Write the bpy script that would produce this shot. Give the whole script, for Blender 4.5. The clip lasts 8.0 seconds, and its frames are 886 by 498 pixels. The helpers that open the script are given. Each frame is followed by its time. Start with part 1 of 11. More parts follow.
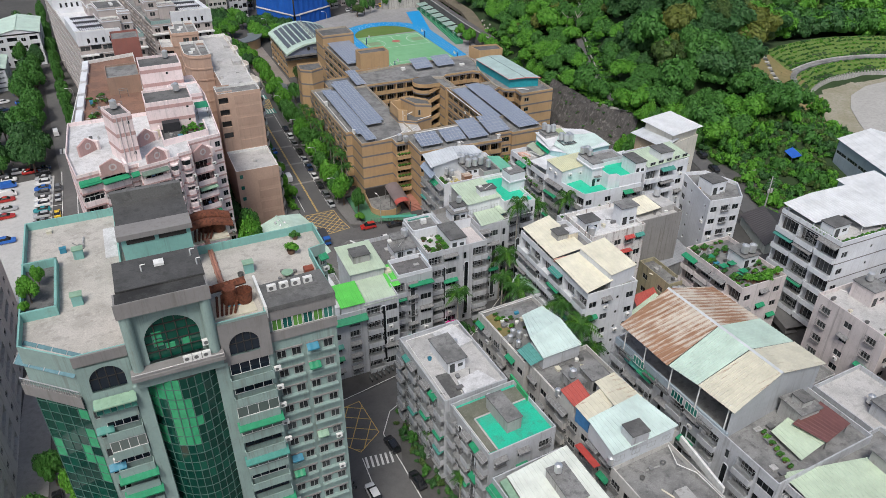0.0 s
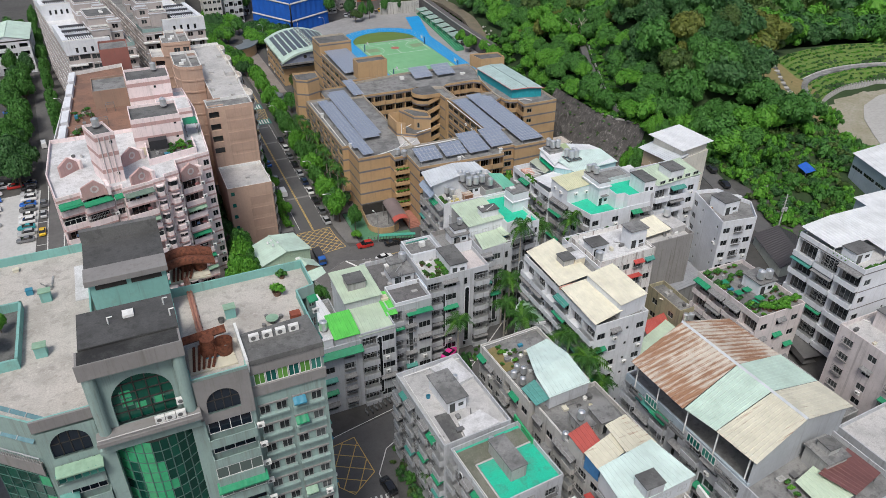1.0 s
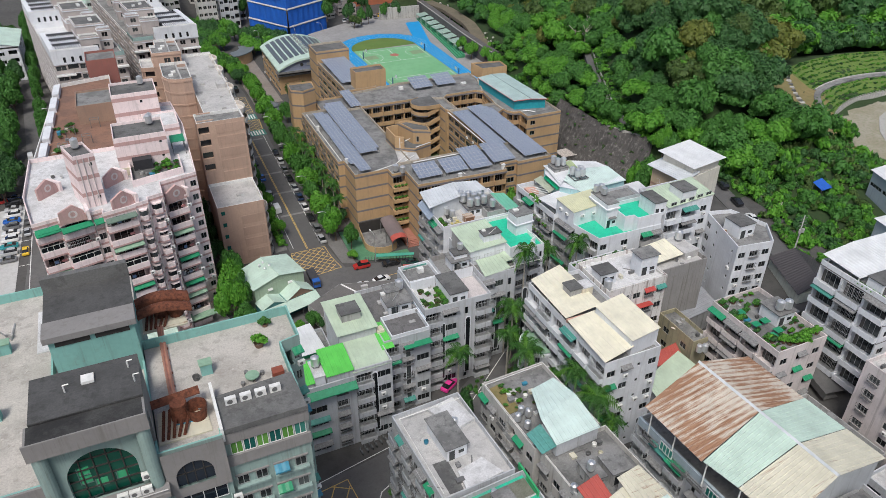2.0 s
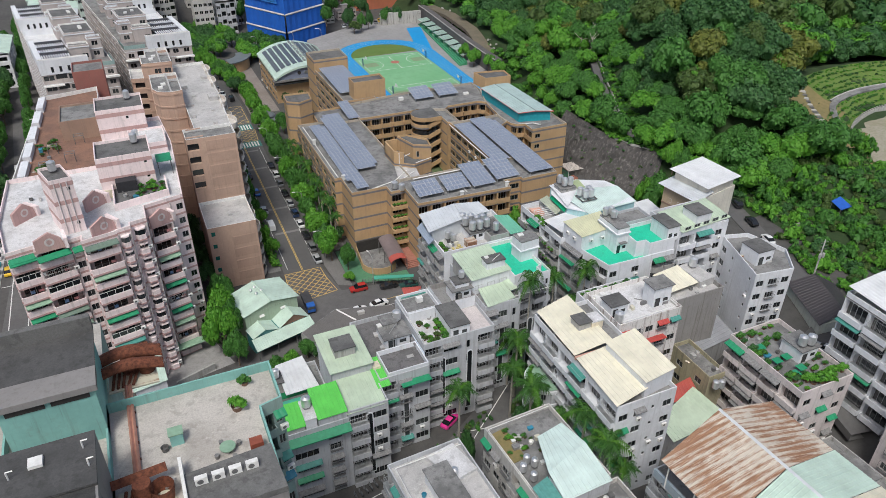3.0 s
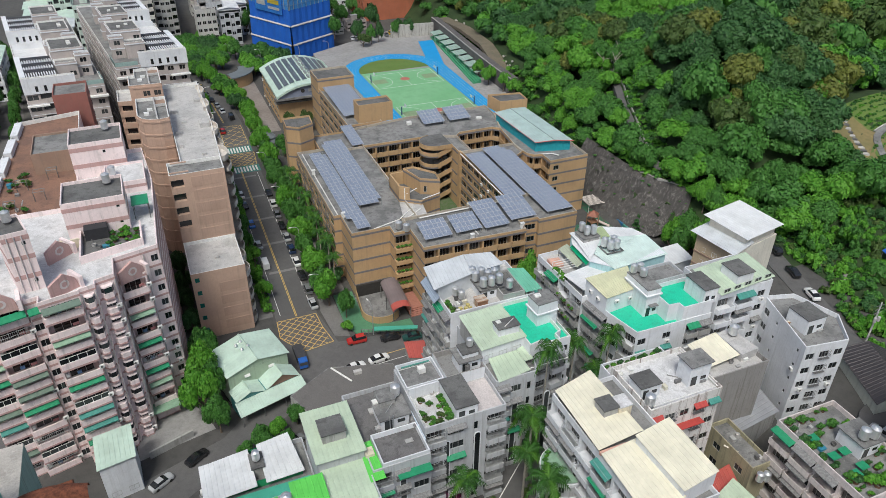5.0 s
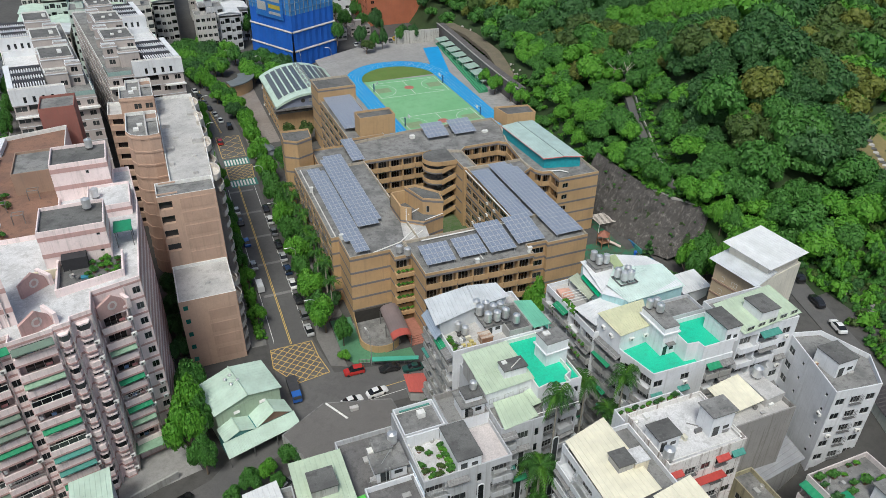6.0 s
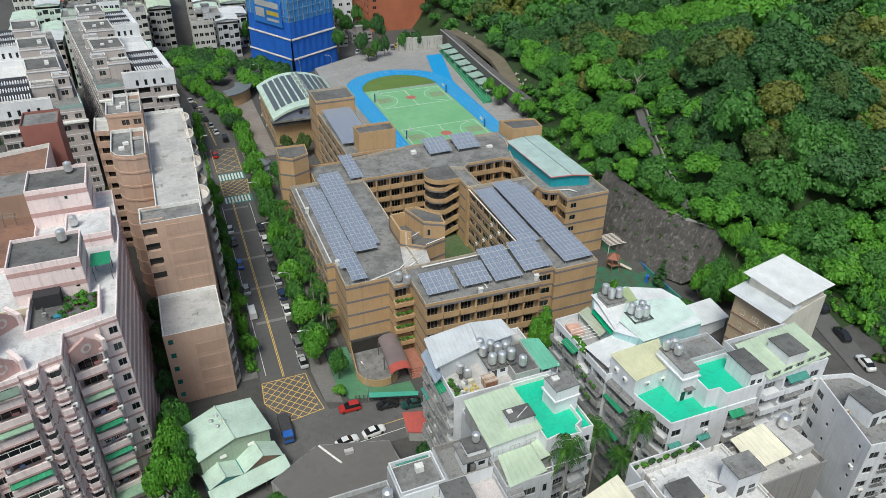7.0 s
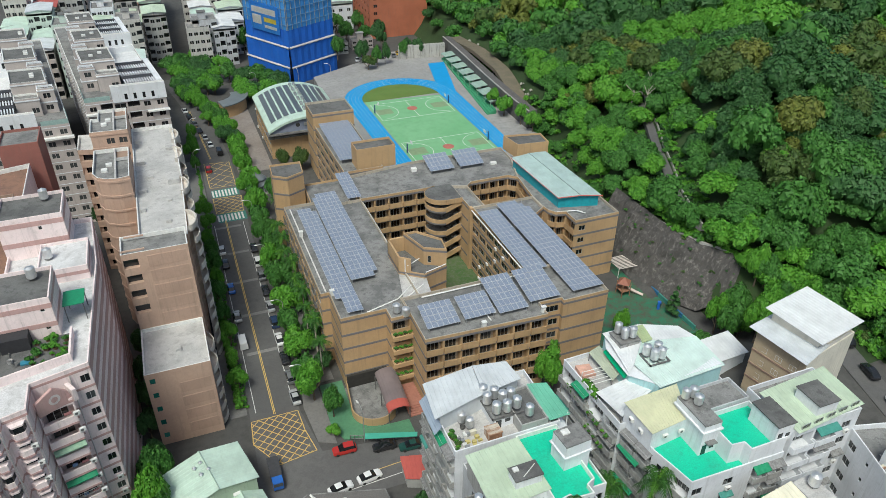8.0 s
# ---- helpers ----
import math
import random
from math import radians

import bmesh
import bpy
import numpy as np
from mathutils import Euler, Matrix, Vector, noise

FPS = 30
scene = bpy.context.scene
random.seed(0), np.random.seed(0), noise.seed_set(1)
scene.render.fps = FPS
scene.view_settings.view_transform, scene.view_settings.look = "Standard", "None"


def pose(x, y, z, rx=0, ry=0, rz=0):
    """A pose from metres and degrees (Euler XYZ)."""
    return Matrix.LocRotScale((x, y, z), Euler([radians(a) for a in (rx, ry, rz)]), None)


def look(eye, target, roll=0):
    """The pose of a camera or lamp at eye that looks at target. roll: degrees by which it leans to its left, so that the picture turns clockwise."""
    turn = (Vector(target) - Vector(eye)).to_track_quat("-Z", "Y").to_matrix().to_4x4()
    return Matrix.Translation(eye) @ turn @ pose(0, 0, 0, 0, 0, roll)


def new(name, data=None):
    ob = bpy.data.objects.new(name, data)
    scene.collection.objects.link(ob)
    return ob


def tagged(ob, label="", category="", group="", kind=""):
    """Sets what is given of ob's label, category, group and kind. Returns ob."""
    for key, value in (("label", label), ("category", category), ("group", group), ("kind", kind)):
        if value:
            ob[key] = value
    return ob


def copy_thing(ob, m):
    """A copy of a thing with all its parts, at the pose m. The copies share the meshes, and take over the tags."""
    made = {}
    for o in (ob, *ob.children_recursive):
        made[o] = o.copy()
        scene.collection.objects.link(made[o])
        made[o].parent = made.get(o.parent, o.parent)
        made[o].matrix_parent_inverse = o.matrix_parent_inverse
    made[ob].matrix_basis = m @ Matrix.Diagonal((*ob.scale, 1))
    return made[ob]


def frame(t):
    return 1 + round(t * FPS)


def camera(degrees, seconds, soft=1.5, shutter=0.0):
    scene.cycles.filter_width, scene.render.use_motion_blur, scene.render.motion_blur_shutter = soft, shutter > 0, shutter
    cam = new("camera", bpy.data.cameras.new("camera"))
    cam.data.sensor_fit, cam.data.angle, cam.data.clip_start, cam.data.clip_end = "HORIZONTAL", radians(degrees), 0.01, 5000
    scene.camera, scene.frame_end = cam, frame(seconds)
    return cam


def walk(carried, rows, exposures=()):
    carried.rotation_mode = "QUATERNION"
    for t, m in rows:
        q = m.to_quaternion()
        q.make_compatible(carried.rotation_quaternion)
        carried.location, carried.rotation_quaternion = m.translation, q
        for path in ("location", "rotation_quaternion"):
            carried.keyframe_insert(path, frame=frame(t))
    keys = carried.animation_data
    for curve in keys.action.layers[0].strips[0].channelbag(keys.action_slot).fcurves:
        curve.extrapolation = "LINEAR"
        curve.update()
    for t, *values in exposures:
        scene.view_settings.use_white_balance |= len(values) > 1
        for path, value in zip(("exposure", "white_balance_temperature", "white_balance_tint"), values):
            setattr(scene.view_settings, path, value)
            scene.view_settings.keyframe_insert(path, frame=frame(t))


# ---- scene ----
cam = camera(62.9, 8.0, soft=0.65)
METRES, EYE, TILT, LEAN, TURN = 80.0, 103.0, 0.0, 0.0, -24.5
ROWS = [
    (0.0, 0.0, 0.0, 0.0, 0.18, -32.64, -0.28),
    (0.5, 0.0014, 0.0569, 0.0009, 0.21, -32.63, -0.25),
    (1.0, 0.0027, 0.1156, 0.0018, 0.22, -32.63, -0.22),
    (1.5, 0.0045, 0.1761, 0.0026, 0.25, -32.63, -0.21),
    (3.0, 0.0098, 0.3615, 0.0045, 0.54, -32.67, -0.21),
    (3.5, 0.012, 0.4229, 0.0051, 0.71, -32.66, -0.26),
    (4.0, 0.0133, 0.483, 0.0052, 1.05, -32.64, -0.36),
    (4.5, 0.0154, 0.5434, 0.005, 1.46, -32.6, -0.43),
    (6.0, 0.0193, 0.7345, 0.0044, 2.39, -32.59, -0.57),
    (6.5, 0.0201, 0.8005, 0.0056, 2.59, -32.61, -0.56),
    (7.0, 0.0198, 0.8665, 0.0061, 2.74, -32.61, -0.52),
    (7.5, 0.0193, 0.9329, 0.0073, 2.87, -32.63, -0.49),
    (8.0, 0.0186, 0.9996, 0.008, 3.0, -32.63, -0.46),
]
walk(cam, [(t, pose(0, 0, EYE, TILT, LEAN, TURN) @ pose(METRES * x, METRES * y, METRES * z, 90 + pitch, roll, yaw)) for t, x, y, z, yaw, pitch, roll in ROWS],
     [(0.0, 0.0, 6500, 10), (1.5, 0.0, 6500, 10), (3.0, 0.0, 6500, 9.5), (4.5, 0.0, 6500, 8), (6.0, 0.04, 6500, 5), (7.0, 0.07, 6500, 3), (8.0, 0.1, 6500, 1)])

# ---- world, sun ----
SUN_AZ, SUN_EL = 215.0, 58.0
world = bpy.data.worlds.new("world")
scene.world = world
world.use_nodes = True
wn = world.node_tree.nodes
sky = wn.new("ShaderNodeTexSky")
sky.sky_type, sky.sun_disc = "NISHITA", False
sky.sun_elevation, sky.sun_rotation = radians(SUN_EL), radians(SUN_AZ)
sky.air_density, sky.dust_density, sky.ozone_density = 1.0, 4.0, 1.0
world.node_tree.links.new(sky.outputs[0], wn["Background"].inputs[0])
wn["Background"].inputs[1].default_value = 0.116
sun = new("sun", bpy.data.lights.new("sun", "SUN"))
sun.data.energy, sun.data.angle, sun.data.color = 2.3, radians(16), (0.97, 0.965, 0.93)
a, e = radians(SUN_AZ), radians(SUN_EL)
sun_from = Vector((math.sin(a) * math.cos(e), math.cos(a) * math.cos(e), math.sin(e)))
sun.matrix_world = look(sun_from * 300, (0, 0, 0))


# ---- materials ----
MATS = {}


def nodes_of(name):
    m = bpy.data.materials.new(name)
    m.use_nodes = True
    nt = m.node_tree
    return m, nt, nt.nodes["Principled BSDF"], nt.nodes, nt.links


def noise_node(nt, vec, scale, detail=4.0, rough=0.6):
    n = nt.nodes.new("ShaderNodeTexNoise")
    n.inputs["Scale"].default_value, n.inputs["Detail"].default_value = scale, detail
    n.inputs["Roughness"].default_value = rough
    nt.links.new(vec, n.inputs["Vector"])
    return n.outputs["Fac"]


def scaled(nt, vec, s):
    n = nt.nodes.new("ShaderNodeVectorMath")
    n.operation = "MULTIPLY"
    n.inputs[1].default_value = s
    nt.links.new(vec, n.inputs[0])
    return n.outputs[0]


def remap(nt, fac, a, b, lo=0.0, hi=1.0):
    n = nt.nodes.new("ShaderNodeMapRange")
    for i, x in enumerate((a, b, lo, hi)):
        n.inputs[i + 1].default_value = x
    nt.links.new(fac, n.inputs[0])
    return n.outputs[0]


def mixed(nt, fac, c1, c2, mode="MIX"):
    n = nt.nodes.new("ShaderNodeMix")
    n.data_type, n.blend_type = "RGBA", mode
    if isinstance(fac, float):
        n.inputs[0].default_value = fac
    else:
        nt.links.new(fac, n.inputs[0])
    for i, c in ((6, c1), (7, c2)):
        if isinstance(c, tuple):
            n.inputs[i].default_value = (*c[:3], 1)
        else:
            nt.links.new(c, n.inputs[i])
    return n.outputs[2]


def bumped(nt, p, height, strength, dist=0.05):
    n = nt.nodes.new("ShaderNodeBump")
    n.inputs["Strength"].default_value, n.inputs["Distance"].default_value = strength, dist
    nt.links.new(height, n.inputs["Height"])
    nt.links.new(n.outputs[0], p.inputs["Normal"])


def place_vec(nt):
    return nt.nodes.new("ShaderNodeNewGeometry").outputs["Position"]


def shade(c, k):
    return tuple(min(1.0, x * k) for x in c)


def wall_mat(name, col, dirt=0.5, rough=0.75, streak=True, stain=(0.13, 0.12, 0.10)):
    """Painted, tiled or rendered wall: mottling, patches and rain streaks."""
    if name in MATS:
        return MATS[name]
    m, nt, p, nd, lk = nodes_of(name)
    pos = place_vec(nt)
    big = noise_node(nt, pos, 0.16, 3)
    fine = noise_node(nt, pos, 2.3, 5, 0.7)
    c = mixed(nt, remap(nt, big, 0.35, 0.7), shade(col, 1.06), shade(col, 0.86))
    c = mixed(nt, remap(nt, fine, 0.4, 0.75, 0, 0.35), c, shade(col, 0.72))
    if streak:
        st = noise_node(nt, scaled(nt, pos, (1.5, 1.5, 0.07)), 1.0, 5, 0.65)
        c = mixed(nt, remap(nt, st, 0.53, 0.74, 0, dirt), c, stain)
        drip = noise_node(nt, scaled(nt, pos, (4.5, 4.5, 0.22)), 1.0, 4, 0.7)
        c = mixed(nt, remap(nt, drip, 0.58, 0.72, 0, dirt * 0.7), c, shade(stain, 0.8))
        blot = noise_node(nt, pos, 0.75, 6, 0.75)
        c = mixed(nt, remap(nt, blot, 0.56, 0.70, 0, dirt * 0.6), c, shade(stain, 1.5))
    lk.new(c, p.inputs["Base Color"])
    p.inputs["Roughness"].default_value = rough
    bumped(nt, p, fine, 0.15)
    MATS[name] = m
    return m


def flat_roof_mat(name, col, dark, amount=0.6, rough=0.85):
    """Concrete or coated roof with standing-water stains."""
    if name in MATS:
        return MATS[name]
    m, nt, p, nd, lk = nodes_of(name)
    pos = place_vec(nt)
    big = noise_node(nt, pos, 0.22, 6, 0.62)
    mid = noise_node(nt, pos, 0.9, 5, 0.65)
    fine = noise_node(nt, pos, 5.0, 4, 0.7)
    c = mixed(nt, remap(nt, big, 0.44, 0.62, 0, amount), col, dark)
    c = mixed(nt, remap(nt, mid, 0.53, 0.63, 0, amount * 0.75), c, shade(dark, 0.75))
    pale = noise_node(nt, pos, 1.5, 6, 0.72)
    c = mixed(nt, remap(nt, pale, 0.57, 0.66, 0, 0.45), c, shade(col, 1.3))
    c = mixed(nt, remap(nt, fine, 0.4, 0.68, 0, 0.5), c, shade(col, 0.5))
    lk.new(c, p.inputs["Base Color"])
    p.inputs["Roughness"].default_value = rough
    bumped(nt, p, fine, 0.2)
    MATS[name] = m
    return m


def metal_roof_mat(name, col, rust=0.0, rough=0.42):
    """Painted sheet roof, weathered in runs down its ribs."""
    if name in MATS:
        return MATS[name]
    m, nt, p, nd, lk = nodes_of(name)
    pos = place_vec(nt)
    big = noise_node(nt, pos, 0.3, 5, 0.6)
    fine = noise_node(nt, scaled(nt, pos, (3.0, 0.6, 1.0)), 1.0, 5, 0.7)
    c = mixed(nt, remap(nt, big, 0.35, 0.7), shade(col, 1.05), shade(col, 0.82))
    c = mixed(nt, remap(nt, fine, 0.48, 0.75, 0, 0.24), c, shade(col, 0.6))
    if rust:
        r = noise_node(nt, scaled(nt, pos, (0.22, 4.6, 0.3)), 1.0, 6, 0.8)
        patch = noise_node(nt, pos, 0.16, 4, 0.6)
        rc = mixed(nt, remap(nt, r, 0.4, 0.65), (0.36, 0.19, 0.10), (0.19, 0.075, 0.034))
        rows = nd.new("ShaderNodeTexWave")
        rows.wave_type, rows.bands_direction = "BANDS", "Y"
        rows.inputs["Scale"].default_value, rows.inputs["Distortion"].default_value, rows.inputs["Detail"].default_value = 0.33, 1.2, 3.0
        lk.new(pos, rows.inputs["Vector"])
        rib = nd.new("ShaderNodeMath")
        rib.operation = "ADD"
        lk.new(r, rib.inputs[0]), lk.new(remap(nt, rows.outputs["Fac"], 0, 1, -0.09, 0.09), rib.inputs[1])
        r = rib.outputs[0]
        both = nd.new("ShaderNodeMath")
        both.operation = "ADD"
        lk.new(r, both.inputs[0]), lk.new(remap(nt, patch, 0.3, 0.7, -0.16, 0.16), both.inputs[1])
        c = mixed(nt, remap(nt, both.outputs[0], 0.66 - 0.30 * rust, 0.80 - 0.26 * rust, 0, 0.92), c, rc)
    lk.new(c, p.inputs["Base Color"])
    p.inputs["Roughness"].default_value = rough + 0.3 * rust
    MATS[name] = m
    return m


def plain_mat(name, col, rough=0.5, metal=0.0, vary=0.15, scale=1.5):
    if name in MATS:
        return MATS[name]
    m, nt, p, nd, lk = nodes_of(name)
    f = noise_node(nt, place_vec(nt), scale, 4)
    lk.new(mixed(nt, remap(nt, f, 0.3, 0.7), shade(col, 1 + vary), shade(col, 1 - vary)), p.inputs["Base Color"])
    p.inputs["Roughness"].default_value, p.inputs["Metallic"].default_value = rough, metal
    MATS[name] = m
    return m


def glass_mat(name, col, col2, rough=0.08):
    """Window glass in front of a dim room, each pane a little different."""
    if name in MATS:
        return MATS[name]
    m, nt, p, nd, lk = nodes_of(name)
    r = nd.new("ShaderNodeObjectInfo").outputs["Random"]
    c = mixed(nt, remap(nt, r, 0.55, 1.0), col, col2)
    lk.new(c, p.inputs["Base Color"])
    p.inputs["Roughness"].default_value = rough
    p.inputs["Specular IOR Level"].default_value = 0.6
    MATS[name] = m
    return m


def leaf_mat(name, c1, c2, c3):
    if name in MATS:
        return MATS[name]
    m, nt, p, nd, lk = nodes_of(name)
    isl = nd.new("ShaderNodeNewGeometry").outputs["Random Per Island"]
    pos = place_vec(nt)
    big = noise_node(nt, pos, 0.13, 3)
    fine = noise_node(nt, pos, 1.7, 4, 0.75)
    c = mixed(nt, remap(nt, big, 0.36, 0.64), c1, c2)
    c = mixed(nt, remap(nt, isl, 0.25, 1.0, 0.0, 0.75), c, c3)
    c = mixed(nt, remap(nt, fine, 0.42, 0.66, 0.0, 0.38), c, shade(c1, 0.6))
    lk.new(c, p.inputs["Base Color"])
    p.inputs["Roughness"].default_value = 0.5
    p.inputs["Specular IOR Level"].default_value = 0.2
    bumped(nt, p, fine, 0.6, 0.2)
    MATS[name] = m
    return m


def ground_mat(name, c1, c2, c3, rough=0.9, s=0.05):
    if name in MATS:
        return MATS[name]
    m, nt, p, nd, lk = nodes_of(name)
    pos = place_vec(nt)
    c = mixed(nt, remap(nt, noise_node(nt, pos, s, 5), 0.38, 0.62), c1, c2)
    c = mixed(nt, remap(nt, noise_node(nt, pos, s * 9, 6, 0.7), 0.45, 0.72, 0, 0.8), c, c3)
    fine = noise_node(nt, pos, 4.0, 4, 0.7)
    c = mixed(nt, remap(nt, fine, 0.35, 0.7, 0, 0.3), c, shade(c1, 0.6))
    lk.new(c, p.inputs["Base Color"])
    p.inputs["Roughness"].default_value = rough
    bumped(nt, p, fine, 0.2)
    MATS[name] = m
    return m


# Back walls of balcony recesses: their shade is put into this dark colour.
LOGGIA_SHADE = wall_mat("shaded_loggia_back", (0.11, 0.105, 0.10), 0.5)
GLASS = glass_mat("window_glass", (0.014, 0.017, 0.019), (0.07, 0.078, 0.08))
GREEN_GLASS = glass_mat("green_glass", (0.004, 0.05, 0.035), (0.01, 0.10, 0.065), 0.06)
GREEN_BLIND = plain_mat("green_blind_panel", (0.05, 0.36, 0.17), 0.25)
TEAL_GLASS = glass_mat("teal_window", (0.01, 0.10, 0.085), (0.06, 0.25, 0.2))
ALU = plain_mat("aluminium_frame", (0.45, 0.46, 0.46), 0.4, 0.6)
DARKFRAME = plain_mat("dark_bronze_frame", (0.07, 0.065, 0.06), 0.45, 0.4)
WHITE_PAINT = plain_mat("white_paint", (0.72, 0.72, 0.70), 0.5)
STEEL = plain_mat("stainless_steel", (0.74, 0.75, 0.76), 0.34, 0.75, 0.08)
IRON = plain_mat("painted_iron", (0.16, 0.16, 0.16), 0.6, 0.3)
AWN_GREEN = plain_mat("green_awning_sheet", (0.02, 0.25, 0.12), 0.45)
AWN_TEAL = plain_mat("teal_awning_sheet", (0.06, 0.25, 0.21), 0.5)
AWN_PALE = plain_mat("pale_green_sheet", (0.24, 0.38, 0.27), 0.5)
AWN_BLUE = plain_mat("blue_awning_sheet", (0.04, 0.22, 0.32), 0.5)
AWN_RED = plain_mat("red_awning_sheet", (0.42, 0.06, 0.05), 0.5)
HOOD = plain_mat("grey_sheet_hood", (0.20, 0.20, 0.20), 0.7, 0.0, 0.35, 3.0)
SHUTTER = plain_mat("roller_shutter", (0.30, 0.31, 0.32), 0.5, 0.3)
# Near-black for interiors and openings: their lack of light is in the colour.
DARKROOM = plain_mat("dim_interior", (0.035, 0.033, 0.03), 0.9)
RUBBER = plain_mat("tyre_rubber", (0.02, 0.02, 0.02), 0.8)
CONC = flat_roof_mat("grey_roof_concrete", (0.26, 0.26, 0.255), (0.10, 0.10, 0.10), 0.75)
CONC_LIGHT = flat_roof_mat("pale_roof_concrete", (0.54, 0.53, 0.52), (0.33, 0.325, 0.32), 0.55)
CONC_WARM = flat_roof_mat("warm_roof_screed", (0.53, 0.50, 0.46), (0.33, 0.305, 0.275), 0.6)
CONC_DARK = flat_roof_mat("dark_roof_felt", (0.155, 0.155, 0.152), (0.07, 0.07, 0.07), 0.7)
ROOF_WHITE = flat_roof_mat("white_roof_coating", (0.68, 0.68, 0.69), (0.40, 0.40, 0.40), 0.6)
ROOF_TEAL = flat_roof_mat("bright_teal_roof_coating", (0.02, 0.58, 0.36), (0.04, 0.44, 0.29), 0.45, 0.5)
ROOF_TEAL_WORN = flat_roof_mat("worn_teal_roof_coating", (0.02, 0.54, 0.35), (0.10, 0.36, 0.27), 0.7, 0.6)
ROOF_BRICK = flat_roof_mat("red_brown_roof_tile", (0.27, 0.15, 0.105), (0.16, 0.10, 0.08), 0.7)
M_PALEGREEN = metal_roof_mat("pale_green_sheet_roof", (0.50, 0.60, 0.46))
M_MINT = metal_roof_mat("mint_sheet_roof", (0.52, 0.66, 0.57))
M_AQUA = metal_roof_mat("pale_aqua_sheet_roof", (0.60, 0.73, 0.69))
M_WHITE = metal_roof_mat("white_sheet_roof", (0.70, 0.715, 0.73))
M_GREYW = metal_roof_mat("grey_white_sheet_roof", (0.58, 0.61, 0.64))
M_CREAM = metal_roof_mat("cream_sheet_roof", (0.79, 0.75, 0.60))
M_BRIGHT = metal_roof_mat("bright_green_sheet_roof", (0.13, 0.60, 0.10))
M_RUST = metal_roof_mat("rusted_sheet_roof", (0.58, 0.52, 0.44), 0.92)
M_RUSTLIGHT = metal_roof_mat("stained_cream_sheet_roof", (0.64, 0.61, 0.49), 0.12)
M_RED = metal_roof_mat("red_sheet_roof", (0.46, 0.10, 0.08))
M_MAROON = metal_roof_mat("maroon_sheet_roof", (0.16, 0.07, 0.065))
M_TEALSHED = metal_roof_mat("grey_teal_sheet_roof", (0.40, 0.52, 0.50))
M_TEALDARK = metal_roof_mat("teal_green_sheet_roof", (0.08, 0.42, 0.31))
W_GREY = wall_mat("light_grey_render", (0.50, 0.515, 0.54), 0.5)
W_WHITE = wall_mat("white_tile_wall", (0.72, 0.74, 0.775), 0.22)
W_DIRTY = wall_mat("stained_grey_render", (0.40, 0.40, 0.39), 0.75)
W_WARM = wall_mat("warm_white_tile", (0.53, 0.515, 0.49), 0.55)
W_PINK = wall_mat("pale_pink_tile", (0.87, 0.74, 0.735), 0.38)
W_PINKB = wall_mat("rose_brown_tile", (0.54, 0.35, 0.33), 0.3)
W_PINKW = wall_mat("pinkish_white_tile", (0.66, 0.60, 0.59), 0.5)
W_BROWN = wall_mat("tan_brown_tile", (0.53, 0.37, 0.285), 0.3)
W_BROWN2 = wall_mat("dull_brown_tile", (0.33, 0.225, 0.17), 0.35)
W_OCHRE = wall_mat("ochre_tile", (0.50, 0.335, 0.18), 0.3)
W_BAND = wall_mat("grey_tile_band", (0.19, 0.18, 0.185), 0.2)
W_TOWER = wall_mat("sea_green_tile", (0.27, 0.37, 0.345), 0.5)
W_TOWERG = wall_mat("grey_stone_cladding", (0.25, 0.24, 0.235), 0.5)
W_TOWERT = wall_mat("turquoise_render", (0.22, 0.46, 0.42), 0.45)
W_TAUPE = wall_mat("taupe_tile", (0.47, 0.42, 0.40), 0.3)
W_RED = wall_mat("red_brown_tile", (0.30, 0.12, 0.10), 0.3)
W_ORANGE = wall_mat("orange_brick_tile", (0.46, 0.15, 0.08), 0.3)
W_YELLOW = wall_mat("cream_yellow_render", (0.72, 0.65, 0.50), 0.5)
W_MINT = wall_mat("pale_mint_render", (0.56, 0.66, 0.60), 0.4)
W_SAGE = wall_mat("sage_green_sheet_wall", (0.38, 0.48, 0.36), 0.3)
W_BLUEG = wall_mat("blue_grey_sheet_wall", (0.36, 0.43, 0.48), 0.25)
W_RAW = wall_mat("raw_concrete_wall", (0.30, 0.29, 0.28), 0.9)
W_PEEL = wall_mat("peeling_white_render", (0.72, 0.70, 0.68), 1.4, stain=(0.20, 0.15, 0.12))
ASPHALT = ground_mat("asphalt", (0.108, 0.106, 0.106), (0.14, 0.136, 0.134), (0.09, 0.088, 0.088), 0.85, 0.08)
PAVE = ground_mat("pavement_concrete", (0.34, 0.335, 0.33), (0.28, 0.275, 0.27), (0.20, 0.195, 0.19), 0.85, 0.1)
# Town ground, lowered to carry the clutter and occlusion of gaps between houses.
EARTH = ground_mat("city_ground", (0.075, 0.073, 0.07), (0.10, 0.097, 0.093), (0.05, 0.049, 0.047), 0.9, 0.06)
LINE_W = plain_mat("white_road_paint", (0.68, 0.68, 0.66), 0.6)
LINE_Y = plain_mat("yellow_road_paint", (0.62, 0.43, 0.13), 0.6)
LEAF_A = leaf_mat("leaf_mid_green", (0.036, 0.122, 0.022), (0.049, 0.150, 0.026), (0.094, 0.245, 0.053))
LEAF_B = leaf_mat("leaf_dark_green", (0.026, 0.082, 0.024), (0.036, 0.104, 0.029), (0.072, 0.168, 0.055))
LEAF_C = leaf_mat("leaf_olive", (0.043, 0.086, 0.022), (0.060, 0.106, 0.026), (0.103, 0.155, 0.046))
LEAF_E = leaf_mat("leaf_golden_olive", (0.085, 0.118, 0.022), (0.112, 0.138, 0.026), (0.185, 0.205, 0.050))
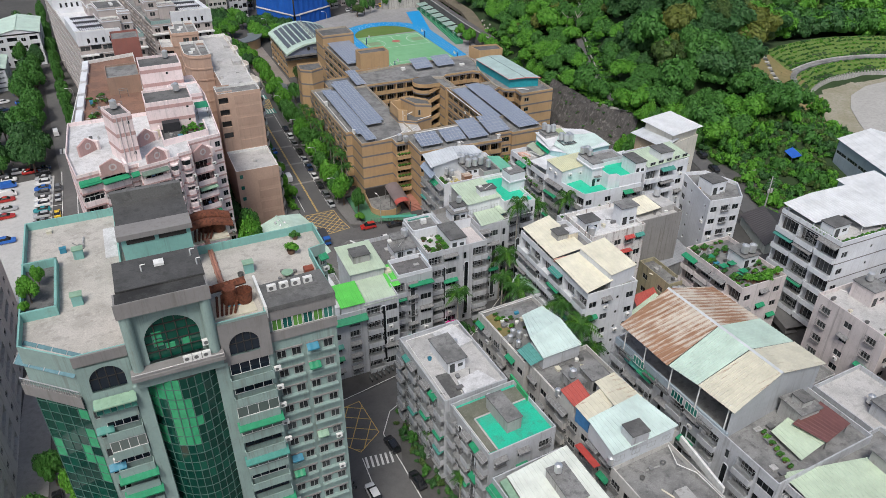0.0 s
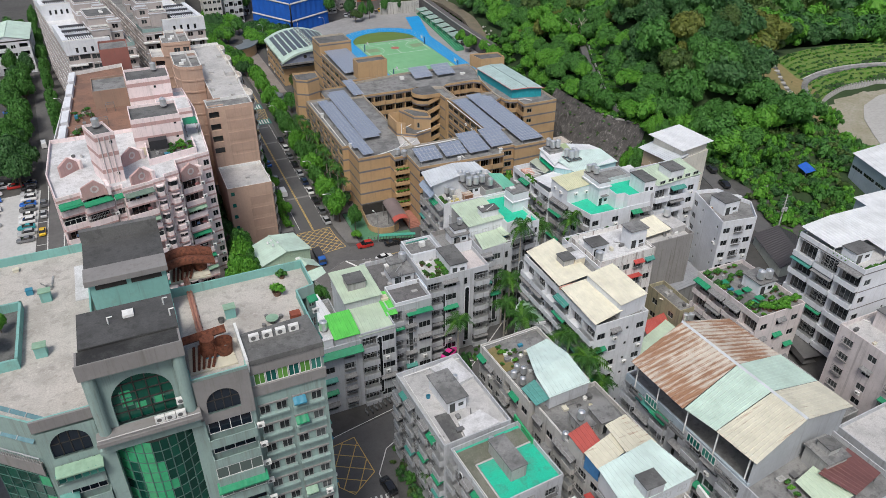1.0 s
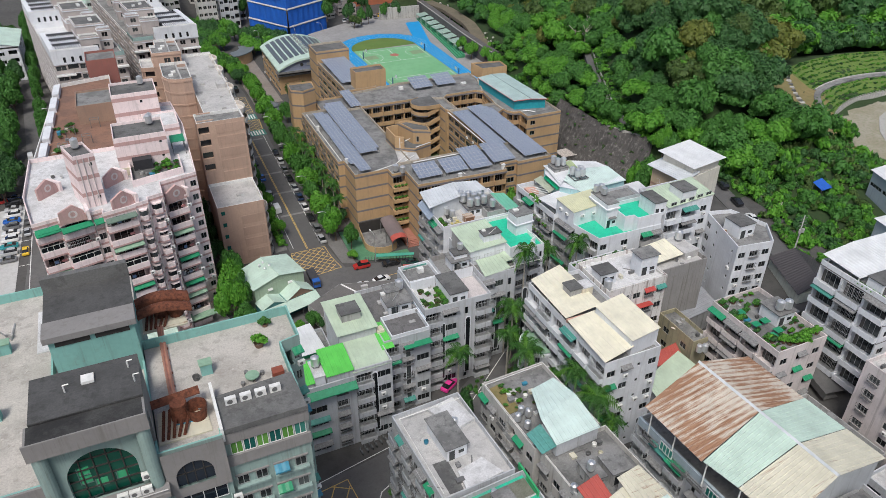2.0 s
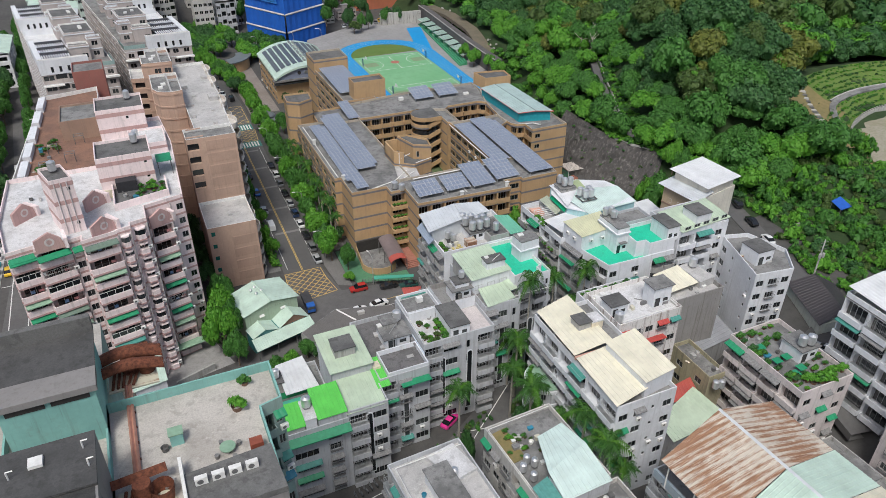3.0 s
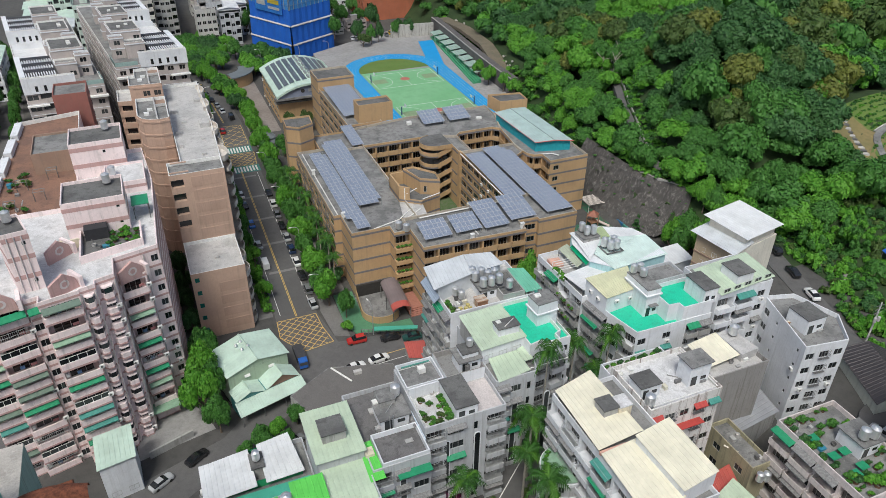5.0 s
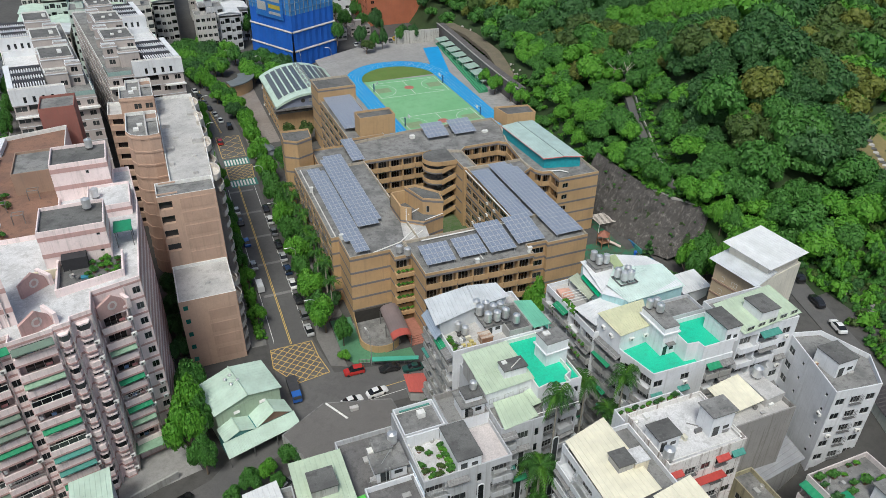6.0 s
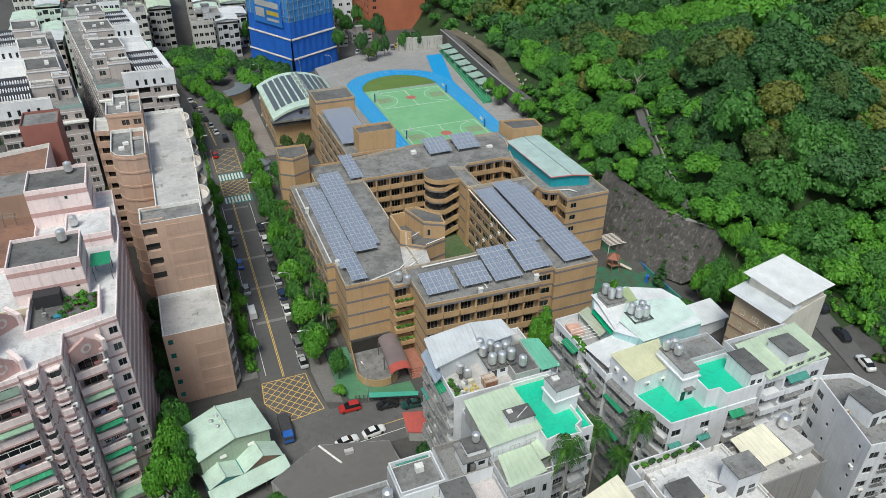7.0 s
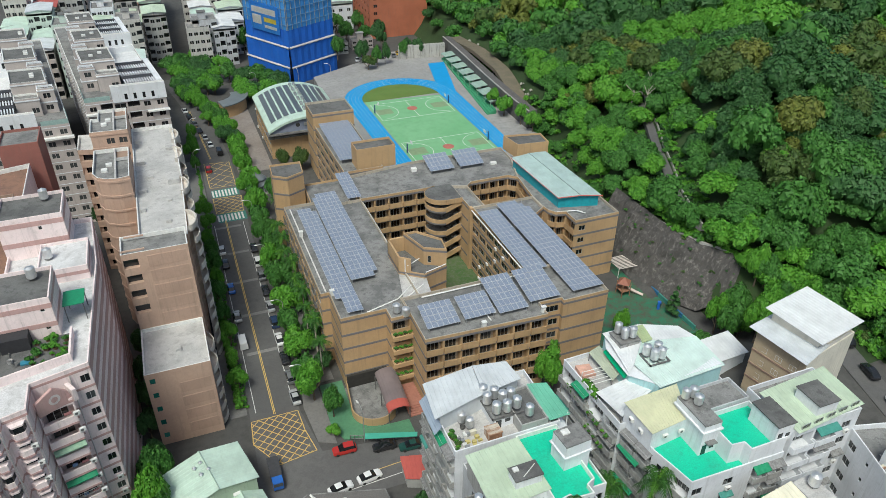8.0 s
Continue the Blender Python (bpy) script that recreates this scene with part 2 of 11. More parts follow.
LEAF_D = leaf_mat("leaf_bright", (0.058, 0.205, 0.020), (0.087, 0.255, 0.026), (0.143, 0.34, 0.046))
BARK = plain_mat("bark", (0.13, 0.10, 0.075), 0.9)


# ---- kit ----
class Shape:
    """Vertices and faces of one mesh, gathered before it is made."""

    def __init__(self):
        self.v, self.f, self.m = [], [], []

    def face(self, pts, mi=0):
        k = len(self.v)
        self.v += [tuple(p) for p in pts]
        self.f.append(tuple(range(k, k + len(pts))))
        self.m.append(mi)

    def box(self, x0, y0, z0, x1, y1, z1, mi=0, bottom=True):
        c = [(x0, y0, z0), (x1, y0, z0), (x1, y1, z0), (x0, y1, z0), (x0, y0, z1), (x1, y0, z1), (x1, y1, z1), (x0, y1, z1)]
        for q in ((4, 5, 6, 7), (0, 1, 5, 4), (1, 2, 6, 5), (2, 3, 7, 6), (3, 0, 4, 7)) + (((3, 2, 1, 0),) if bottom else ()):
            self.face([c[i] for i in q], mi)
        return self

    def bar(self, a, b, r, mi=0):
        """A square bar from a to b."""
        a, b = Vector(a), Vector(b)
        d = (b - a).normalized()
        s = d.orthogonal().normalized() * r
        t = d.cross(s).normalized() * r
        k = [(s + t), (t - s), (-s - t), (s - t)]
        for i in range(4):
            j = (i + 1) % 4
            self.face([a + k[i], a + k[j], b + k[j], b + k[i]], mi)
        self.face([b + q for q in k], mi)
        self.face([a + q for q in reversed(k)], mi)
        return self

    def prism(self, poly, z0, z1, mi=0, bottom=False, top=True):
        n = len(poly)
        for i in range(n):
            (ax, ay), (bx, by) = poly[i], poly[(i + 1) % n]
            self.face([(ax, ay, z0), (bx, by, z0), (bx, by, z1), (ax, ay, z1)], mi)
        if top:
            self.face([(x, y, z1) for x, y in poly], mi)
        if bottom:
            self.face([(x, y, z0) for x, y in reversed(poly)], mi)
        return self

    def drum(self, cx, cy, z0, z1, r0, r1=None, n=14, mi=0, top=True):
        r1 = r0 if r1 is None else r1
        p = [(math.cos(2 * math.pi * i / n), math.sin(2 * math.pi * i / n)) for i in range(n)]
        for i in range(n):
            a, b = p[i], p[(i + 1) % n]
            self.face([(cx + a[0] * r0, cy + a[1] * r0, z0), (cx + b[0] * r0, cy + b[1] * r0, z0),
                       (cx + b[0] * r1, cy + b[1] * r1, z1), (cx + a[0] * r1, cy + a[1] * r1, z1)], mi)
        if top and r1 > 1e-3:
            self.face([(cx + a[0] * r1, cy + a[1] * r1, z1) for a in p], mi)
        return self

    def mesh(self, name, mats, at=(0, 0, 0)):
        me = bpy.data.meshes.new(name)
        ox, oy, oz = at
        seen, index, verts = {}, [], []
        for x, y, z in self.v:
            k = (round(x, 4), round(y, 4), round(z, 4))
            if k not in seen:
                seen[k] = len(verts)
                verts.append((x - ox, y - oy, z - oz))
            index.append(seen[k])
        me.from_pydata(verts, [], [tuple(index[i] for i in q) for q in self.f])
        for m in mats:
            me.materials.append(m)
        if len(mats) > 1:
            me.polygons.foreach_set("material_index", self.m)
        me.update()
        return me


def as_list(m):
    return list(m) if isinstance(m, (list, tuple)) else [m]


def thing(name, label, category, at, group="", kind=""):
    """An empty at a thing's base."""
    ob = new(name)
    ob.location = at
    ob.empty_display_size = 0.5
    return tagged(ob, label, category, group, kind)


def part(name, shape, material, parent, label="", world_space=True):
    """One mesh under a thing, its shape given in world metres."""
    at = tuple(parent.location) if world_space else (0, 0, 0)
    if world_space and parent.parent:
        at = tuple(Vector(at) + parent.parent.location)
    ob = new(name, shape.mesh(name, as_list(material), at))
    ob.parent = parent
    return tagged(ob, label)


def solo(name, shape, material, label, category, at=(0, 0, 0), group="", kind=""):
    """A thing of one mesh, its shape given in world metres."""
    ob = new(name, shape.mesh(name, as_list(material), at))
    ob.location = at
    return tagged(ob, label, category, group, kind)


CACHE = {}


def cached(key, make):
    if key not in CACHE:
        CACHE[key] = make()
    return CACHE[key]


def put(name, mesh, parent, m, label=""):
    """A part that shares its mesh; m in world metres."""
    ob = new(name, mesh)
    ob.parent = parent
    ob.matrix_basis = Matrix.Translation(-Vector(parent.location)) @ m
    return tagged(ob, label)


def rect(x0, y0, x1, y1, turn=0.0):
    """A counter-clockwise rectangle, turned about its first corner: south, east, north and west edges are 0 to 3."""
    c, s = math.cos(radians(turn)), math.sin(radians(turn))
    return [(x0 + dx * c - dy * s, y0 + dx * s + dy * c) for dx, dy in ((0, 0), (x1 - x0, 0), (x1 - x0, y1 - y0), (0, y1 - y0))]


def inset(poly, d):
    n, out = len(poly), []
    for i in range(n):
        p0, p1, p2 = Vector(poly[i - 1]), Vector(poly[i]), Vector(poly[(i + 1) % n])
        a, b = (p1 - p0).normalized(), (p2 - p1).normalized()
        na, nb = Vector((-a.y, a.x)), Vector((-b.y, b.x))
        k = (na + nb) / max(0.3, 1 + na.dot(nb))
        out.append((p1.x + k.x * d, p1.y + k.y * d))
    return out


def window_mesh(w, h, style, frame_mat, glass):
    def make():
        s = Shape()
        f = 0.07
        s.box(0, 0, 0, w, 0.07, f), s.box(0, 0, h - f, w, 0.07, h)
        s.box(0, 0, f, f, 0.07, h - f), s.box(w - f, 0, f, w, 0.07, h - f)
        n = {"slide": 2, "triple": 3, "quad": 4, "one": 1}[style]
        for i in range(1, n):
            x = w * i / n
            s.box(x - 0.035, 0.01, f, x + 0.035, 0.06, h - f)
        s.face([(f, 0.045, f), (w - f, 0.045, f), (w - f, 0.045, h - f), (f, 0.045, h - f)], 1)
        return s.mesh("window", [frame_mat, glass])
    return cached(("win", round(w, 2), round(h, 2), style, frame_mat.name, glass.name), make)


def balcony_mesh(w, d, h, mat, style):
    def make():
        s = Shape()
        if style == "solid":
            t = 0.12
            s.prism([(0, 0), (0, -d), (w, -d), (w, 0), (w - t, 0), (w - t, t - d), (t, t - d), (t, 0)], -0.15, h, bottom=True)
            s.face([(t, 0, -0.15), (t, t - d, -0.15), (w - t, t - d, -0.15), (w - t, 0, -0.15)])
        else:
            s.box(0, -d, -0.15, w, 0, 0.0)
            n = max(3, int(w / 0.35))
            for i in range(n + 1):
                x = 0.03 + (w - 0.06) * i / n
                s.bar((x, -d + 0.05, 0), (x, -d + 0.05, h), 0.025)
            s.box(0, -d, h, w, -d + 0.1, h + 0.06), s.box(0, -d, 0, w, -d + 0.1, 0.12)
            s.box(0, -d + 0.1, h - 0.04, 0.06, 0, h + 0.02), s.box(w - 0.06, -d + 0.1, h - 0.04, w, 0, h + 0.02)
        return s.mesh("balcony", [mat])
    return cached(("bal", round(w, 2), round(d, 2), round(h, 2), mat.name, style), make)


def awning_mesh(w, d, mat):
    """A sloping ribbed sheet with a turned-down front edge."""
    def make():
        s = Shape()
        n = 2 * max(2, int(w / 0.7))
        for i in range(n):
            a, b = w * i / n, w * (i + 1) / n
            ua, ub = 0.04 * (i % 2), 0.04 * ((i + 1) % 2)
            s.face([(a, 0, 0.45 + ua), (a, -d, ua), (b, -d, ub), (b, 0, 0.45 + ub)])
            s.face([(a, -d, ua), (a, -d, -0.16), (b, -d, -0.16), (b, -d, ub)])
            s.face([(a, 0, 0.40), (b, 0, 0.40), (b, -d, -0.16), (a, -d, -0.16)])
        s.face([(0, 0, 0.45), (0, 0, 0.40), (0, -d, -0.16), (0, -d, 0)])
        s.face([(w, 0, 0.40), (w, 0, 0.45), (w, -d, 0), (w, -d, -0.16)])
        return s.mesh("awning", [mat])
    return cached(("awn", round(w, 2), round(d, 2), mat.name), make)


def grille_mesh(w, h, d, mat):
    def make():
        s = Shape()
        for z in (0, h / 2, h):
            s.bar((0, -d, z), (w, -d, z), 0.025), s.bar((0, 0, z), (0, -d, z), 0.025), s.bar((w, 0, z), (w, -d, z), 0.025)
        n = max(3, int(w / 0.28))
        for i in range(n + 1):
            x = w * i / n
            s.bar((x, -d, 0), (x, -d, h), 0.015)
        s.box(0, -d, -0.04, w, 0, 0)
        return s.mesh("window_grille", [mat])
    return cached(("gri", round(w, 2), round(h, 2), round(d, 2), mat.name), make)


def aircon_mesh():
    def make():
        s = Shape()
        s.box(0, -0.5, 0, 0.85, -0.12, 0.6)
        n = 12
        s.face([(0.35 + 0.22 * math.cos(2 * math.pi * i / n), -0.505, 0.3 + 0.22 * math.sin(2 * math.pi * i / n)) for i in range(n)], 1)
        s.bar((0.1, -0.45, -0.03), (0.1, 0, -0.03), 0.03), s.bar((0.75, -0.45, -0.03), (0.75, 0, -0.03), 0.03)
        return s.mesh("air_conditioner", [WHITE_PAINT, IRON])
    return cached("aircon", make)


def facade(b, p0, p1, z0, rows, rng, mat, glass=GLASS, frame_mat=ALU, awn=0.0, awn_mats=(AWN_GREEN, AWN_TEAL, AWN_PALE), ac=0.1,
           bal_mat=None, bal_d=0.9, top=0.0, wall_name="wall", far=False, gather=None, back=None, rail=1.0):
    """One outer wall with real openings. rows: (storey height, pattern) from the ground up; a letter is a bay."""
    p0, p1 = Vector(p0), Vector(p1)
    d = p1 - p0
    L = d.length
    u = d / L
    nrm = Vector((u.y, -u.x))
    turn = Matrix.Rotation(math.atan2(u.y, u.x), 4, "Z")
    holes, z = [], z0

    def spot(uu, zz, back=0.0):
        q = p0 + u * uu - nrm * back
        return Matrix.Translation((q.x, q.y, zz)) @ turn

    for fh, pat in rows:
        bw = L / len(pat)
        for i, ch in enumerate(pat):
            if ch == ".":
                continue
            c = (i + 0.5) * bw
            if ch in "wgtvWx":
                w = {"w": min(1.7, bw * 0.66), "g": min(1.9, bw * 0.74), "t": 0.6, "v": 0.75, "W": bw * 0.82, "x": bw * 0.9}[ch]
                h = {"w": 1.35, "g": 1.4, "t": 0.7, "v": 1.7, "W": 1.45, "x": 1.0}[ch]
                sill = {"t": 1.5, "v": 0.6}.get(ch, 0.95)
                h = min(h, fh - sill - 0.25)
                a = c - w / 2
                holes.append((a, a + w, z + sill, z + sill + h, 0.16))
                if far:
                    continue
                st = "one" if ch in "tv" else ("slide" if w < 1.8 else "triple" if w < 3.2 else "quad")
                put("window", window_mesh(w, h, st, frame_mat, glass), b, spot(a, z + sill, 0.08))
                if ch == "g":
                    put("window_grille", grille_mesh(w + 0.2, h + 0.2, 0.45, IRON), b, spot(a - 0.1, z + sill - 0.1))
                if ch in "wWg" and rng.random() < awn:
                    put("awning", awning_mesh(w + 0.5, 0.8, rng.choice(awn_mats)), b, spot(a - 0.25, z + sill + h + 0.05))
                if ch in "wWt" and rng.random() < ac:
                    put("air_conditioner", aircon_mesh(), b, spot(a + w * 0.3, z + sill - 0.75))
            elif ch in "brec":
                w, h = bw * 0.9, fh - 0.5
                a = c - w / 2
                depth = 1.3
                holes.append((a, a + w, z + 0.05, z + 0.05 + h, depth))
                ww = w * 0.7
                if far:
                    holes[-1] = (a, a + w, z + 1.05, z + 0.05 + h, 0.9)
                    continue
                if ch != "e":
                    put("window", window_mesh(ww, h - 0.3, "triple", frame_mat, glass), b, spot(c - ww / 2, z + 0.1, depth - 0.06))
                put("balcony", balcony_mesh(w + 0.1, bal_d, rail, bal_mat or mat, "rail" if ch == "r" else "solid"), b, spot(a - 0.05, z + 0.05))
                if ch == "e":
                    put("window", window_mesh(w, h - 1.0, "quad", frame_mat, glass), b, spot(a, z + 1.08, 0.02))
                if ch == "c":
                    put("window_grille", grille_mesh(w, h - 1.05, bal_d - 0.1, ALU), b, spot(a, z + 1.1))
                if rng.random() < awn:
                    put("awning", awning_mesh(w + 0.2, bal_d + 0.35, rng.choice(awn_mats)), b, spot(a - 0.1, z + h - 0.15))
            elif ch == "d":
                w, h = bw * 0.84, min(2.7, fh - 0.5)
                a = c - w / 2
                holes.append((a, a + w, z + 0.05, z + h, 0.3))
                s = Shape()
                for k in range(8):
                    s.box(0, 0.02 * (k % 2), (h - 0.05) * k / 8, w, 0.06, (h - 0.05) * (k + 1) / 8)
                put("shutter", cached(("shut", round(w, 2), round(h, 2)), lambda: s.mesh("shutter", [SHUTTER])), b, spot(a, z + 0.05, 0.2))
        z += fh
    z1 = z + top
    us = sorted({0.0, L, *[h[0] for h in holes], *[h[1] for h in holes]})
    vs = sorted({z0, z1, *[h[2] for h in holes], *[h[3] for h in holes]})
    s = gather if gather is not None else Shape()

    def pt(uu, zz, back=0.0):
        q = p0 + u * uu - nrm * back
        return (q.x, q.y, zz)

    ui, vi = {x: i for i, x in enumerate(us)}, {x: i for i, x in enumerate(vs)}
    gone = set()
    for a, c, lo, hi, dep in holes:
        for i in range(ui[a], ui[c]):
            for j in range(vi[lo], vi[hi]):
                gone.add((i, j))
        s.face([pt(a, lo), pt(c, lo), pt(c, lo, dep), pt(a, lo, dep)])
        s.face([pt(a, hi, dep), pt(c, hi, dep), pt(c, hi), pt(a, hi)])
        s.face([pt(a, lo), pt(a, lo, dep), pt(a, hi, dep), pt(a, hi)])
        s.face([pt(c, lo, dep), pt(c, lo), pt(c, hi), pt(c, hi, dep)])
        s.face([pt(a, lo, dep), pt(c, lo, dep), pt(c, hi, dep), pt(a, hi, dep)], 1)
        if far and c - a > 1.2 and dep < 0.5:
            m = (a + c) / 2
            s.face([pt(m - 0.05, lo, dep - 0.04), pt(m + 0.05, lo, dep - 0.04), pt(m + 0.05, hi, dep - 0.04), pt(m - 0.05, hi, dep - 0.04)])
    for j in range(len(vs) - 1):
        i = 0
        while i < len(us) - 1:
            if (i, j) in gone:
                i += 1
                continue
            k = i
            while k < len(us) - 1 and (k, j) not in gone:
                k += 1
            s.face([pt(us[i], vs[j]), pt(us[k], vs[j]), pt(us[k], vs[j + 1]), pt(us[i], vs[j + 1])])
            i = k
    if gather is None:
        # Recess backs default to the dark colour that paints in their shade.
        part(wall_name, s, [mat, glass] if far else [mat, back or LOGGIA_SHADE], b)
    return z1


def block(b, poly, z0, z1, floors, sides, mat, roof, seed=1, parapet=0.9, thick=0.2, ground=None, first=None, bands=None, bays=None,
          coping=None, roof_label="", **opts):
    """A storeyed volume with walls edge by edge, a roof slab inside its parapet and, if wished, string courses."""
    rng = random.Random(seed)
    fh = (z1 - z0) / floors
    n, blank = len(poly), Shape()
    for i in range(n):
        p0, p1 = poly[i], poly[(i + 1) % n]
        pat = sides.get(i, ".") if isinstance(sides, dict) else sides
        o = dict(opts)
        pats = [pat] * floors if isinstance(pat, str) else [pat[min(k, len(pat) - 1)] for k in range(floors)]
        if ground and i in ground:
            pats[0] = ground[i]
        o["gather"] = blank if o.get("far") and opts.get("one_wall") else None
        o.pop("one_wall", None)
        if all(set(q) == {"."} for q in pats):
            blank.face([(*p0, z0), (*p1, z0), (*p1, z1 + parapet), (*p0, z1 + parapet)])
            continue
        facade(b, p0, p1, z0, [(fh, q) for q in pats], rng, mat, top=parapet, **o)
    if blank.f:
        part("wall", blank, [mat, GLASS], b)
    if parapet > 0:
        ring = inset(poly, thick)
        s = Shape()
        for i in range(n):
            j = (i + 1) % n
            (ax, ay), (bx, by), (cx, cy), (dx, dy) = poly[i], poly[j], ring[j], ring[i]
            s.face([(ax, ay, z1 + parapet), (bx, by, z1 + parapet), (cx, cy, z1 + parapet), (dx, dy, z1 + parapet)])
            s.face([(cx, cy, z1), (dx, dy, z1), (dx, dy, z1 + parapet), (cx, cy, z1 + parapet)])
        part("parapet", s, coping or mat, b)
    else:
        ring = poly
    s = Shape()
    s.face([(x, y, z1 + 0.004) for x, y in poly])
    part("roof", s, roof, b, roof_label)
    if bands:
        bm, off, h, proud = bands
        for k in range(floors):
            zz = z0 + fh * (k + 1) + off
            out, s = inset(poly, -proud), Shape()
            for i in range(n):
                j = (i + 1) % n
                q = [(*out[i], zz), (*out[j], zz), (*out[j], zz + h), (*out[i], zz + h)]
                s.face(q)
                s.face([q[3], q[2], (*poly[j], zz + h), (*poly[i], zz + h)])
                s.face([(*poly[i], zz), (*poly[j], zz), q[1], q[0]])
            part("string_course", s, bm, b)


def hut(b, x0, y0, x1, y1, z0, z1, mat, cap=CONC, over=0.25, door=True, name="penthouse", turn=0.0):
    """A stair head or tank room on a roof, with an overhanging slab."""
    s = Shape()
    r = rect(x0, y0, x1, y1, turn)
    s.prism(r, z0, z1 - 0.15)
    if door:
        (ax, ay), (bx, by) = r[0], r[1]
        for k0, k1, h, st in ((0.12, 0.4, 1.9, 0.0), (0.58, 0.85, 1.6, 0.9)):
            s.face([(ax + (bx - ax) * k0, ay + (by - ay) * k0 - 0.02, z0 + st), (ax + (bx - ax) * k1, ay + (by - ay) * k1 - 0.02, z0 + st),
                    (ax + (bx - ax) * k1, ay + (by - ay) * k1 - 0.02, z0 + min(h, z1 - z0 - 0.3)), (ax + (bx - ax) * k0, ay + (by - ay) * k0 - 0.02, z0 + min(h, z1 - z0 - 0.3))], 1)
    q = part(name, s, [mat, GLASS], b)
    s = Shape()
    s.prism(inset(r, -over), z1 - 0.15, z1 + 0.05, bottom=True)
    part("roof_slab", s, cap, b)
    return q


def sheet_roof(b, quad, mat, rib=0.75, drop=0.0, name="sheet_roof", label="", thick=0.06, along=0):
    """A ribbed sheet roof over four corners (x, y, z); ribs run from edge 0-1 to edge 3-2."""
    q = [Vector(p) for p in quad]
    if along:
        q = q[1:] + q[:1]
    L = ((q[1] - q[0]).length + (q[2] - q[3]).length) / 2
    n = max(2, int(L / rib))
    s = Shape()
    up = Vector((0, 0, 0.05))
    prof = ((0.0, 0), (0.74, 0), (0.8, 1), (0.94, 1), (1.0, 0))
    for i in range(n):
        for (a, ha), (c, hc) in zip(prof, prof[1:]):
            ka, kc = (i + a) / n, (i + c) / n
            s.face([q[0].lerp(q[1], ka) + up * ha, q[0].lerp(q[1], kc) + up * hc, q[3].lerp(q[2], kc) + up * hc, q[3].lerp(q[2], ka) + up * ha])
    dn = Vector((0, 0, -thick))
    for i in range(4):
        j = (i + 1) % 4
        s.face([q[i] + dn, q[j] + dn, q[j], q[i]])
    s.face([p + dn for p in reversed(q)])
    return part(name, s, mat, b, label)


def posts(b, pts, z0, z1, r=0.06, mat=IRON):
    for x, y in pts:
        part("post", Shape().bar((x, y, z0), (x, y, z1), r), mat, b)


TANK = {}


def water_tank(x, y, z, r=0.55, h=1.5):
    """Stainless water tank with a domed lid, rings and a stand."""
    key = (round(r, 2), round(h, 2))
    if key not in TANK:
        t = thing("water_tank", "upright stainless steel water tank on a roof stand", "water tank", (x, y, z), "rooftop water tanks")
        s = Shape()
        for k in range(4):
            a = k * math.pi / 2 + 0.7
            s.bar((x + r * 0.8 * math.cos(a), y + r * 0.8 * math.sin(a), z), (x + r * 0.8 * math.cos(a), y + r * 0.8 * math.sin(a), z + 0.35), 0.04)
        s.drum(x, y, z + 0.32, z + 0.4, r * 1.02)
        part("stand", s, IRON, t)
        s = Shape()
        k = 6
        for i in range(k):
            za, zb = z + 0.4 + h * i / k, z + 0.4 + h * (i + 1) / k
            s.drum(x, y, za, (za + zb) / 2, r, r * 1.035, 18, top=False)
            s.drum(x, y, (za + zb) / 2, zb, r * 1.035, r, 18, top=False)
        tank = part("tank", s, STEEL, t)
        s = Shape()
        s.drum(x, y, z + 0.4 + h, z + 0.4 + h + r * 0.28, r, r * 0.45, 18)
        s.drum(x, y, z + 0.4 + h + r * 0.28, z + 0.4 + h + r * 0.42, r * 0.34, r * 0.3, 12)
        part("lid", s, STEEL, tank)
        TANK[key] = t
        return t
    return copy_thing(TANK[key], pose(x, y, z))



def boxes(b, name, items, mat):
    for x0, y0, z0, x1, y1, z1 in items:
        part(name, Shape().box(x0, y0, z0, x1, y1, z1), mat, b)


# ---- ground ----
def smooth(a, b, x):
    t = min(1.0, max(0.0, (x - a) / (b - a)))
    return t * t * (3 - 2 * t)


def foot_x(y):
    """Where the hill's foot lies, at y."""
    if y < 176:
        return 140 + (176 - y) * 0.25
    if y < 205:
        return 140 - 6.0 * smooth(176, 192, y)
    return 134 + 15.0 * smooth(205, 255, y) + 4.5 * smooth(280, 380, y)


TERRACE = (245.0, 125.0)


def ground_z(x, y):
    """Height of the land: flat town, a rise to the east, a cut slope, a wooded hill and curved terraces."""
    h = 10.5 * smooth(100, 134, x) * (1 - smooth(148, 168, y))
    d = x - foot_x(y)
    if d > 0:
        low = smooth(150, 178, y)
        h += 13.0 * smooth(0, 8.5, d) * low
        h += (22.0 * math.exp(-((x - 190) / 34) ** 2 - ((y - 212) / 50) ** 2)) * smooth(6, 40, d)
        h += 26.0 * smooth(30, 160, d) * smooth(190, 300, y)
        h += 3.0 * smooth(0, 45, d) * (1 - low)
    r = math.hypot(x - TERRACE[0], y - TERRACE[1])
    k = 1 - smooth(72, 90, r)
    a = math.degrees(math.atan2(y - TERRACE[1], x - TERRACE[0])) % 360
    k *= 1 - smooth(118, 165, a) * smooth(46, 66, r)
    up = 1 - smooth(126, 150, a)
    return h * (1 - k) + k * (11.0 + up * (1.2 * smooth(50.8, 51.6, r) + 3.4 * smooth(52, 60, r) + 4.4 * smooth(61, 73, r)))


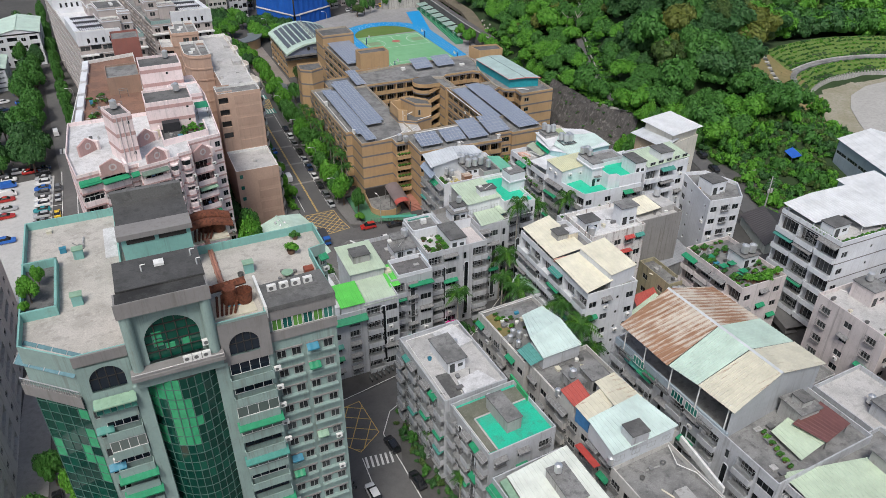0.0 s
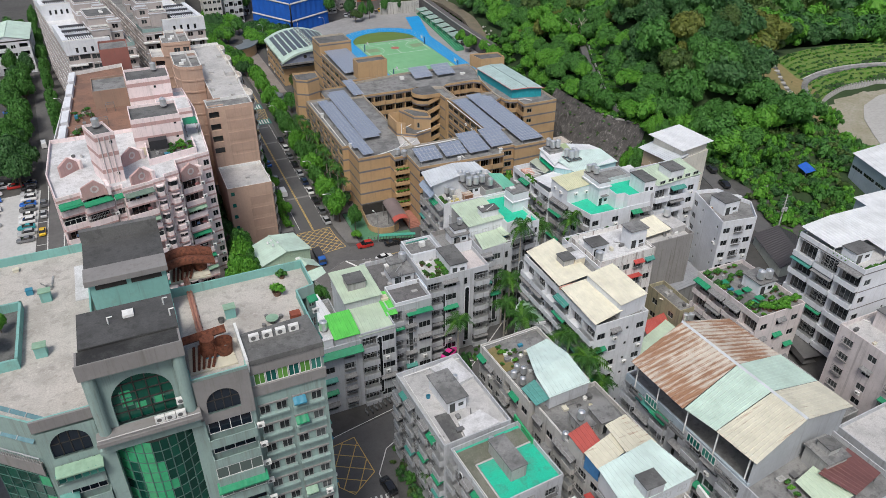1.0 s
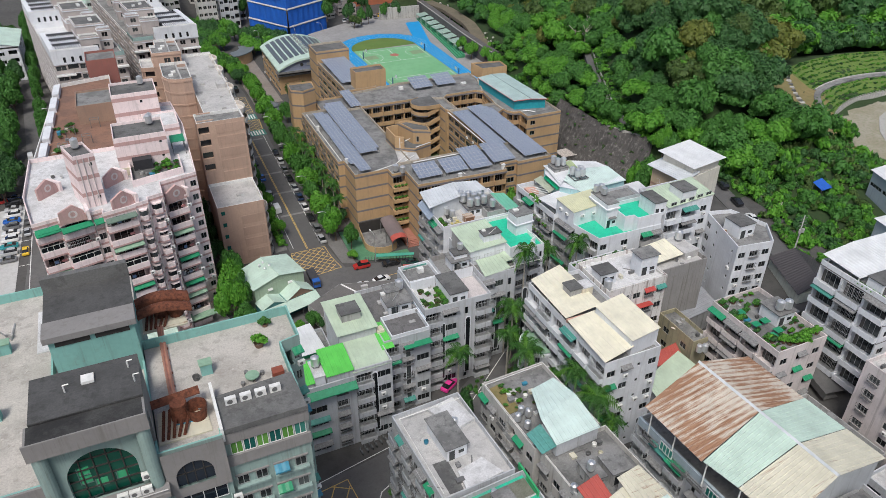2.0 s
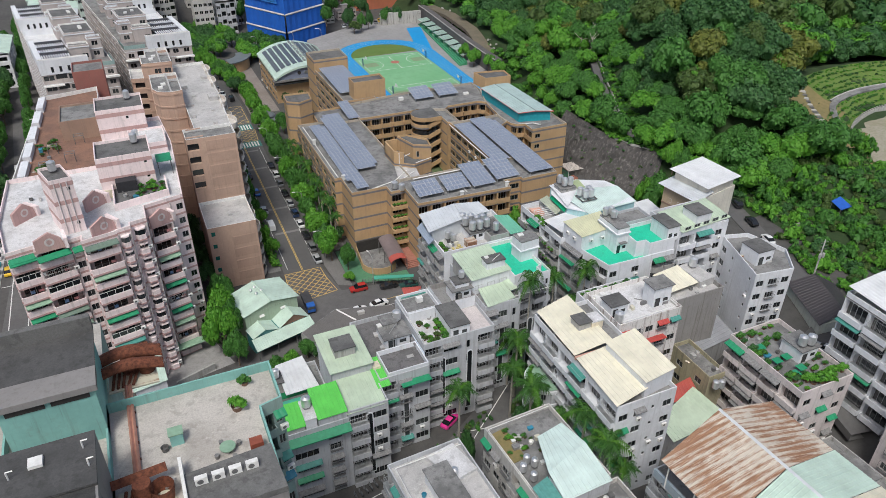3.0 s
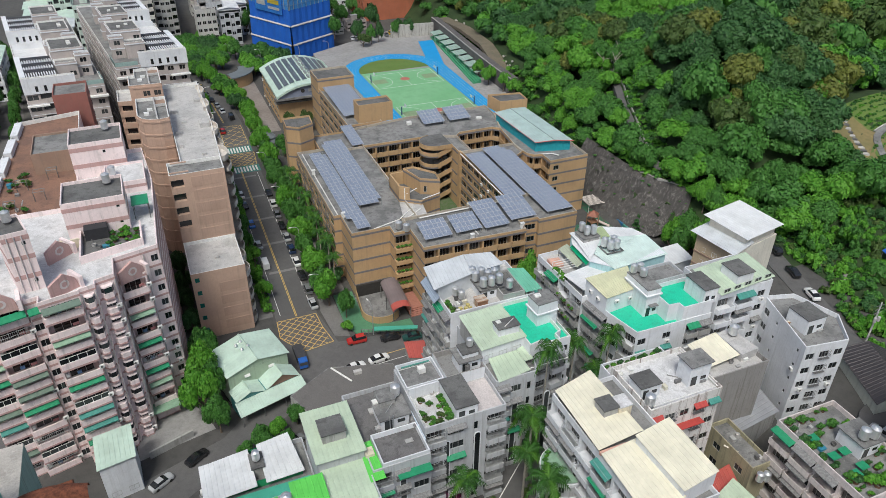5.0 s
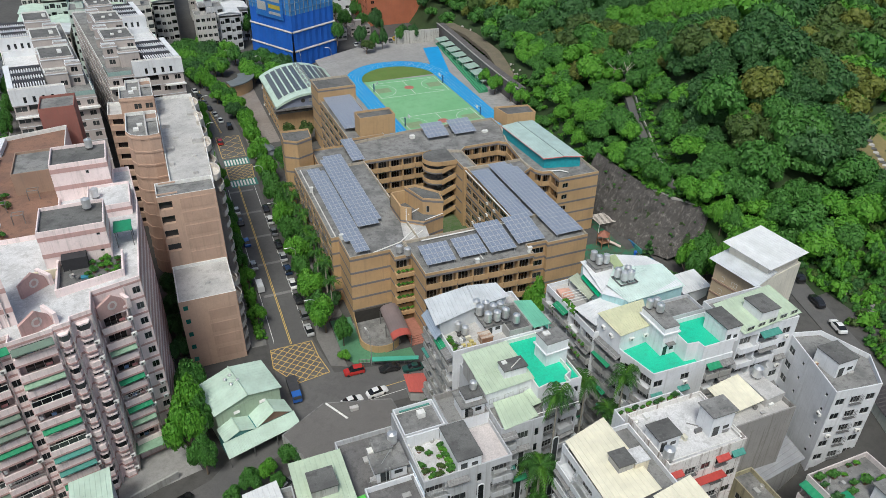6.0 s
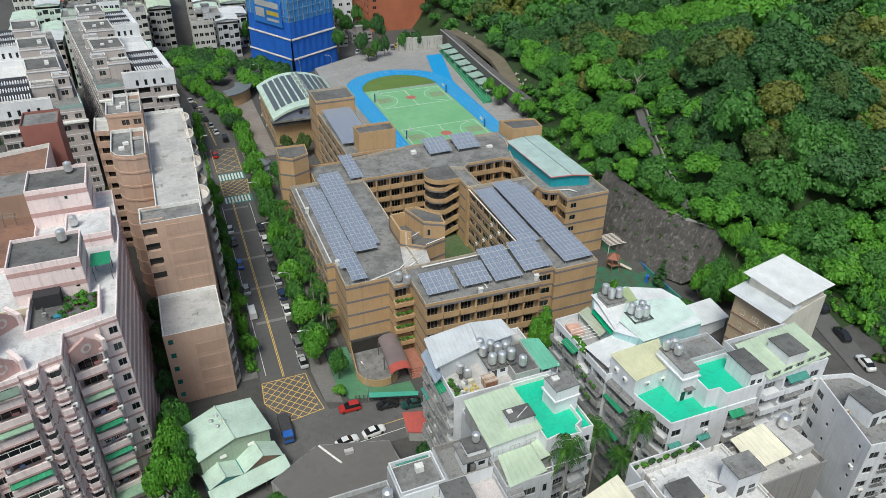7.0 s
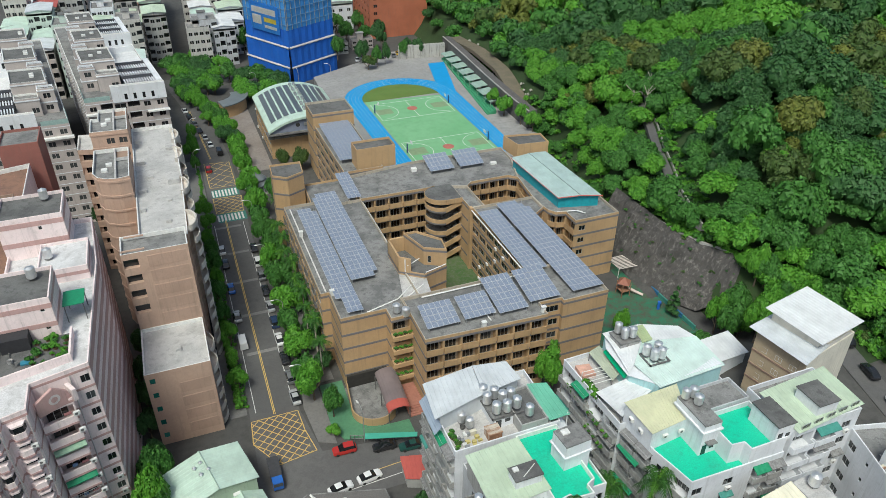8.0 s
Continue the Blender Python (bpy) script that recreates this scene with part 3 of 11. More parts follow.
def build_ground():
    xs = [-3000, -1500, -800, -450, -300] + list(range(-200, 91, 15)) + list(range(95, 133, 5)) + list(range(133, 304, 4)) + [310, 330, 360, 400, 460, 540, 700, 1100, 1800, 3000]
    ys = [-3000, -1500, -700, -300, -100] + list(range(-20, 90, 15)) + list(range(92, 400, 4)) + [410, 430, 460, 500, 560, 650, 800, 1200, 2000, 3200]
    v = [(x, y, ground_z(min(x, 420), min(max(y, 40), 480)) ) for y in ys for x in xs]
    n = len(xs)
    f = [(j * n + i, j * n + i + 1, (j + 1) * n + i + 1, (j + 1) * n + i) for j in range(len(ys) - 1) for i in range(n - 1)]
    me = bpy.data.meshes.new("ground")
    me.from_pydata(v, [], f)
    # Undergrowth green, darkened to hold the shade in gaps between the crowns.
    grass = ground_mat("shaded_hill_undergrowth", (0.020, 0.045, 0.012), (0.030, 0.065, 0.018), (0.045, 0.06, 0.02), 0.95, 0.2)
    me.materials.append(EARTH)
    me.materials.append(grass)
    me.polygons.foreach_set("material_index", [1 if v[q[0]][0] > foot_x(v[q[0]][1]) - 1 else 0 for q in f])
    me.polygons.foreach_set("use_smooth", [True] * len(f))
    ob = new("ground", me)
    return tagged(ob, "grey town ground rising into a dark wooded hillside", "ground", kind="structure")


build_ground()


def strip(name, pts, material, label, z0=0.0, h=0.03, category="road", kind="structure"):
    s = Shape()
    s.prism(pts, z0 - 0.2, z0 + h)
    return solo(name, s, material, label, category, kind=kind)



# ---- roads ----
strip("road_main", [(37.3, 178), (46.8, 178), (47.6, 200), (49.6, 300), (46, 350), (40, 384), (33, 383), (38.5, 350), (40.2, 298), (38.2, 200)], ASPHALT, "grey asphalt street with a yellow centre line")
strip("road_junction", [(6, 131), (20, 139.5), (32, 147.5), (44, 154), (64, 153.5), (66, 160), (58, 164.8), (48.5, 166), (46.8, 178), (37.3, 178), (36.8, 166), (35.5, 160), (21, 147), (4, 141)], ASPHALT, "worn asphalt junction beside the school gate", h=0.026)
strip("road_near", [(20, 60), (31, 66), (30.5, 84), (33, 92), (46, 97.5), (60, 103), (68.5, 112), (69, 117), (82, 122), (84, 133), (76, 131), (64, 119.5), (54, 113), (42, 106), (30, 104), (22, 103), (19, 90)], ASPHALT, "narrow asphalt street between apartment blocks")
strip("road_west", [(-27, 150), (-14, 150), (-14.5, 225), (-17, 253), (-21, 300), (-29, 410), (-37, 410), (-30, 320), (-26, 250), (-24, 225)], ASPHALT, "asphalt street past a car park")
strip("car_park", [(-60, 165), (-28, 165), (-26.5, 234), (-60, 230)], ground_mat("car_park_concrete", (0.52, 0.52, 0.51), (0.46, 0.46, 0.45), (0.36, 0.36, 0.35), 0.85, 0.1), "pale concrete car park", category="car park")

# ---- school ----
sch = thing("school_building", "ochre tiled school round a courtyard with grey bands", "school", (57, 181, 0))
SB = (W_BAND, -0.45, 0.5, 0.05)
ZR = 16.9
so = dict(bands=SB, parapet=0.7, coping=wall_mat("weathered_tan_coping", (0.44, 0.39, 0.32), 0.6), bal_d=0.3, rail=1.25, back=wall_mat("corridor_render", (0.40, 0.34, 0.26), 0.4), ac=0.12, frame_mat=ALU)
block(sch, [(57, 180.8), (66.1, 180.8), (66.1, 177.5), (70.0, 177.5), (70, 183), (73.8, 183), (73.8, 225.5), (64, 225.5), (64, 228), (55.3, 228), (55.3, 190), (57, 190)], 0, ZR, 5,
      {0: ".....", 2: "b", 9: "gWgWgWgWgW", 3: "."}, W_OCHRE, CONC, 3, **so)
block(sch, [(70, 169.2), (95, 168), (95.2, 172), (100, 171.8), (100, 170.8), (110.3, 170.8), (110.5, 183.2), (70.1, 183)], 0, ZR, 5,
      {0: "bbbbbbb", 4: "..", 7: "..", 2: "W"}, W_OCHRE, CONC, 4, **so)
block(sch, [(98, 183.2), (110.5, 183.2), (110.5, 203.5), (114.2, 206), (114.2, 211.9), (98, 211.9)], 0, ZR, 5, {5: "WWWWWWW", 1: "WWWW", 2: "b"}, W_OCHRE, CONC, 5, **so)
block(sch, [(118.2, 197.4), (130.1, 197.4), (130.1, 234), (119, 234), (115.5, 222.6), (114.21, 211.9), (114.21, 207), (114.6, 204.2), (115.9, 202.5), (118.2, 202)], 0, ZR, 5, {0: "w..", 4: "bbb", 7: "b", 8: "b", 9: "b"}, W_OCHRE, CONC, 6, **so)
block(sch, [(73.8, 225.5), (92, 225.2), (97.4, 224.2), (101.2, 222.6), (103.0, 224.4), (113.6, 224.4), (115.5, 222.6), (119, 234), (119.3, 241), (92, 241), (74, 238.5)], 0, ZR, 5, {0: "bbbbb", 3: "b", 4: "bbbb", 5: "b"}, W_OCHRE, CONC, 7, **so)
block(sch, [(97.4, 211.91), (101.2, 211.91), (101.2, 222.6), (97.4, 224.2)], 0, ZR, 5, {1: "bbb"}, W_OCHRE, CONC, 16, **so)
block(sch, [(73.8, 241), (84.5, 241), (84.5, 275), (73.5, 275)], 0, ZR, 5, {3: "WWWWWW", 0: ".."}, W_OCHRE, CONC, 8, **so)
block(sch, rect(73.2, 274, 85.7, 284.2), 0, 20.5, 5, {3: "..", 0: ".."}, W_OCHRE, CONC_DARK, 9, **so)
block(sch, rect(77.7, 242, 88.4, 247.5), ZR, 22.3, 1, {}, W_OCHRE, CONC_DARK, 10, parapet=0.6)
block(sch, [(54.6, 236.8), (57.9, 234.5), (62.3, 236.5), (62.8, 242.5), (55, 243)], 0, 21.5, 5, {}, W_OCHRE, CONC_DARK, 11, bands=SB, parapet=0.5)
block(sch, [(62.3, 228), (73.8, 226), (73.8, 241), (62.8, 241)], 0, 15.5, 5, {0: "..."}, W_OCHRE, CONC, 12, bands=SB, parapet=0.5)
block(sch, [(121, 234), (130, 233), (130.5, 239), (120, 241)], ZR, 20.5, 1, {}, W_OCHRE, CONC_DARK, 13, parapet=0.5)
# court stair turret
block(sch, [(72.5, 192), (77, 188.5), (82.5, 190), (83.2, 194.5), (79, 199.5), (72.5, 199.5)], 0, 17.8, 5, {0: "v.v"}, W_OCHRE, CONC_DARK, 14, bands=SB, parapet=0.3)
block(sch, [(78.2, 192.4), (82.5, 190.1), (83.1, 194.4), (79, 199.4), (76.2, 199.4)], 17.8, 21.6, 1, {0: "v."}, W_OCHRE, CONC_DARK, 15, bands=SB, parapet=0.5)
for q in ([(72.5, 192), (72.9, 192), (72.9, 199.5), (72.5, 199.5)], [(72.5, 199.1), (76.2, 199.1), (76.2, 199.5), (72.5, 199.5)], [(72.5, 191.9), (74.6, 190.3), (74.8, 190.6), (72.8, 192.3)]):
    part("turret_wall", Shape().prism(q, 17.8, 21.2), W_OCHRE, sch)
part("turret_pipe", Shape().bar((73.6, 191.0, 17.9), (73.6, 191.0, 21.0), 0.09).bar((77.4, 188.6, 18.5), (82.4, 190.0, 18.5), 0.09).bar((74.0, 190.6, 19.6), (77.2, 192.4, 19.6), 0.09), WHITE_PAINT, sch)
part("court_link", Shape().prism([(70.5, 183.2), (76.5, 183.2), (77.5, 189), (72.5, 192)], 15.6, 17.0, bottom=True), CONC_LIGHT, sch)
# teal roofed hall on the east wing
teal = thing("roof_hall", "teal painted rooftop hall under a shallow grey-green sheet roof", "rooftop hall", (117, 204, ZR))
part("wall", Shape().prism([(117.9, 205.4), (127.6, 203), (126.9, 229), (117.0, 228.6)], ZR, 19.9), plain_mat("teal_sheet_wall", (0.02, 0.30, 0.36), 0.5), teal)
sheet_roof(teal, [(117.5, 204.9, 19.95), (122.8, 203.6, 20.35), (122.0, 229.3, 20.35), (116.6, 229.0, 19.95)], M_TEALSHED, 0.9)
sheet_roof(teal, [(122.86, 203.6, 20.35), (128.1, 202.3, 19.95), (127.3, 229.6, 19.95), (122.06, 229.3, 20.35)], M_TEALSHED, 0.9)
part("ridge_cap", Shape().bar((122.83, 203.6, 20.38), (122.03, 229.3, 20.38), 0.09), plain_mat("grey_ridge_cap", (0.16, 0.20, 0.19), 0.5), teal)
part("roof_edge", Shape().bar((117.4, 204.85, 19.95), (122.8, 203.52, 20.3), 0.11).bar((122.8, 203.52, 20.3), (128.2, 202.2, 19.95), 0.11).bar((117.4, 204.85, 19.93), (116.5, 229.0, 19.93), 0.07), M_RED, teal)

# ---- sports hall ----
gym = thing("sports_hall", "sports hall with a pale green barrel roof and solar strips", "sports hall", (62, 291, 0))
block(gym, rect(62.6, 293, 86.4, 322.6), 0, 10.0, 3, {0: "......", 3: "WWWWWW"}, W_OCHRE, CONC, 15, parapet=0, back=CONC_DARK)
GYM_R = 22.8


def gym_arc(k):
    """A point (x, z) of the barrel roof's section; k runs from eave to eave."""
    a = radians(33.5) * (2 * k - 1)
    return 74.6 + GYM_R * math.sin(a), 14.4 - GYM_R * (1 - math.cos(a))


NB = 20
arc = [gym_arc(i / NB) for i in range(NB + 1)]
s = Shape()
for (xa, za), (xb, zb) in zip(arc, arc[1:]):
    s.face([(xa, 290, za), (xb, 290, zb), (xb, 323.6, zb), (xa, 323.6, za)])
    s.face([(xa, 290, za - 0.75), (xb, 290, zb - 0.75), (xb, 290, zb), (xa, 290, za)])
    s.face([(xb, 290, zb - 0.75), (xa, 290, za - 0.75), (xa, 323.6, za - 0.75), (xb, 323.6, zb - 0.75)])
for x, z in (arc[0], arc[-1]):
    s.face([(x, 290, z - 0.75), (x, 290, z), (x, 323.6, z), (x, 323.6, z - 0.75)])
part("barrel_roof", s, M_MINT, gym)
s = Shape()
s.face([(x, 290.7, z - 0.74) for x, z in reversed(arc)] + [(62.1, 290.7, 9.6), (87.1, 290.7, 9.6)])
part("gable_wall", s, wall_mat("blue_grey_gable", (0.22, 0.25, 0.34), 0.4), gym)
part("gable_beam", Shape().box(61.4, 290.2, 9.0, 87.8, 292.9, 9.7).box(61.8, 291.6, 7.4, 87.4, 293, 8.0), CONC, gym)
for x in (71.4, 78.0):
    s = Shape()
    s.face([(x + 0.7 * math.cos(radians(30 * i)), 290.62, 11.7 + 0.7 * math.sin(radians(30 * i))) for i in range(12)])
    part("round_vent", s, DARKROOM, gym)
part("gable_window", Shape().box(73.4, 290.55, 11.2, 76.0, 290.69, 12.2), ALU, gym)
SOLAR_DARK = plain_mat("dark_solar_strip", (0.10, 0.115, 0.13), 0.3)
for k in range(10):
    if k == 5:
        continue
    k0 = 0.07 + 0.087 * k
    s = Shape()
    for i in range(2):
        (xa, za), (xb, zb) = gym_arc(k0 + 0.033 * i), gym_arc(k0 + 0.033 * (i + 1))
        s.face([(xa, 294.4, za + 0.12), (xb, 294.4, zb + 0.12), (xb, 320.6, zb + 0.12), (xa, 320.6, za + 0.12)])
    part("solar_strip", s, SOLAR_DARK, gym)
for k in range(6):
    x, z = gym_arc(0.54)
    y = 296.5 + 4.6 * k
    for dx in (-0.7, 0.7):
        for dy in (-0.8, 0.8):
            part("roof_vent", Shape().drum(x + dx, y + dy, z - 0.2, z + 0.75, 0.42, 0.5, 8), ALU, gym)

# ---- brown slab complex ----
brn = thing("brown_apartment_slab", "long tan-brown tiled apartment slab with curved street balconies", "apartment block", (21, 178, 0))
bo = dict(parapet=0.8, coping=WHITE_PAINT, glass=GLASS, far=True)
block(brn, rect(21.3, 178, 32.5, 191.5), 0, 16.4, 5, {1: "bbb"}, W_BROWN, CONC_LIGHT, 21, **bo)
block(brn, rect(21.3, 191.5, 32.7, 198), 0, 33, 10, {0: ["....", "....", "....", "....", "....", "....", "r..."], 1: "b"}, W_BROWN, CONC, 22, **bo)
block(brn, [(22, 198), (33, 198), (34, 225), (34, 254), (24.5, 254), (24.3, 198.5)], 0, 31.2, 10, {1: "bbbbb", 2: "bbbbb"}, W_BROWN, CONC_LIGHT, 23, **bo)
block(brn, [(17.2, 220.0), (18.2, 217.6), (20.0, 216.4), (22.0, 216.0), (24.2, 216.4), (24.4, 231.2), (17.4, 231.6)], 0, 36.3, 11, {}, W_BROWN, CONC, 24, bands=(W_BROWN, -0.2, 0.45, 0.14), **bo)
block(brn, [(16.4, 242), (24.4, 241.4), (24.4, 255.4), (18.1, 255.6), (18.0, 250.2), (16.4, 250.4)], 0, 36.3, 11, {0: [".ww"], 5: "b"}, W_BROWN, CONC, 25, bands=(W_BROWN, -0.2, 0.45, 0.14), **bo)
block(brn, [(12.8, 243.4), (16.39, 242.6), (16.39, 251.6), (12.8, 252.4)], 0, 32.0, 10, {0: "b", 3: "bb"}, W_BROWN, CONC_LIGHT, 26, **bo)
for xa, ya, yb in ((21.4, 216.3, 231.2), (21.3, 241.8, 255.4)):
    part("roof_beam", Shape().box(xa, ya, 36.5, xa + 0.35, yb, 37.1).box(xa + 0.35, yb - 5.4, 36.5, 24.2, yb - 5.05, 37.1), CONC_LIGHT, brn)
    part("roof_well", Shape().box(xa + 0.36, yb - 5.0, 36.3, 24.15, yb - 0.25, 36.36), W_BROWN2, brn)
    boxes(brn, "roof_hatch", ((xa - 2.6, ya + 5, 36.3, xa - 1.4, ya + 6.2, 36.8), (xa - 1.7, ya + 7.6, 36.3, xa - 0.5, ya + 8.6, 36.8)), WHITE_PAINT)

# ---- pink tower ----
pnk = thing("pink_apartment_tower", "pale pink tiled apartment tower, stepped bays, brown bands, green awnings", "apartment tower", (0, 160, 0))
# back: a pink darker than the wall tile, paler than the default recess back.
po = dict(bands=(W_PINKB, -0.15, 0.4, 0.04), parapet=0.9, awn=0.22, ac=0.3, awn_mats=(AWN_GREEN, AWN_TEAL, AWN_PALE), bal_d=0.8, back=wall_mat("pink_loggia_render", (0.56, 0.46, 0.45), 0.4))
PZ = 34.9
block(pnk, [(-13.4, 150.6), (-9.0, 151.6), (-9.0, 150.3), (-3.4, 151.8), (-3.4, 151.3), (-1.4, 151.8), (-1.4, 149.9), (4.5, 151.2), (4.5, 151.5), (6.9, 152.1), (6.9, 153.3), (9.8, 154.1), (9.8, 159.0), (17.1, 160.9), (18, 188), (17, 204), (4, 204), (4, 181), (-14.6, 181), (-15.2, 163)], 0, PZ, 11,
      {0: "b", 2: "b", 4: "w", 6: "b", 8: "w", 10: "w", 12: "...w"}, W_PINK, ROOF_WHITE, 31, **dict(po, awn=0.0, ac=0.15))
for k in range(11):
    zz = 3.17 * k + 1.9
    part("wall_band", Shape().prism([(17.1, 161.1), (17.16, 161.1), (18.06, 188), (17.06, 203.9), (17.0, 203.9), (18.0, 188)], zz, zz + 1.35, bottom=True), W_PINKB, pnk)
block(pnk, [(9.9, 157.3), (14.3, 158.5), (13.9, 160.0), (9.9, 158.95)], 0, 31.7, 10, {0: "b"}, W_PINK, ROOF_WHITE, 38, **dict(po, awn=0.0, ac=0.0, parapet=0.6))
block(pnk, [(-14.4, 181.01), (3.99, 181.01), (3.99, 236), (-9.6, 233)], 0, 33.4, 10, {}, W_PINK, ROOF_BRICK, 32, parapet=1.0, coping=WHITE_PAINT)
block(pnk, rect(3.9, 194.2, 14.0, 203), PZ, 42.0, 2, {0: "..t."}, W_PINK, CONC_DARK, 33, bands=(W_PINKB, -1.2, 0.9, 0.04), parapet=0.6)
block(pnk, rect(2.9, 169.8, 13.2, 178.6), PZ, 41.3, 2, {0: "...t"}, W_PINK, CONC_DARK, 34, bands=(W_PINKB, -1.2, 0.8, 0.04), parapet=0.6)
block(pnk, [(-4.1, 154.8), (-0.4, 155.4), (-2.2, 161.6), (-6.0, 161.0)], PZ, 45.2, 3, {0: [".t", "..", ".t"]}, W_PINK, CONC_DARK, 35, bands=(W_PINKB, -1.0, 0.8, 0.04), parapet=0.5)
block(pnk, rect(-1.2, 237, 6.6, 246), 0, 38, 12, {}, W_RED, CONC, 36, parapet=0.6)
block(pnk, rect(-4.4, 203, 3.8, 214), 33.4, 37.6, 1, {}, W_BROWN2, CONC, 37, parapet=0.5)

# ---- taupe slabs ----
LOUVRE = plain_mat("dark_louvre", (0.035, 0.035, 0.04), 0.6)
RAIL_GLASS = plain_mat("pale_rail_glass", (0.30, 0.42, 0.40), 0.15)
TERRACE_WHITE = flat_roof_mat("white_terrace_coating", (0.74, 0.75, 0.76), (0.58, 0.59, 0.60), 0.5)


def taupe_slab(x0, y0, side, z1, sd):
    """A long slab that leans west; u runs from its stair side to its pergola side, v along it."""
    tp = thing("taupe_apartment_slab", "taupe and white apartment slab with stepped roof terraces and pergolas", "apartment block", (x0, y0, 0))

    def quad(u0, v0, u1, v1):
        if side < 0:
            u0, u1 = u1, u0
        return [(x0 + side * u - 0.143 * v, y0 + v) for u, v in ((u0, v0), (u1, v0), (u1, v1), (u0, v1))]

    zr = z1 - 4.0
    to_ = dict(coping=WHITE_PAINT, far=True, glass=GLASS)
    ends = {0: ("wb" if side > 0 else "Wb") + "Wbww", 1: "bwbbwbbwbbwbbwbb", 3: "bwbbwbbwbbwbbwbb"}
    block(tp, quad(0, 0, 21, 82), 0, zr, 9, ends, W_TAUPE, CONC, sd, parapet=0.5, bands=(W_WHITE, -0.3, 0.14, 0.08), **to_)
    part("roof_terrace", Shape().prism(quad(11.2, 23.1, 20.7, 51.9), zr, zr + 0.06), TERRACE_WHITE, tp)
    block(tp, quad(7.2, -0.3, 21.2, 1.2), zr - 0.4, z1, 1, {0: ".vvvv."}, W_WHITE, CONC_LIGHT, sd + 1, parapet=0.2, **to_)
    part("glass_rail", Shape().prism(quad(0.1, 0.0, 6.5, 0.12), zr + 0.5, zr + 1.7), RAIL_GLASS, tp)
    part("glass_rail", Shape().prism(quad(0.0, 0.1, 0.12, 9), zr + 0.5, zr + 1.7), RAIL_GLASS, tp)
    part("ledge", Shape().prism(quad(-0.4, -1.2, 7.5, 0), zr - 3.2, zr - 2.7, bottom=True), WHITE_PAINT, tp)
    part("ledge", Shape().prism(quad(15.5, -1.0, 21.3, 0), zr - 4.0, zr - 3.6, bottom=True), WHITE_PAINT, tp)
    for v in (0, 52):
        if v:
            block(tp, quad(9.5, v, 21.2, v + 1.2), zr, z1, 1, {0: ".vvvv."}, W_WHITE, CONC_LIGHT, sd + 1, parapet=0.2, **to_)
        part("pergola_wall", Shape().prism(quad(19.6, v + 2, 21.15, v + 23), zr, z1 + 0.1), W_WHITE, tp)
        part("pergola_wall", Shape().prism(quad(11.2, v + 22.5, 19.6, v + 23), zr, z1 - 1.5), W_WHITE, tp)
        # Dark sheet added under the slats so the gaps between them read as shaded.
        part("timber_deck", Shape().prism(quad(11.4, v + 2, 19.5, v + 22.4), zr, zr + 0.08), LOUVRE, tp)
        for j in range(3):
            part("pergola_beam", Shape().prism(quad(11.4, v + 7.0 + 6.4 * j, 19.6, v + 9.2 + 6.4 * j), z1 - 0.7, z1 - 0.2, bottom=True), LOUVRE, tp)
            s = Shape()
            for i in range(12):
                s.prism(quad(11.6 + 0.68 * i, v + 3.6 + 6.4 * j, 11.9 + 0.68 * i, v + 7.0 + 6.4 * j), z1 - 0.65, z1 - 0.35, bottom=True)
            part("pergola_slats", s, W_WHITE, tp)
    for k, v in enumerate((13, 35, 57)):
        hb = dict(bands=(W_WHITE, -0.3, 0.28, 0.16), parapet=0.5, **to_)
        du = 0.8 * k
        block(tp, quad(2.4 + du, v, 11.0 + du * 0.5, v + 12), zr, z1 + 3.6, 2, {0: "..w", 1: "w.", 3: ".w"}, W_TAUPE, CONC_DARK, sd + k, **hb)
        block(tp, quad(5.2 + du, v - 4, 11.0 + du * 0.5, v - 0.01), zr, z1 + 0.6, 1, {0: ".w", 1: "."}, W_TAUPE, CONC, sd + k + 9, **hb)
        block(tp, quad(1.2 + du, v - 2.6, 5.1 + du, v - 0.01), zr, z1 + 2.4, 2, {0: "w"}, W_TAUPE, CONC_DARK, sd + k + 12, **dict(hb, coping=W_WHITE))
        part("terrace_wall", Shape().prism(quad(11.0, v + 10, 20.5, v + 10.3), zr, zr + 1.8), W_WHITE, tp)
        boxes(tp, "roof_hatch", [(x, y, z1 + 3.6, x + 1.1, y + 0.9, z1 + 4.1) for x, y in (quad(5 + du, v + 5, 6, 0)[0], quad(7.6 + du, v + 7, 6, 0)[0])], WHITE_PAINT)


taupe_slab(13.0, 282, 1, 33.5, 41)
taupe_slab(9.4, 270, -1, 33.0, 42)

# ---- green tower ----
twr = thing("green_glass_tower", "sea-green tiled tower with curved green glass bay and grey crown", "apartment tower", (0, 72, 0))
to = dict(parapet=1.2, awn=0.35, awn_mats=(AWN_GREEN, AWN_TEAL, AWN_BLUE), ac=0.3, coping=W_TOWERT, bal_d=0.7)
LOW = 4
block(twr, [(-17.3, 75), (-12, 70.6), (-5.6, 70.6), (-5.6, 104), (-17.3, 104)], 0, 49.6, 16, {1: ["..."] * LOW + ["w.."] * 10 + ["...", "..."], 0: "."}, W_TOWER, CONC_WARM, 51, **to)
block(twr, [(3.2, 70.2), (9.2, 70.2), (9.2, 71), (17.6, 71), (17.6, 81.5), (19.8, 82), (19.8, 88), (3.2, 88)], 0, 49.6, 16,
      {0: ["."], 2: [".."], 4: [".."] * LOW + ["bw"]}, W_TOWER, CONC_WARM, 52, **to)
block(twr, rect(-5.6, 71.5, 3.2, 104), 0, 49.6, 16, {}, W_TOWER, CONC_WARM, 53, parapet=0)
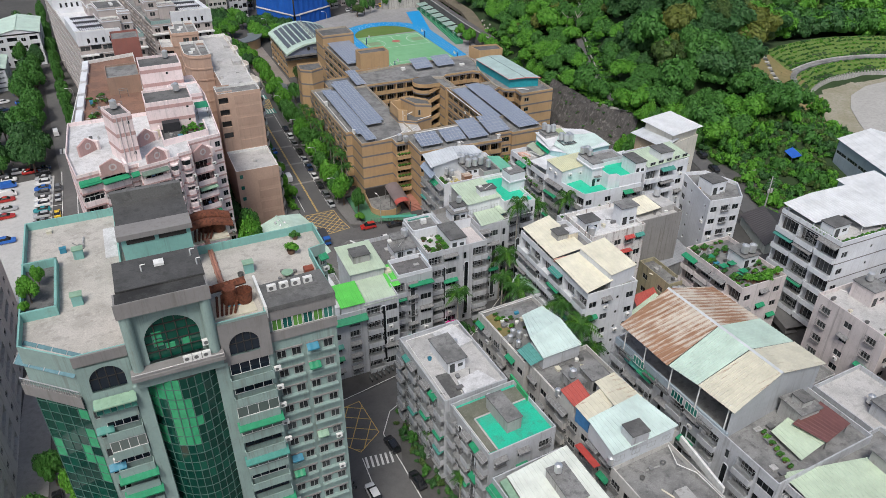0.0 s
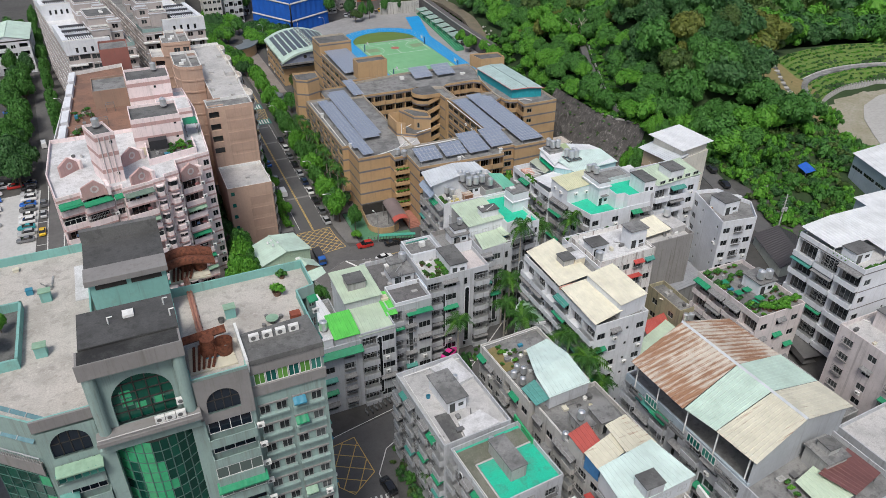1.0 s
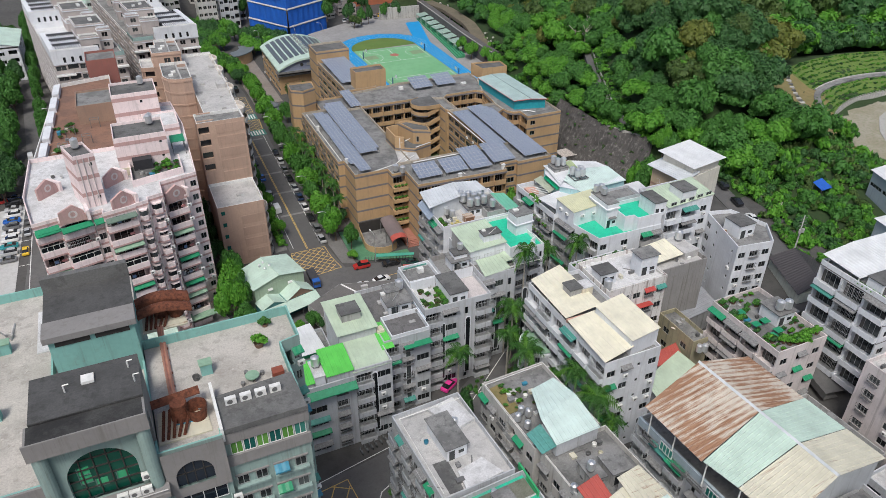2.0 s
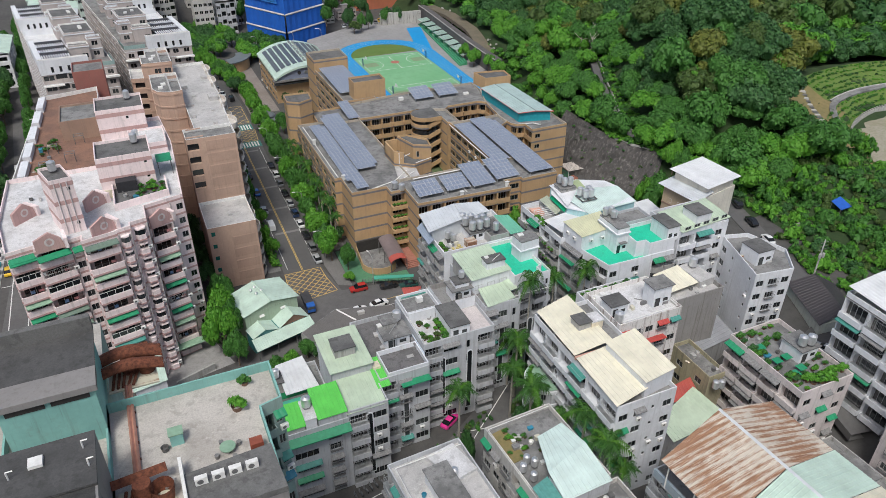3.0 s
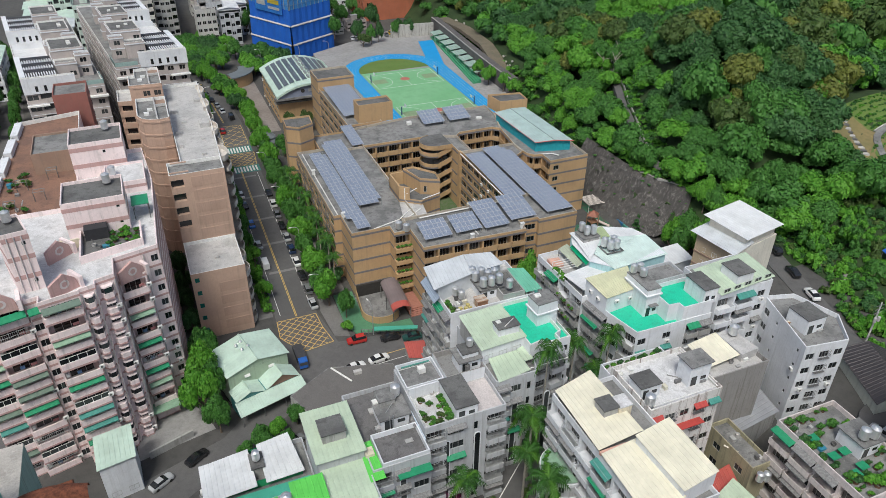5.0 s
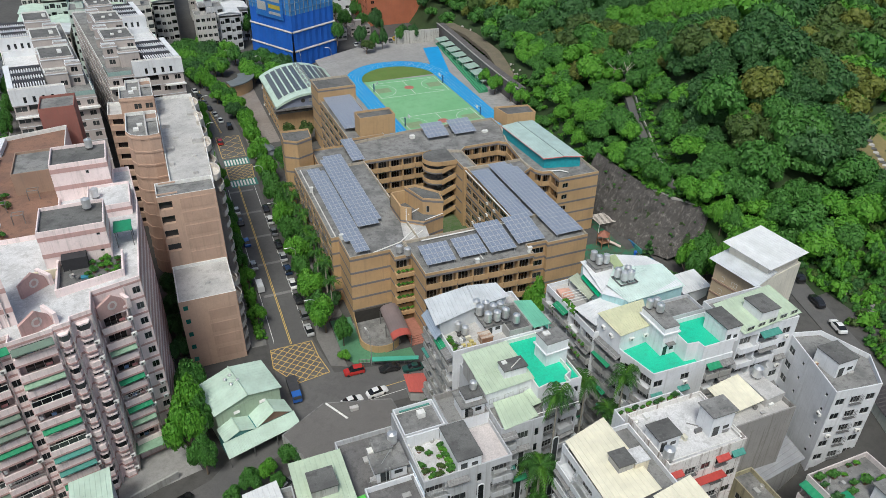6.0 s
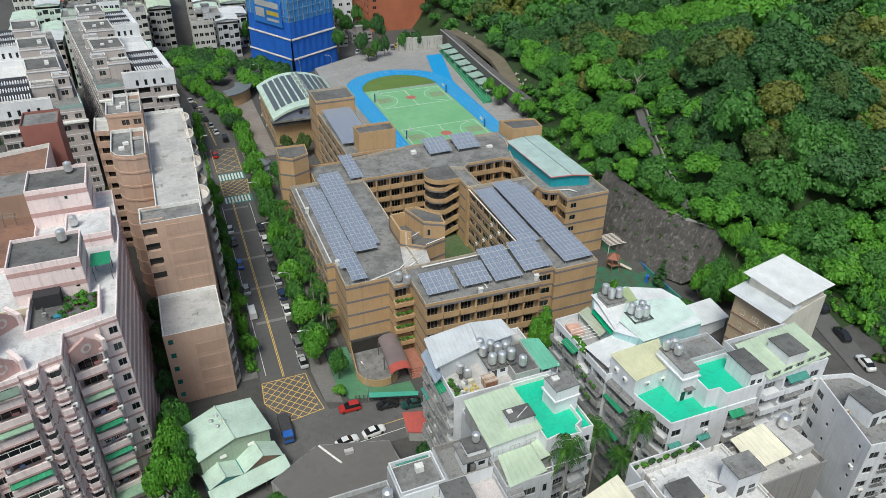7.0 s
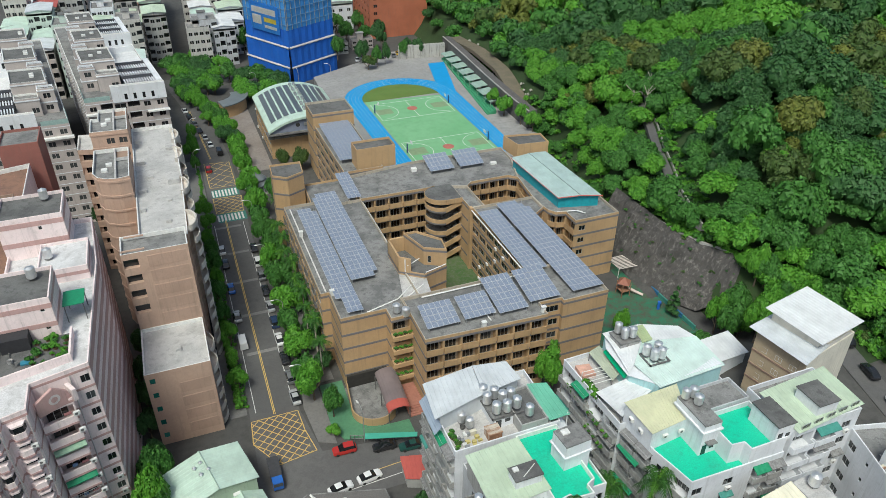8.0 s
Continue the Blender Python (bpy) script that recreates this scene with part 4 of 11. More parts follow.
FELT = flat_roof_mat("black_roof_felt", (0.085, 0.085, 0.085), (0.045, 0.045, 0.045), 0.7)
hut(twr, -6.0, 72.0, 3.4, 78, 49.6, 56.8, W_TOWERG, FELT, 0.02, False)
hut(twr, -4.8, 84.5, 3.4, 93.5, 49.6, 56.5, W_TOWERT, FELT, 0.3, False)

# ---- west row along the near street ----
def simple(name, label, poly, z1, floors, sides, mat, roof, seed, z0=0.0, **kw):
    b = thing(name, label, "apartment building", (*poly[0], z0))
    block(b, poly, z0, z1, floors, sides, mat, roof, seed, **kw)
    return b


RW = dict(awn=0.36, ac=0.3, bal_d=0.8, awn_mats=(AWN_GREEN, AWN_TEAL, HOOD, HOOD, HOOD, HOOD))
gate = simple("sheet_metal_house", "mint sheet-metal house with a lean-to by the junction", rect(24.0, 154.6, 36.4, 163.2, 14), 7.6, 2, {0: "...."}, W_SAGE, M_MINT, 61, parapet=0)
wm = simple("low_house", "low house under white sheet roofs", rect(16.3, 116.5, 33.1, 131), 10.5, 3, {3: "w.ww"}, W_GREY, CONC, 62, **RW)
bg = simple("apartment_house", "grey apartment house under a bright green sheet roof", rect(18.6, 109.4, 33.2, 116.4), 15.5, 5, {0: "gWg", 3: "ww"}, W_GREY, CONC, 63, **RW)
lg = simple("apartment_house", "grey apartment house with pale green roof sheets", rect(33.2, 109.4, 40.2, 127.5), 16.8, 5, {0: "cW", 3: ".w"}, W_GREY, CONC, 64, **RW)
g4 = simple("apartment_house", "grey apartment house with a bare concrete roof", rect(40.4, 114, 49.6, 131), 17.2, 5, {0: "cgW", 3: ".w"}, W_GREY, CONC, 65, **RW)
g5 = simple("apartment_house", "grey apartment house with dark stair head", rect(49.8, 117, 63.8, 131.5), 19.4, 6, {0: "cWvc", 3: ".w", 1: ".."}, W_GREY, CONC_LIGHT, 66, **RW)
lh = simple("apartment_house", "grey apartment house with pale green and teal roofs", [(63.9, 121), (71.4, 121), (72.4, 123.4), (78.8, 124.2), (78.8, 137), (63.9, 137)], 20.6, 6, {0: "cWv", 2: "gb", 5: "ww"}, W_GREY, CONC, 67, **RW)
hw = simple("apartment_house", "white apartment house with a row of steel tanks", rect(62.6, 137, 79.5, 149), 23.5, 7, {0: "....", 3: "bbcb"}, W_WHITE, CONC_LIGHT, 68, bal_mat=W_DIRTY, **RW)
i1 = simple("apartment_house", "white apartment house with teal roof terraces", [(91.3, 121.2), (107.2, 120.9), (107.2, 134), (89.2, 134), (89.8, 127.9)], 22.4, 7, {0: "w.w.bb", 4: "wb", 3: "cc"}, W_WHITE, ROOF_TEAL, 69, bal_mat=W_DIRTY, **RW)
i2 = simple("apartment_house", "white apartment house under white and aqua sheet roofs", [(88.2, 134.1), (109.2, 134.1), (109.2, 150.6), (87.6, 150.0)], 22.2, 7, {3: "bcbc", 0: "...."}, W_WHITE, CONC_LIGHT, 70, bal_mat=W_DIRTY, **RW)
i7 = simple("apartment_house", "white apartment house under pale green sheets", rect(107.9, 121, 120.6, 130.6), 26.2, 8, {0: "bbw", 1: "w.w"}, W_WHITE, CONC, 71, **RW)
W_CREAM_R = wall_mat("cream_white_render", (0.74, 0.70, 0.61), 0.3)
jt = simple("corner_house", "tall cream and tan house with a white sheet roof", [(125.0, 134.6), (138.6, 137.6), (136.4, 147.4), (123.2, 144.2)], 23.2, 4, {3: ".", 0: "."}, W_CREAM_R, CONC_LIGHT, 72, z0=9.0, parapet=0.3)
cr = simple("apartment_house", "white apartment house under cream sheet roofs", rect(70.6, 88.9, 82.0, 114.5), 21.5, 6, {0: "wwtw", 3: "bcbcbc"}, W_WHITE, CONC, 73, **RW)
wk = simple("apartment_house", "peeling white apartment house with a white roof terrace", rect(82.2, 104.8, 96, 115.5), 22.3, 6, {0: "wgwgw"}, W_PEEL, ROOF_WHITE, 74, awn=0.4, awn_mats=(AWN_RED, AWN_TEAL))
bl = simple("apartment_house", "raw concrete house under a yellow sheet roof", rect(97.2, 108.3, 109.3, 115.5), 20.6, 6, {0: "...."}, W_RAW, CONC_LIGHT, 75)
bt = simple("apartment_house", "blank white-sided house with a dark roof deck", [(116, 107.2), (124.6, 106), (128.7, 112), (126, 120), (120.4, 121.5)], 22.2, 7, {4: ["t.wt", "wt.t"], 0: "wgw"}, W_WHITE, CONC, 76, z0=0.0)
gd = simple("apartment_house", "pinkish apartment house with a planted roof", rect(103, 82, 114.8, 98.8), 18.0, 5, {0: "www", 3: "bbbb"}, W_PINKW, CONC, 77, z0=0.0, **RW)
ru = simple("apartment_house", "long grey apartment house under a rusted sheet roof", rect(71.0, 42, 91, 78, 3), 20, 6, {0: "wwww", 3: "cWcvcWcvcW"}, W_GREY, CONC, 78, **RW)
va = simple("apartment_house", "grey apartment house with a worn teal roof", rect(37.6, 65.4, 50, 77.5, 4), 17.2, 5, {0: "gwg", 3: "cgcgc"}, W_GREY, ROOF_TEAL_WORN, 79, **RW)
vb = simple("apartment_house", "grey apartment house with patched white roof", rect(36, 78, 48, 96, 3), 17.6, 5, {0: "..", 3: "cgcgcgc"}, W_GREY, CONC_LIGHT, 80, **RW)
vc = simple("apartment_house", "apartment house under off-white roof sheets", rect(37.5, 46, 50, 62, 4), 16.5, 5, {0: "ww", 3: "cgcgc"}, W_GREY, CONC, 81, **RW)
ua = simple("apartment_house", "apartment house with a dry roof garden", rect(52, 80, 64, 96, 3), 18.5, 5, {0: "...", 3: "gwgcgw"}, W_WARM, CONC, 82, **RW)
ub = simple("apartment_house", "apartment house with red and aqua roof sheds", rect(54, 56.5, 66, 79.5, 3), 18.2, 5, {0: "...", 3: "gwgcgwcg"}, W_WARM, CONC, 83, **RW)
uc = simple("apartment_house", "apartment house with a bare roof", rect(54, 40, 65, 56, 3), 17.2, 5, {3: "gwgcgw"}, W_WARM, CONC, 84, **RW)
pw = simple("apartment_house", "white apartment house with white sheet roof", rect(119.5, 76, 138, 91), 28, 6, {0: "w.t.w", 3: "bcb"}, W_WHITE, CONC_LIGHT, 85, z0=4.0, bands=(W_BAND, -0.3, 0.22, 0.03), **RW)
rp = simple("apartment_house", "rounded pinkish apartment house", rect(113, 58, 127, 73), 20, 6, {0: "wgw", 3: "gwg"}, W_PINKW, CONC_LIGHT, 86, **RW)
tq = simple("shed", "blue-grey sheet shed with a white roof", [(171.4, 101), (187.6, 95.9), (195.2, 119.9), (179, 125)], 20, 2, {3: "xxxxx", 0: "WWWW"}, W_BLUEG, M_WHITE, 87, z0=10.0, parapet=0)

# ---- far blocks ----
simple("brick_building", "orange-brown tiled building behind the playing field", rect(131, 410, 160, 440), 34, 10, {0: "w....", 3: "wwwwww"}, W_ORANGE, CONC, 88, far=True)


# ---- hillside: walls, path, terraces ----
def ribbon(name, line, half, material, label, lift=0.15, category="path", step=2.5, kind="structure"):
    """A strip that follows a line over the land."""
    pts = []
    for (ax, ay), (bx, by) in zip(line, line[1:]):
        n = max(1, int(math.hypot(bx - ax, by - ay) / step))
        pts += [(ax + (bx - ax) * i / n, ay + (by - ay) * i / n) for i in range(n)]
    pts.append(line[-1])
    s, prev = Shape(), None
    for i, (x, y) in enumerate(pts):
        a, b = Vector(pts[max(0, i - 1)]), Vector(pts[min(len(pts) - 1, i + 1)])
        t = (b - a).normalized()
        nx, ny = -t.y * half, t.x * half
        z = max(ground_z(x, y), ground_z(x + nx, y + ny), ground_z(x - nx, y - ny)) + lift
        row = ((x + nx, y + ny, z), (x - nx, y - ny, z), (x - nx, y - ny, z - 1.5), (x + nx, y + ny, z - 1.5))
        if prev:
            for k in range(4):
                s.face([prev[k], prev[(k + 1) % 4], row[(k + 1) % 4], row[k]])
        prev = row
    return solo(name, s, material, label, category, kind=kind)


def arc(r, a0, a1, n=26):
    return [(TERRACE[0] + r * math.cos(radians(a0 + (a1 - a0) * i / n)), TERRACE[1] + r * math.sin(radians(a0 + (a1 - a0) * i / n))) for i in range(n + 1)]


SHOT = wall_mat("dark_sprayed_concrete", (0.078, 0.073, 0.07), 1.0, 0.95, stain=(0.19, 0.18, 0.17))
STONE = wall_mat("dark_stone_wall", (0.10, 0.095, 0.095), 0.6, 0.95, stain=(0.22, 0.21, 0.20))
GRASS = ground_mat("lawn", (0.09, 0.17, 0.03), (0.12, 0.20, 0.04), (0.15, 0.17, 0.05), 0.9, 0.15)
DRYGRASS = ground_mat("dry_grass", (0.26, 0.20, 0.09), (0.20, 0.17, 0.07), (0.13, 0.14, 0.05), 0.95, 0.12)
PALECONC = ground_mat("pale_concrete", (0.46, 0.45, 0.43), (0.40, 0.39, 0.37), (0.30, 0.29, 0.27), 0.85, 0.1)
s = Shape()
BASE = [(132.0, 212, 0.0), (132.6, 203, 0.0), (133.4, 192, 0.0), (135.5, 183, 0.2), (139.0, 175, 1.2), (144.6, 171.5, 5.5)]
CREST = [(140.0, 213, 14.6), (140.6, 204, 14.4), (142.0, 192, 13.6), (144.6, 184.5, 12.6), (147.4, 179.6, 11.2), (149.8, 175.0, 9.4)]


def along(line, f):
    k = min(len(line) - 2, int(f * (len(line) - 1)))
    return Vector(line[k]).lerp(Vector(line[k + 1]), f * (len(line) - 1) - k)


NY, NX = 64, 16
grid = {}
for j in range(NY + 1):
    for i in range(NX + 1):
        q = along(BASE, j / NY).lerp(along(CREST, j / NY), i / NX)
        rough = noise.noise((q.x * 0.5, q.y * 0.5, q.z * 0.5)) * 0.5 + noise.noise((q.x * 1.6, q.y * 1.6, q.z * 1.6)) * 0.28
        grid[i, j] = (q.x - 0.6 * rough, q.y - 0.3 * rough, max(q.z, ground_z(q.x, q.y) + 0.3) + 0.8 * rough)
for j in range(NY):
    for i in range(NX):
        s.face([grid[i, j], grid[i + 1, j], grid[i + 1, j + 1], grid[i, j + 1]])
solo("cut_slope", s, SHOT, "dark sprayed-concrete cut slope above the school", "cut slope", kind="structure")
s = Shape()
for k in range(18):
    y0, y1 = 276 + k * 5, 280.96 + k * 5
    a, b = foot_x(y0) - 2.4, foot_x(y1) - 2.4
    s.prism([(a, y0), (a + 3.4, y0), (b + 3.4, y1), (b, y1)], 0, 11.2)
solo("retaining_wall", s, STONE, "long dark stone retaining wall beside the running track", "retaining wall", kind="structure")
s = Shape()
for k in range(18):
    y0, y1 = 276 + k * 5, 280.96 + k * 5
    a, b = foot_x(y0) - 2.5, foot_x(y1) - 2.5
    s.prism([(a, y0), (a + 0.5, y0), (b + 0.5, y1), (b, y1)], 11.2, 11.5)
solo("wall_coping", s, wall_mat("pale_wall_coping", (0.36, 0.35, 0.33), 0.7), "pale concrete coping of the retaining wall", "wall coping", kind="structure")
END_WALL = wall_mat("streaked_pale_wall", (0.46, 0.45, 0.42), 1.2, 0.9, stain=(0.07, 0.068, 0.062))
solo("end_wall", Shape().prism([(129, 361.5), (149.2, 359.0), (149.4, 360.2), (129.2, 362.7)], 4, 10.6), END_WALL, "pale streaked concrete wall at the far end of the track", "wall", kind="structure")
BARE = ground_mat("bare_rubble_soil", (0.19, 0.155, 0.115), (0.14, 0.12, 0.09), (0.08, 0.10, 0.045), 0.95, 0.25)
ribbon("rubble_bench", [(156.5, 366), (156.5, 340), (155, 315), (152.5, 298), (150, 284)], 2.8, BARE, "bench of bare soil and rubble above the wall", 0.3, "bank")
tarp = Shape()
for x, y, w, d_ in ((151.6, 292.5, 3.2, 2.4), (153.2, 297.4, 4.2, 2.2), (153.0, 301.6, 2.4, 3.4)):
    z = ground_z(x, y) + 1.3
    tarp.face([(x, y, z), (x + w, y + 0.5, z + 0.5), (x + w - 0.4, y + d_, z + 0.2), (x - 0.3, y + d_ - 0.3, z + 0.6)])
    tarp.face([(x - 0.3, y + d_ - 0.3, z - 0.6), (x, y, z - 1.0), (x, y, z), (x - 0.3, y + d_ - 0.3, z + 0.6)])
    tarp.face([(x, y, z - 1.0), (x + w, y + 0.5, z - 0.6), (x + w, y + 0.5, z + 0.5), (x, y, z)])
solo("tarpaulin", tarp, plain_mat("sea_green_tarpaulin", (0.02, 0.36, 0.22), 0.5), "crumpled sea-green tarpaulin on rubble", "tarpaulin")
rrub = random.Random(6)
s = Shape()
for k in range(90):
    y, w = rrub.uniform(290, 362), rrub.uniform(0.2, 0.7)
    x = foot_x(y) + rrub.uniform(1.5, 7)
    z = ground_z(x, y) + 0.2
    s.bar((x, y, z), (x + rrub.uniform(-w, w), y + rrub.uniform(-w, w), z + w * rrub.uniform(0.6, 1.4)), w * 0.55)
tagged(solo("rubble", s, wall_mat("pale_rubble", (0.42, 0.40, 0.37), 0.5), "pale broken rubble scattered on bare soil", "rubble"), kind="stuff")
ribbon("hill_path", [(178, 262), (166, 236), (160, 224), (152, 204), (147.5, 188)], 1.2, ASPHALT, "narrow asphalt hill path with a pale kerb", 0.2)
ribbon("path_kerb", [(179.4, 261), (167.6, 235), (161.6, 223.3), (153.6, 203.5), (149.1, 188.4)], 0.14, PALECONC, "pale kerb of the hill path", 0.6)
ribbon("crest_kerb", [(x + 0.3, y) for x, y, z in CREST[1:]], 0.22, PALECONC, "pale concrete kerb along the top of the cut slope", 0.5)


def land_patch(name, r0, r1, a0, a1, material, label, category, lift=0.12, nr=8, na=50):
    """A curved patch that lies on the terraced land."""
    s = Shape()
    pt = lambda i, j: (TERRACE[0] + (r0 + (r1 - r0) * i / nr) * math.cos(radians(a0 + (a1 - a0) * j / na)), TERRACE[1] + (r0 + (r1 - r0) * i / nr) * math.sin(radians(a0 + (a1 - a0) * j / na)))
    for i in range(nr):
        for j in range(na):
            q = [pt(i, j), pt(i + 1, j), pt(i + 1, j + 1), pt(i, j + 1)]
            s.face([(x, y, ground_z(x, y) + lift + 0.1 * noise.noise((x * 0.6, y * 0.6, 2.0))) for x, y in q])
    return solo(name, s, material, label, category, kind="structure")


DIRT = ground_mat("pale_dirt", (0.37, 0.34, 0.28), (0.30, 0.27, 0.20), (0.17, 0.20, 0.08), 0.95, 0.12)
land_patch("dirt_verge", 34, 50.6, 60, 168, DIRT, "pale dirt verge beside the terrace road", "verge", 0.08)
ribbon("terrace_road", [(203, 118), (212, 131), (219, 141), (227, 151), (236, 158.5), (247, 162.5), (260, 163), (280, 160)], 6.0, PALECONC, "pale concrete road curving below planted terraces", 0.25, "road")
ribbon("road_edge", [(217, 117.5), (224, 128), (231, 138), (240, 147.5), (252, 152), (270, 152)], 0.3, PALECONC, "low concrete edge of the terrace road", 0.9, "wall")
land_patch("terrace_bed", 51.7, 58.8, 60, 128, GRASS, "planted terrace bed of low green crops", "planting")
land_patch("terrace_bed_upper", 61.2, 73, 60, 112, GRASS, "planted upper terrace bed of low crops", "planting")
land_patch("dry_slope", 55.5, 76, 112, 137, DRYGRASS, "slope of dry yellow grass", "slope", 0.16)
land_patch("dry_verge", 46.5, 55.4, 120, 152, DRYGRASS, "dry grass verge below the terrace", "verge", 0.2)
ribbon("terrace_drain", [(TERRACE[0] + r_ * math.cos(radians(a_)), TERRACE[1] + r_ * math.sin(radians(a_))) for a_, r_ in [(60 + 5 * k, 60) for k in range(11)] + [(114, 59.6), (118, 58.6), (122, 57), (126, 55), (130, 53)]], 1.0, CONC, "curved concrete drain along a terrace", 0.35, "drain")
ribbon("drain_lip", arc(61.3, 60, 112), 0.2, CONC_LIGHT, "raised lip of the terrace drain", 0.7, "wall")
fence = thing("terrace_wall", "low concrete wall with upright posts below the crops", "wall", (TERRACE[0], TERRACE[1], 11), kind="structure")
wl = arc(51.3, 60, 124, 40)
for p_, q_ in zip(wl, wl[1:]):
    d_ = (Vector(q_) - Vector(p_)).normalized() * 0.12
    part("wall_panel", Shape().prism([(p_[0] + d_.y, p_[1] - d_.x), (q_[0] + d_.y, q_[1] - d_.x), (q_[0] - d_.y, q_[1] + d_.x), (p_[0] - d_.y, p_[1] + d_.x)], 10.8, 13.2), CONC_LIGHT, fence)
    part("post", Shape().box(p_[0] - 0.2, p_[1] - 0.2, 10.8, p_[0] + 0.2, p_[1] + 0.2, 13.8), PALECONC, fence)
stair = thing("drain_stair", "stepped concrete spillway down the dry slope", "steps", (206, 176, 16), kind="structure")
for k in range(14):
    x, y = 205.5 + 0.75 * k, 170.5 + 1.55 * k
    z = ground_z(x, y)
    part("step", Shape().prism([(x - 1.5, y + 0.4), (x + 0.9, y - 0.6), (x + 1.4, y + 0.5), (x - 1.0, y + 1.5)], z - 0.6, z + 0.45), CONC_DARK if k % 2 else CONC_LIGHT, stair)
ribbon("alley", [(137, 104), (141, 118), (145, 132), (149, 146), (153, 160)], 2.6, ASPHALT, "narrow asphalt alley beside overgrown gardens", 0.2, "road")
ribbon("lane", [(118, 78), (121, 93), (128, 98), (136, 100)], 3.0, ASPHALT, "asphalt lane with a concrete edge", 0.25, "road")


# ---- vegetation ----
def crown(seed, lobes, leaves, leaf, flat=0.75):
    """Leaf triangles and inner boughs of one crown of radius 1, base at z = 0: vertices (n, 3, 3)."""
    rng = np.random.default_rng(seed)
    cs = []
    for i in range(lobes):
        a, r = rng.uniform(0, 2 * np.pi), 0.66 * np.sqrt((i + 0.3) / lobes)
        cs.append((r * np.cos(a), r * np.sin(a), flat * (0.42 + 0.62 * (1 - r) * rng.uniform(0.7, 1.2)), rng.uniform(0.26, 0.44)))
    cs = np.array(cs)
    tris = []
    per = leaves // lobes + 1
    for i, (cx, cy, cz, cr) in enumerate(cs):
        d = rng.normal(size=(per * 2, 3))
        d[:, 2] = np.abs(d[:, 2]) * 1.1 - 0.30
        d /= np.linalg.norm(d, axis=1)[:, None]
        p = np.array((cx, cy, cz)) + d * (cr * rng.uniform(0.86, 1.16, (per * 2, 1)))
        keep = np.ones(len(p), bool)
        for j, (ox, oy, oz, orr) in enumerate(cs):
            if j != i:
                keep &= np.linalg.norm(p - np.array((ox, oy, oz)), axis=1) > orr * 0.85
        p, d = p[keep][:per], d[keep][:per]
        nrm = d + rng.normal(scale=0.45, size=d.shape) + np.array((0, 0, 0.3))
        nrm /= np.linalg.norm(nrm, axis=1)[:, None]
        t = np.cross(nrm, rng.normal(size=nrm.shape))
        t /= np.linalg.norm(t, axis=1)[:, None]
        b = np.cross(nrm, t)
        sz = leaf * rng.uniform(0.6, 1.35, (len(p), 1))
        tris.append(np.stack([p - t * sz * 0.6 - b * sz * 0.5, p + t * sz * 0.6 - b * sz * 0.5, p + b * sz * 0.9], 1))
    n = 6
    for cx, cy, cz, cr in cs:
        r = cr * 0.9
        lev = [(-0.75, 0.6), (0.1, 1.0), (0.72, 0.68), (1.0, 0.0)]
        ring = [(np.cos(2 * np.pi * k / n + cx * 9), np.sin(2 * np.pi * k / n + cx * 9)) for k in range(n)]
        at = lambda k, l: [cx + ring[k % n][0] * r * l[1], cy + ring[k % n][1] * r * l[1], cz + l[0] * r]
        for la, lb in zip(lev, lev[1:]):
            for k in range(n):
                tris.append(np.array([[at(k, la), at(k + 1, la), at(k, lb)]]))
                if lb[1] > 0:
                    tris.append(np.array([[at(k + 1, la), at(k + 1, lb), at(k, lb)]]))
    return np.concatenate(tris)


def leaf_mesh(name, tris, mats, index=None):
    me = bpy.data.meshes.new(name)
    n = len(tris)
    me.vertices.add(n * 3)
    me.vertices.foreach_set("co", tris.reshape(-1).astype(np.float32))
    me.loops.add(n * 3)
    me.loops.foreach_set("vertex_index", np.arange(n * 3, dtype=np.int32))
    me.polygons.add(n)
    me.polygons.foreach_set("loop_start", np.arange(0, n * 3, 3, dtype=np.int32))
    me.polygons.foreach_set("loop_total", np.full(n, 3, np.int32))
    for m in mats:
        me.materials.append(m)
    if index is not None:
        me.polygons.foreach_set("material_index", index.astype(np.int32))
    me.update(calc_edges=True)
    return me


LEAVES = [LEAF_A, LEAF_B, LEAF_C, LEAF_D, LEAF_E]


def scatter(name, spots, shapes, label, category):
    """One object out of many crowns: spots of (x, y, z, radius, height scale, species)."""
    rng = np.random.default_rng(5)
    out, idx = [], []
    for x, y, z, r, hz, sp in spots:
        q = shapes[rng.integers(len(shapes))]
        a = rng.uniform(0, 2 * np.pi)
        c, s_ = np.cos(a), np.sin(a)
        m = np.array(((c * r, -s_ * r, 0), (s_ * r, c * r, 0), (0, 0, r * hz)))
        out.append(q @ m.T + np.array((x, y, z)))
        idx.append(np.full(len(q), sp))
    me = leaf_mesh(name, np.concatenate(out), LEAVES, np.concatenate(idx))
    return tagged(new(name, me), label, category, kind="stuff")


def in_terrace(x, y):
    r, a = math.hypot(x - TERRACE[0], y - TERRACE[1]), math.degrees(math.atan2(y - TERRACE[1], x - TERRACE[0])) % 360
    return r < 76 - 22 * smooth(134, 142, a) - 12 * smooth(142, 165, a)


PATH = [(178, 262), (166, 236), (160, 224), (152, 204), (147.5, 187)]


def near_path(x, y, gap):
    for (ax, ay), (bx, by) in zip(PATH, PATH[1:]):
        d = Vector((bx - ax, by - ay))
        k = max(0, min(1, Vector((x - ax, y - ay)).dot(d) / d.length_squared))
        if math.hypot(x - ax - d.x * k, y - ay - d.y * k) < gap:
            return True
    return False


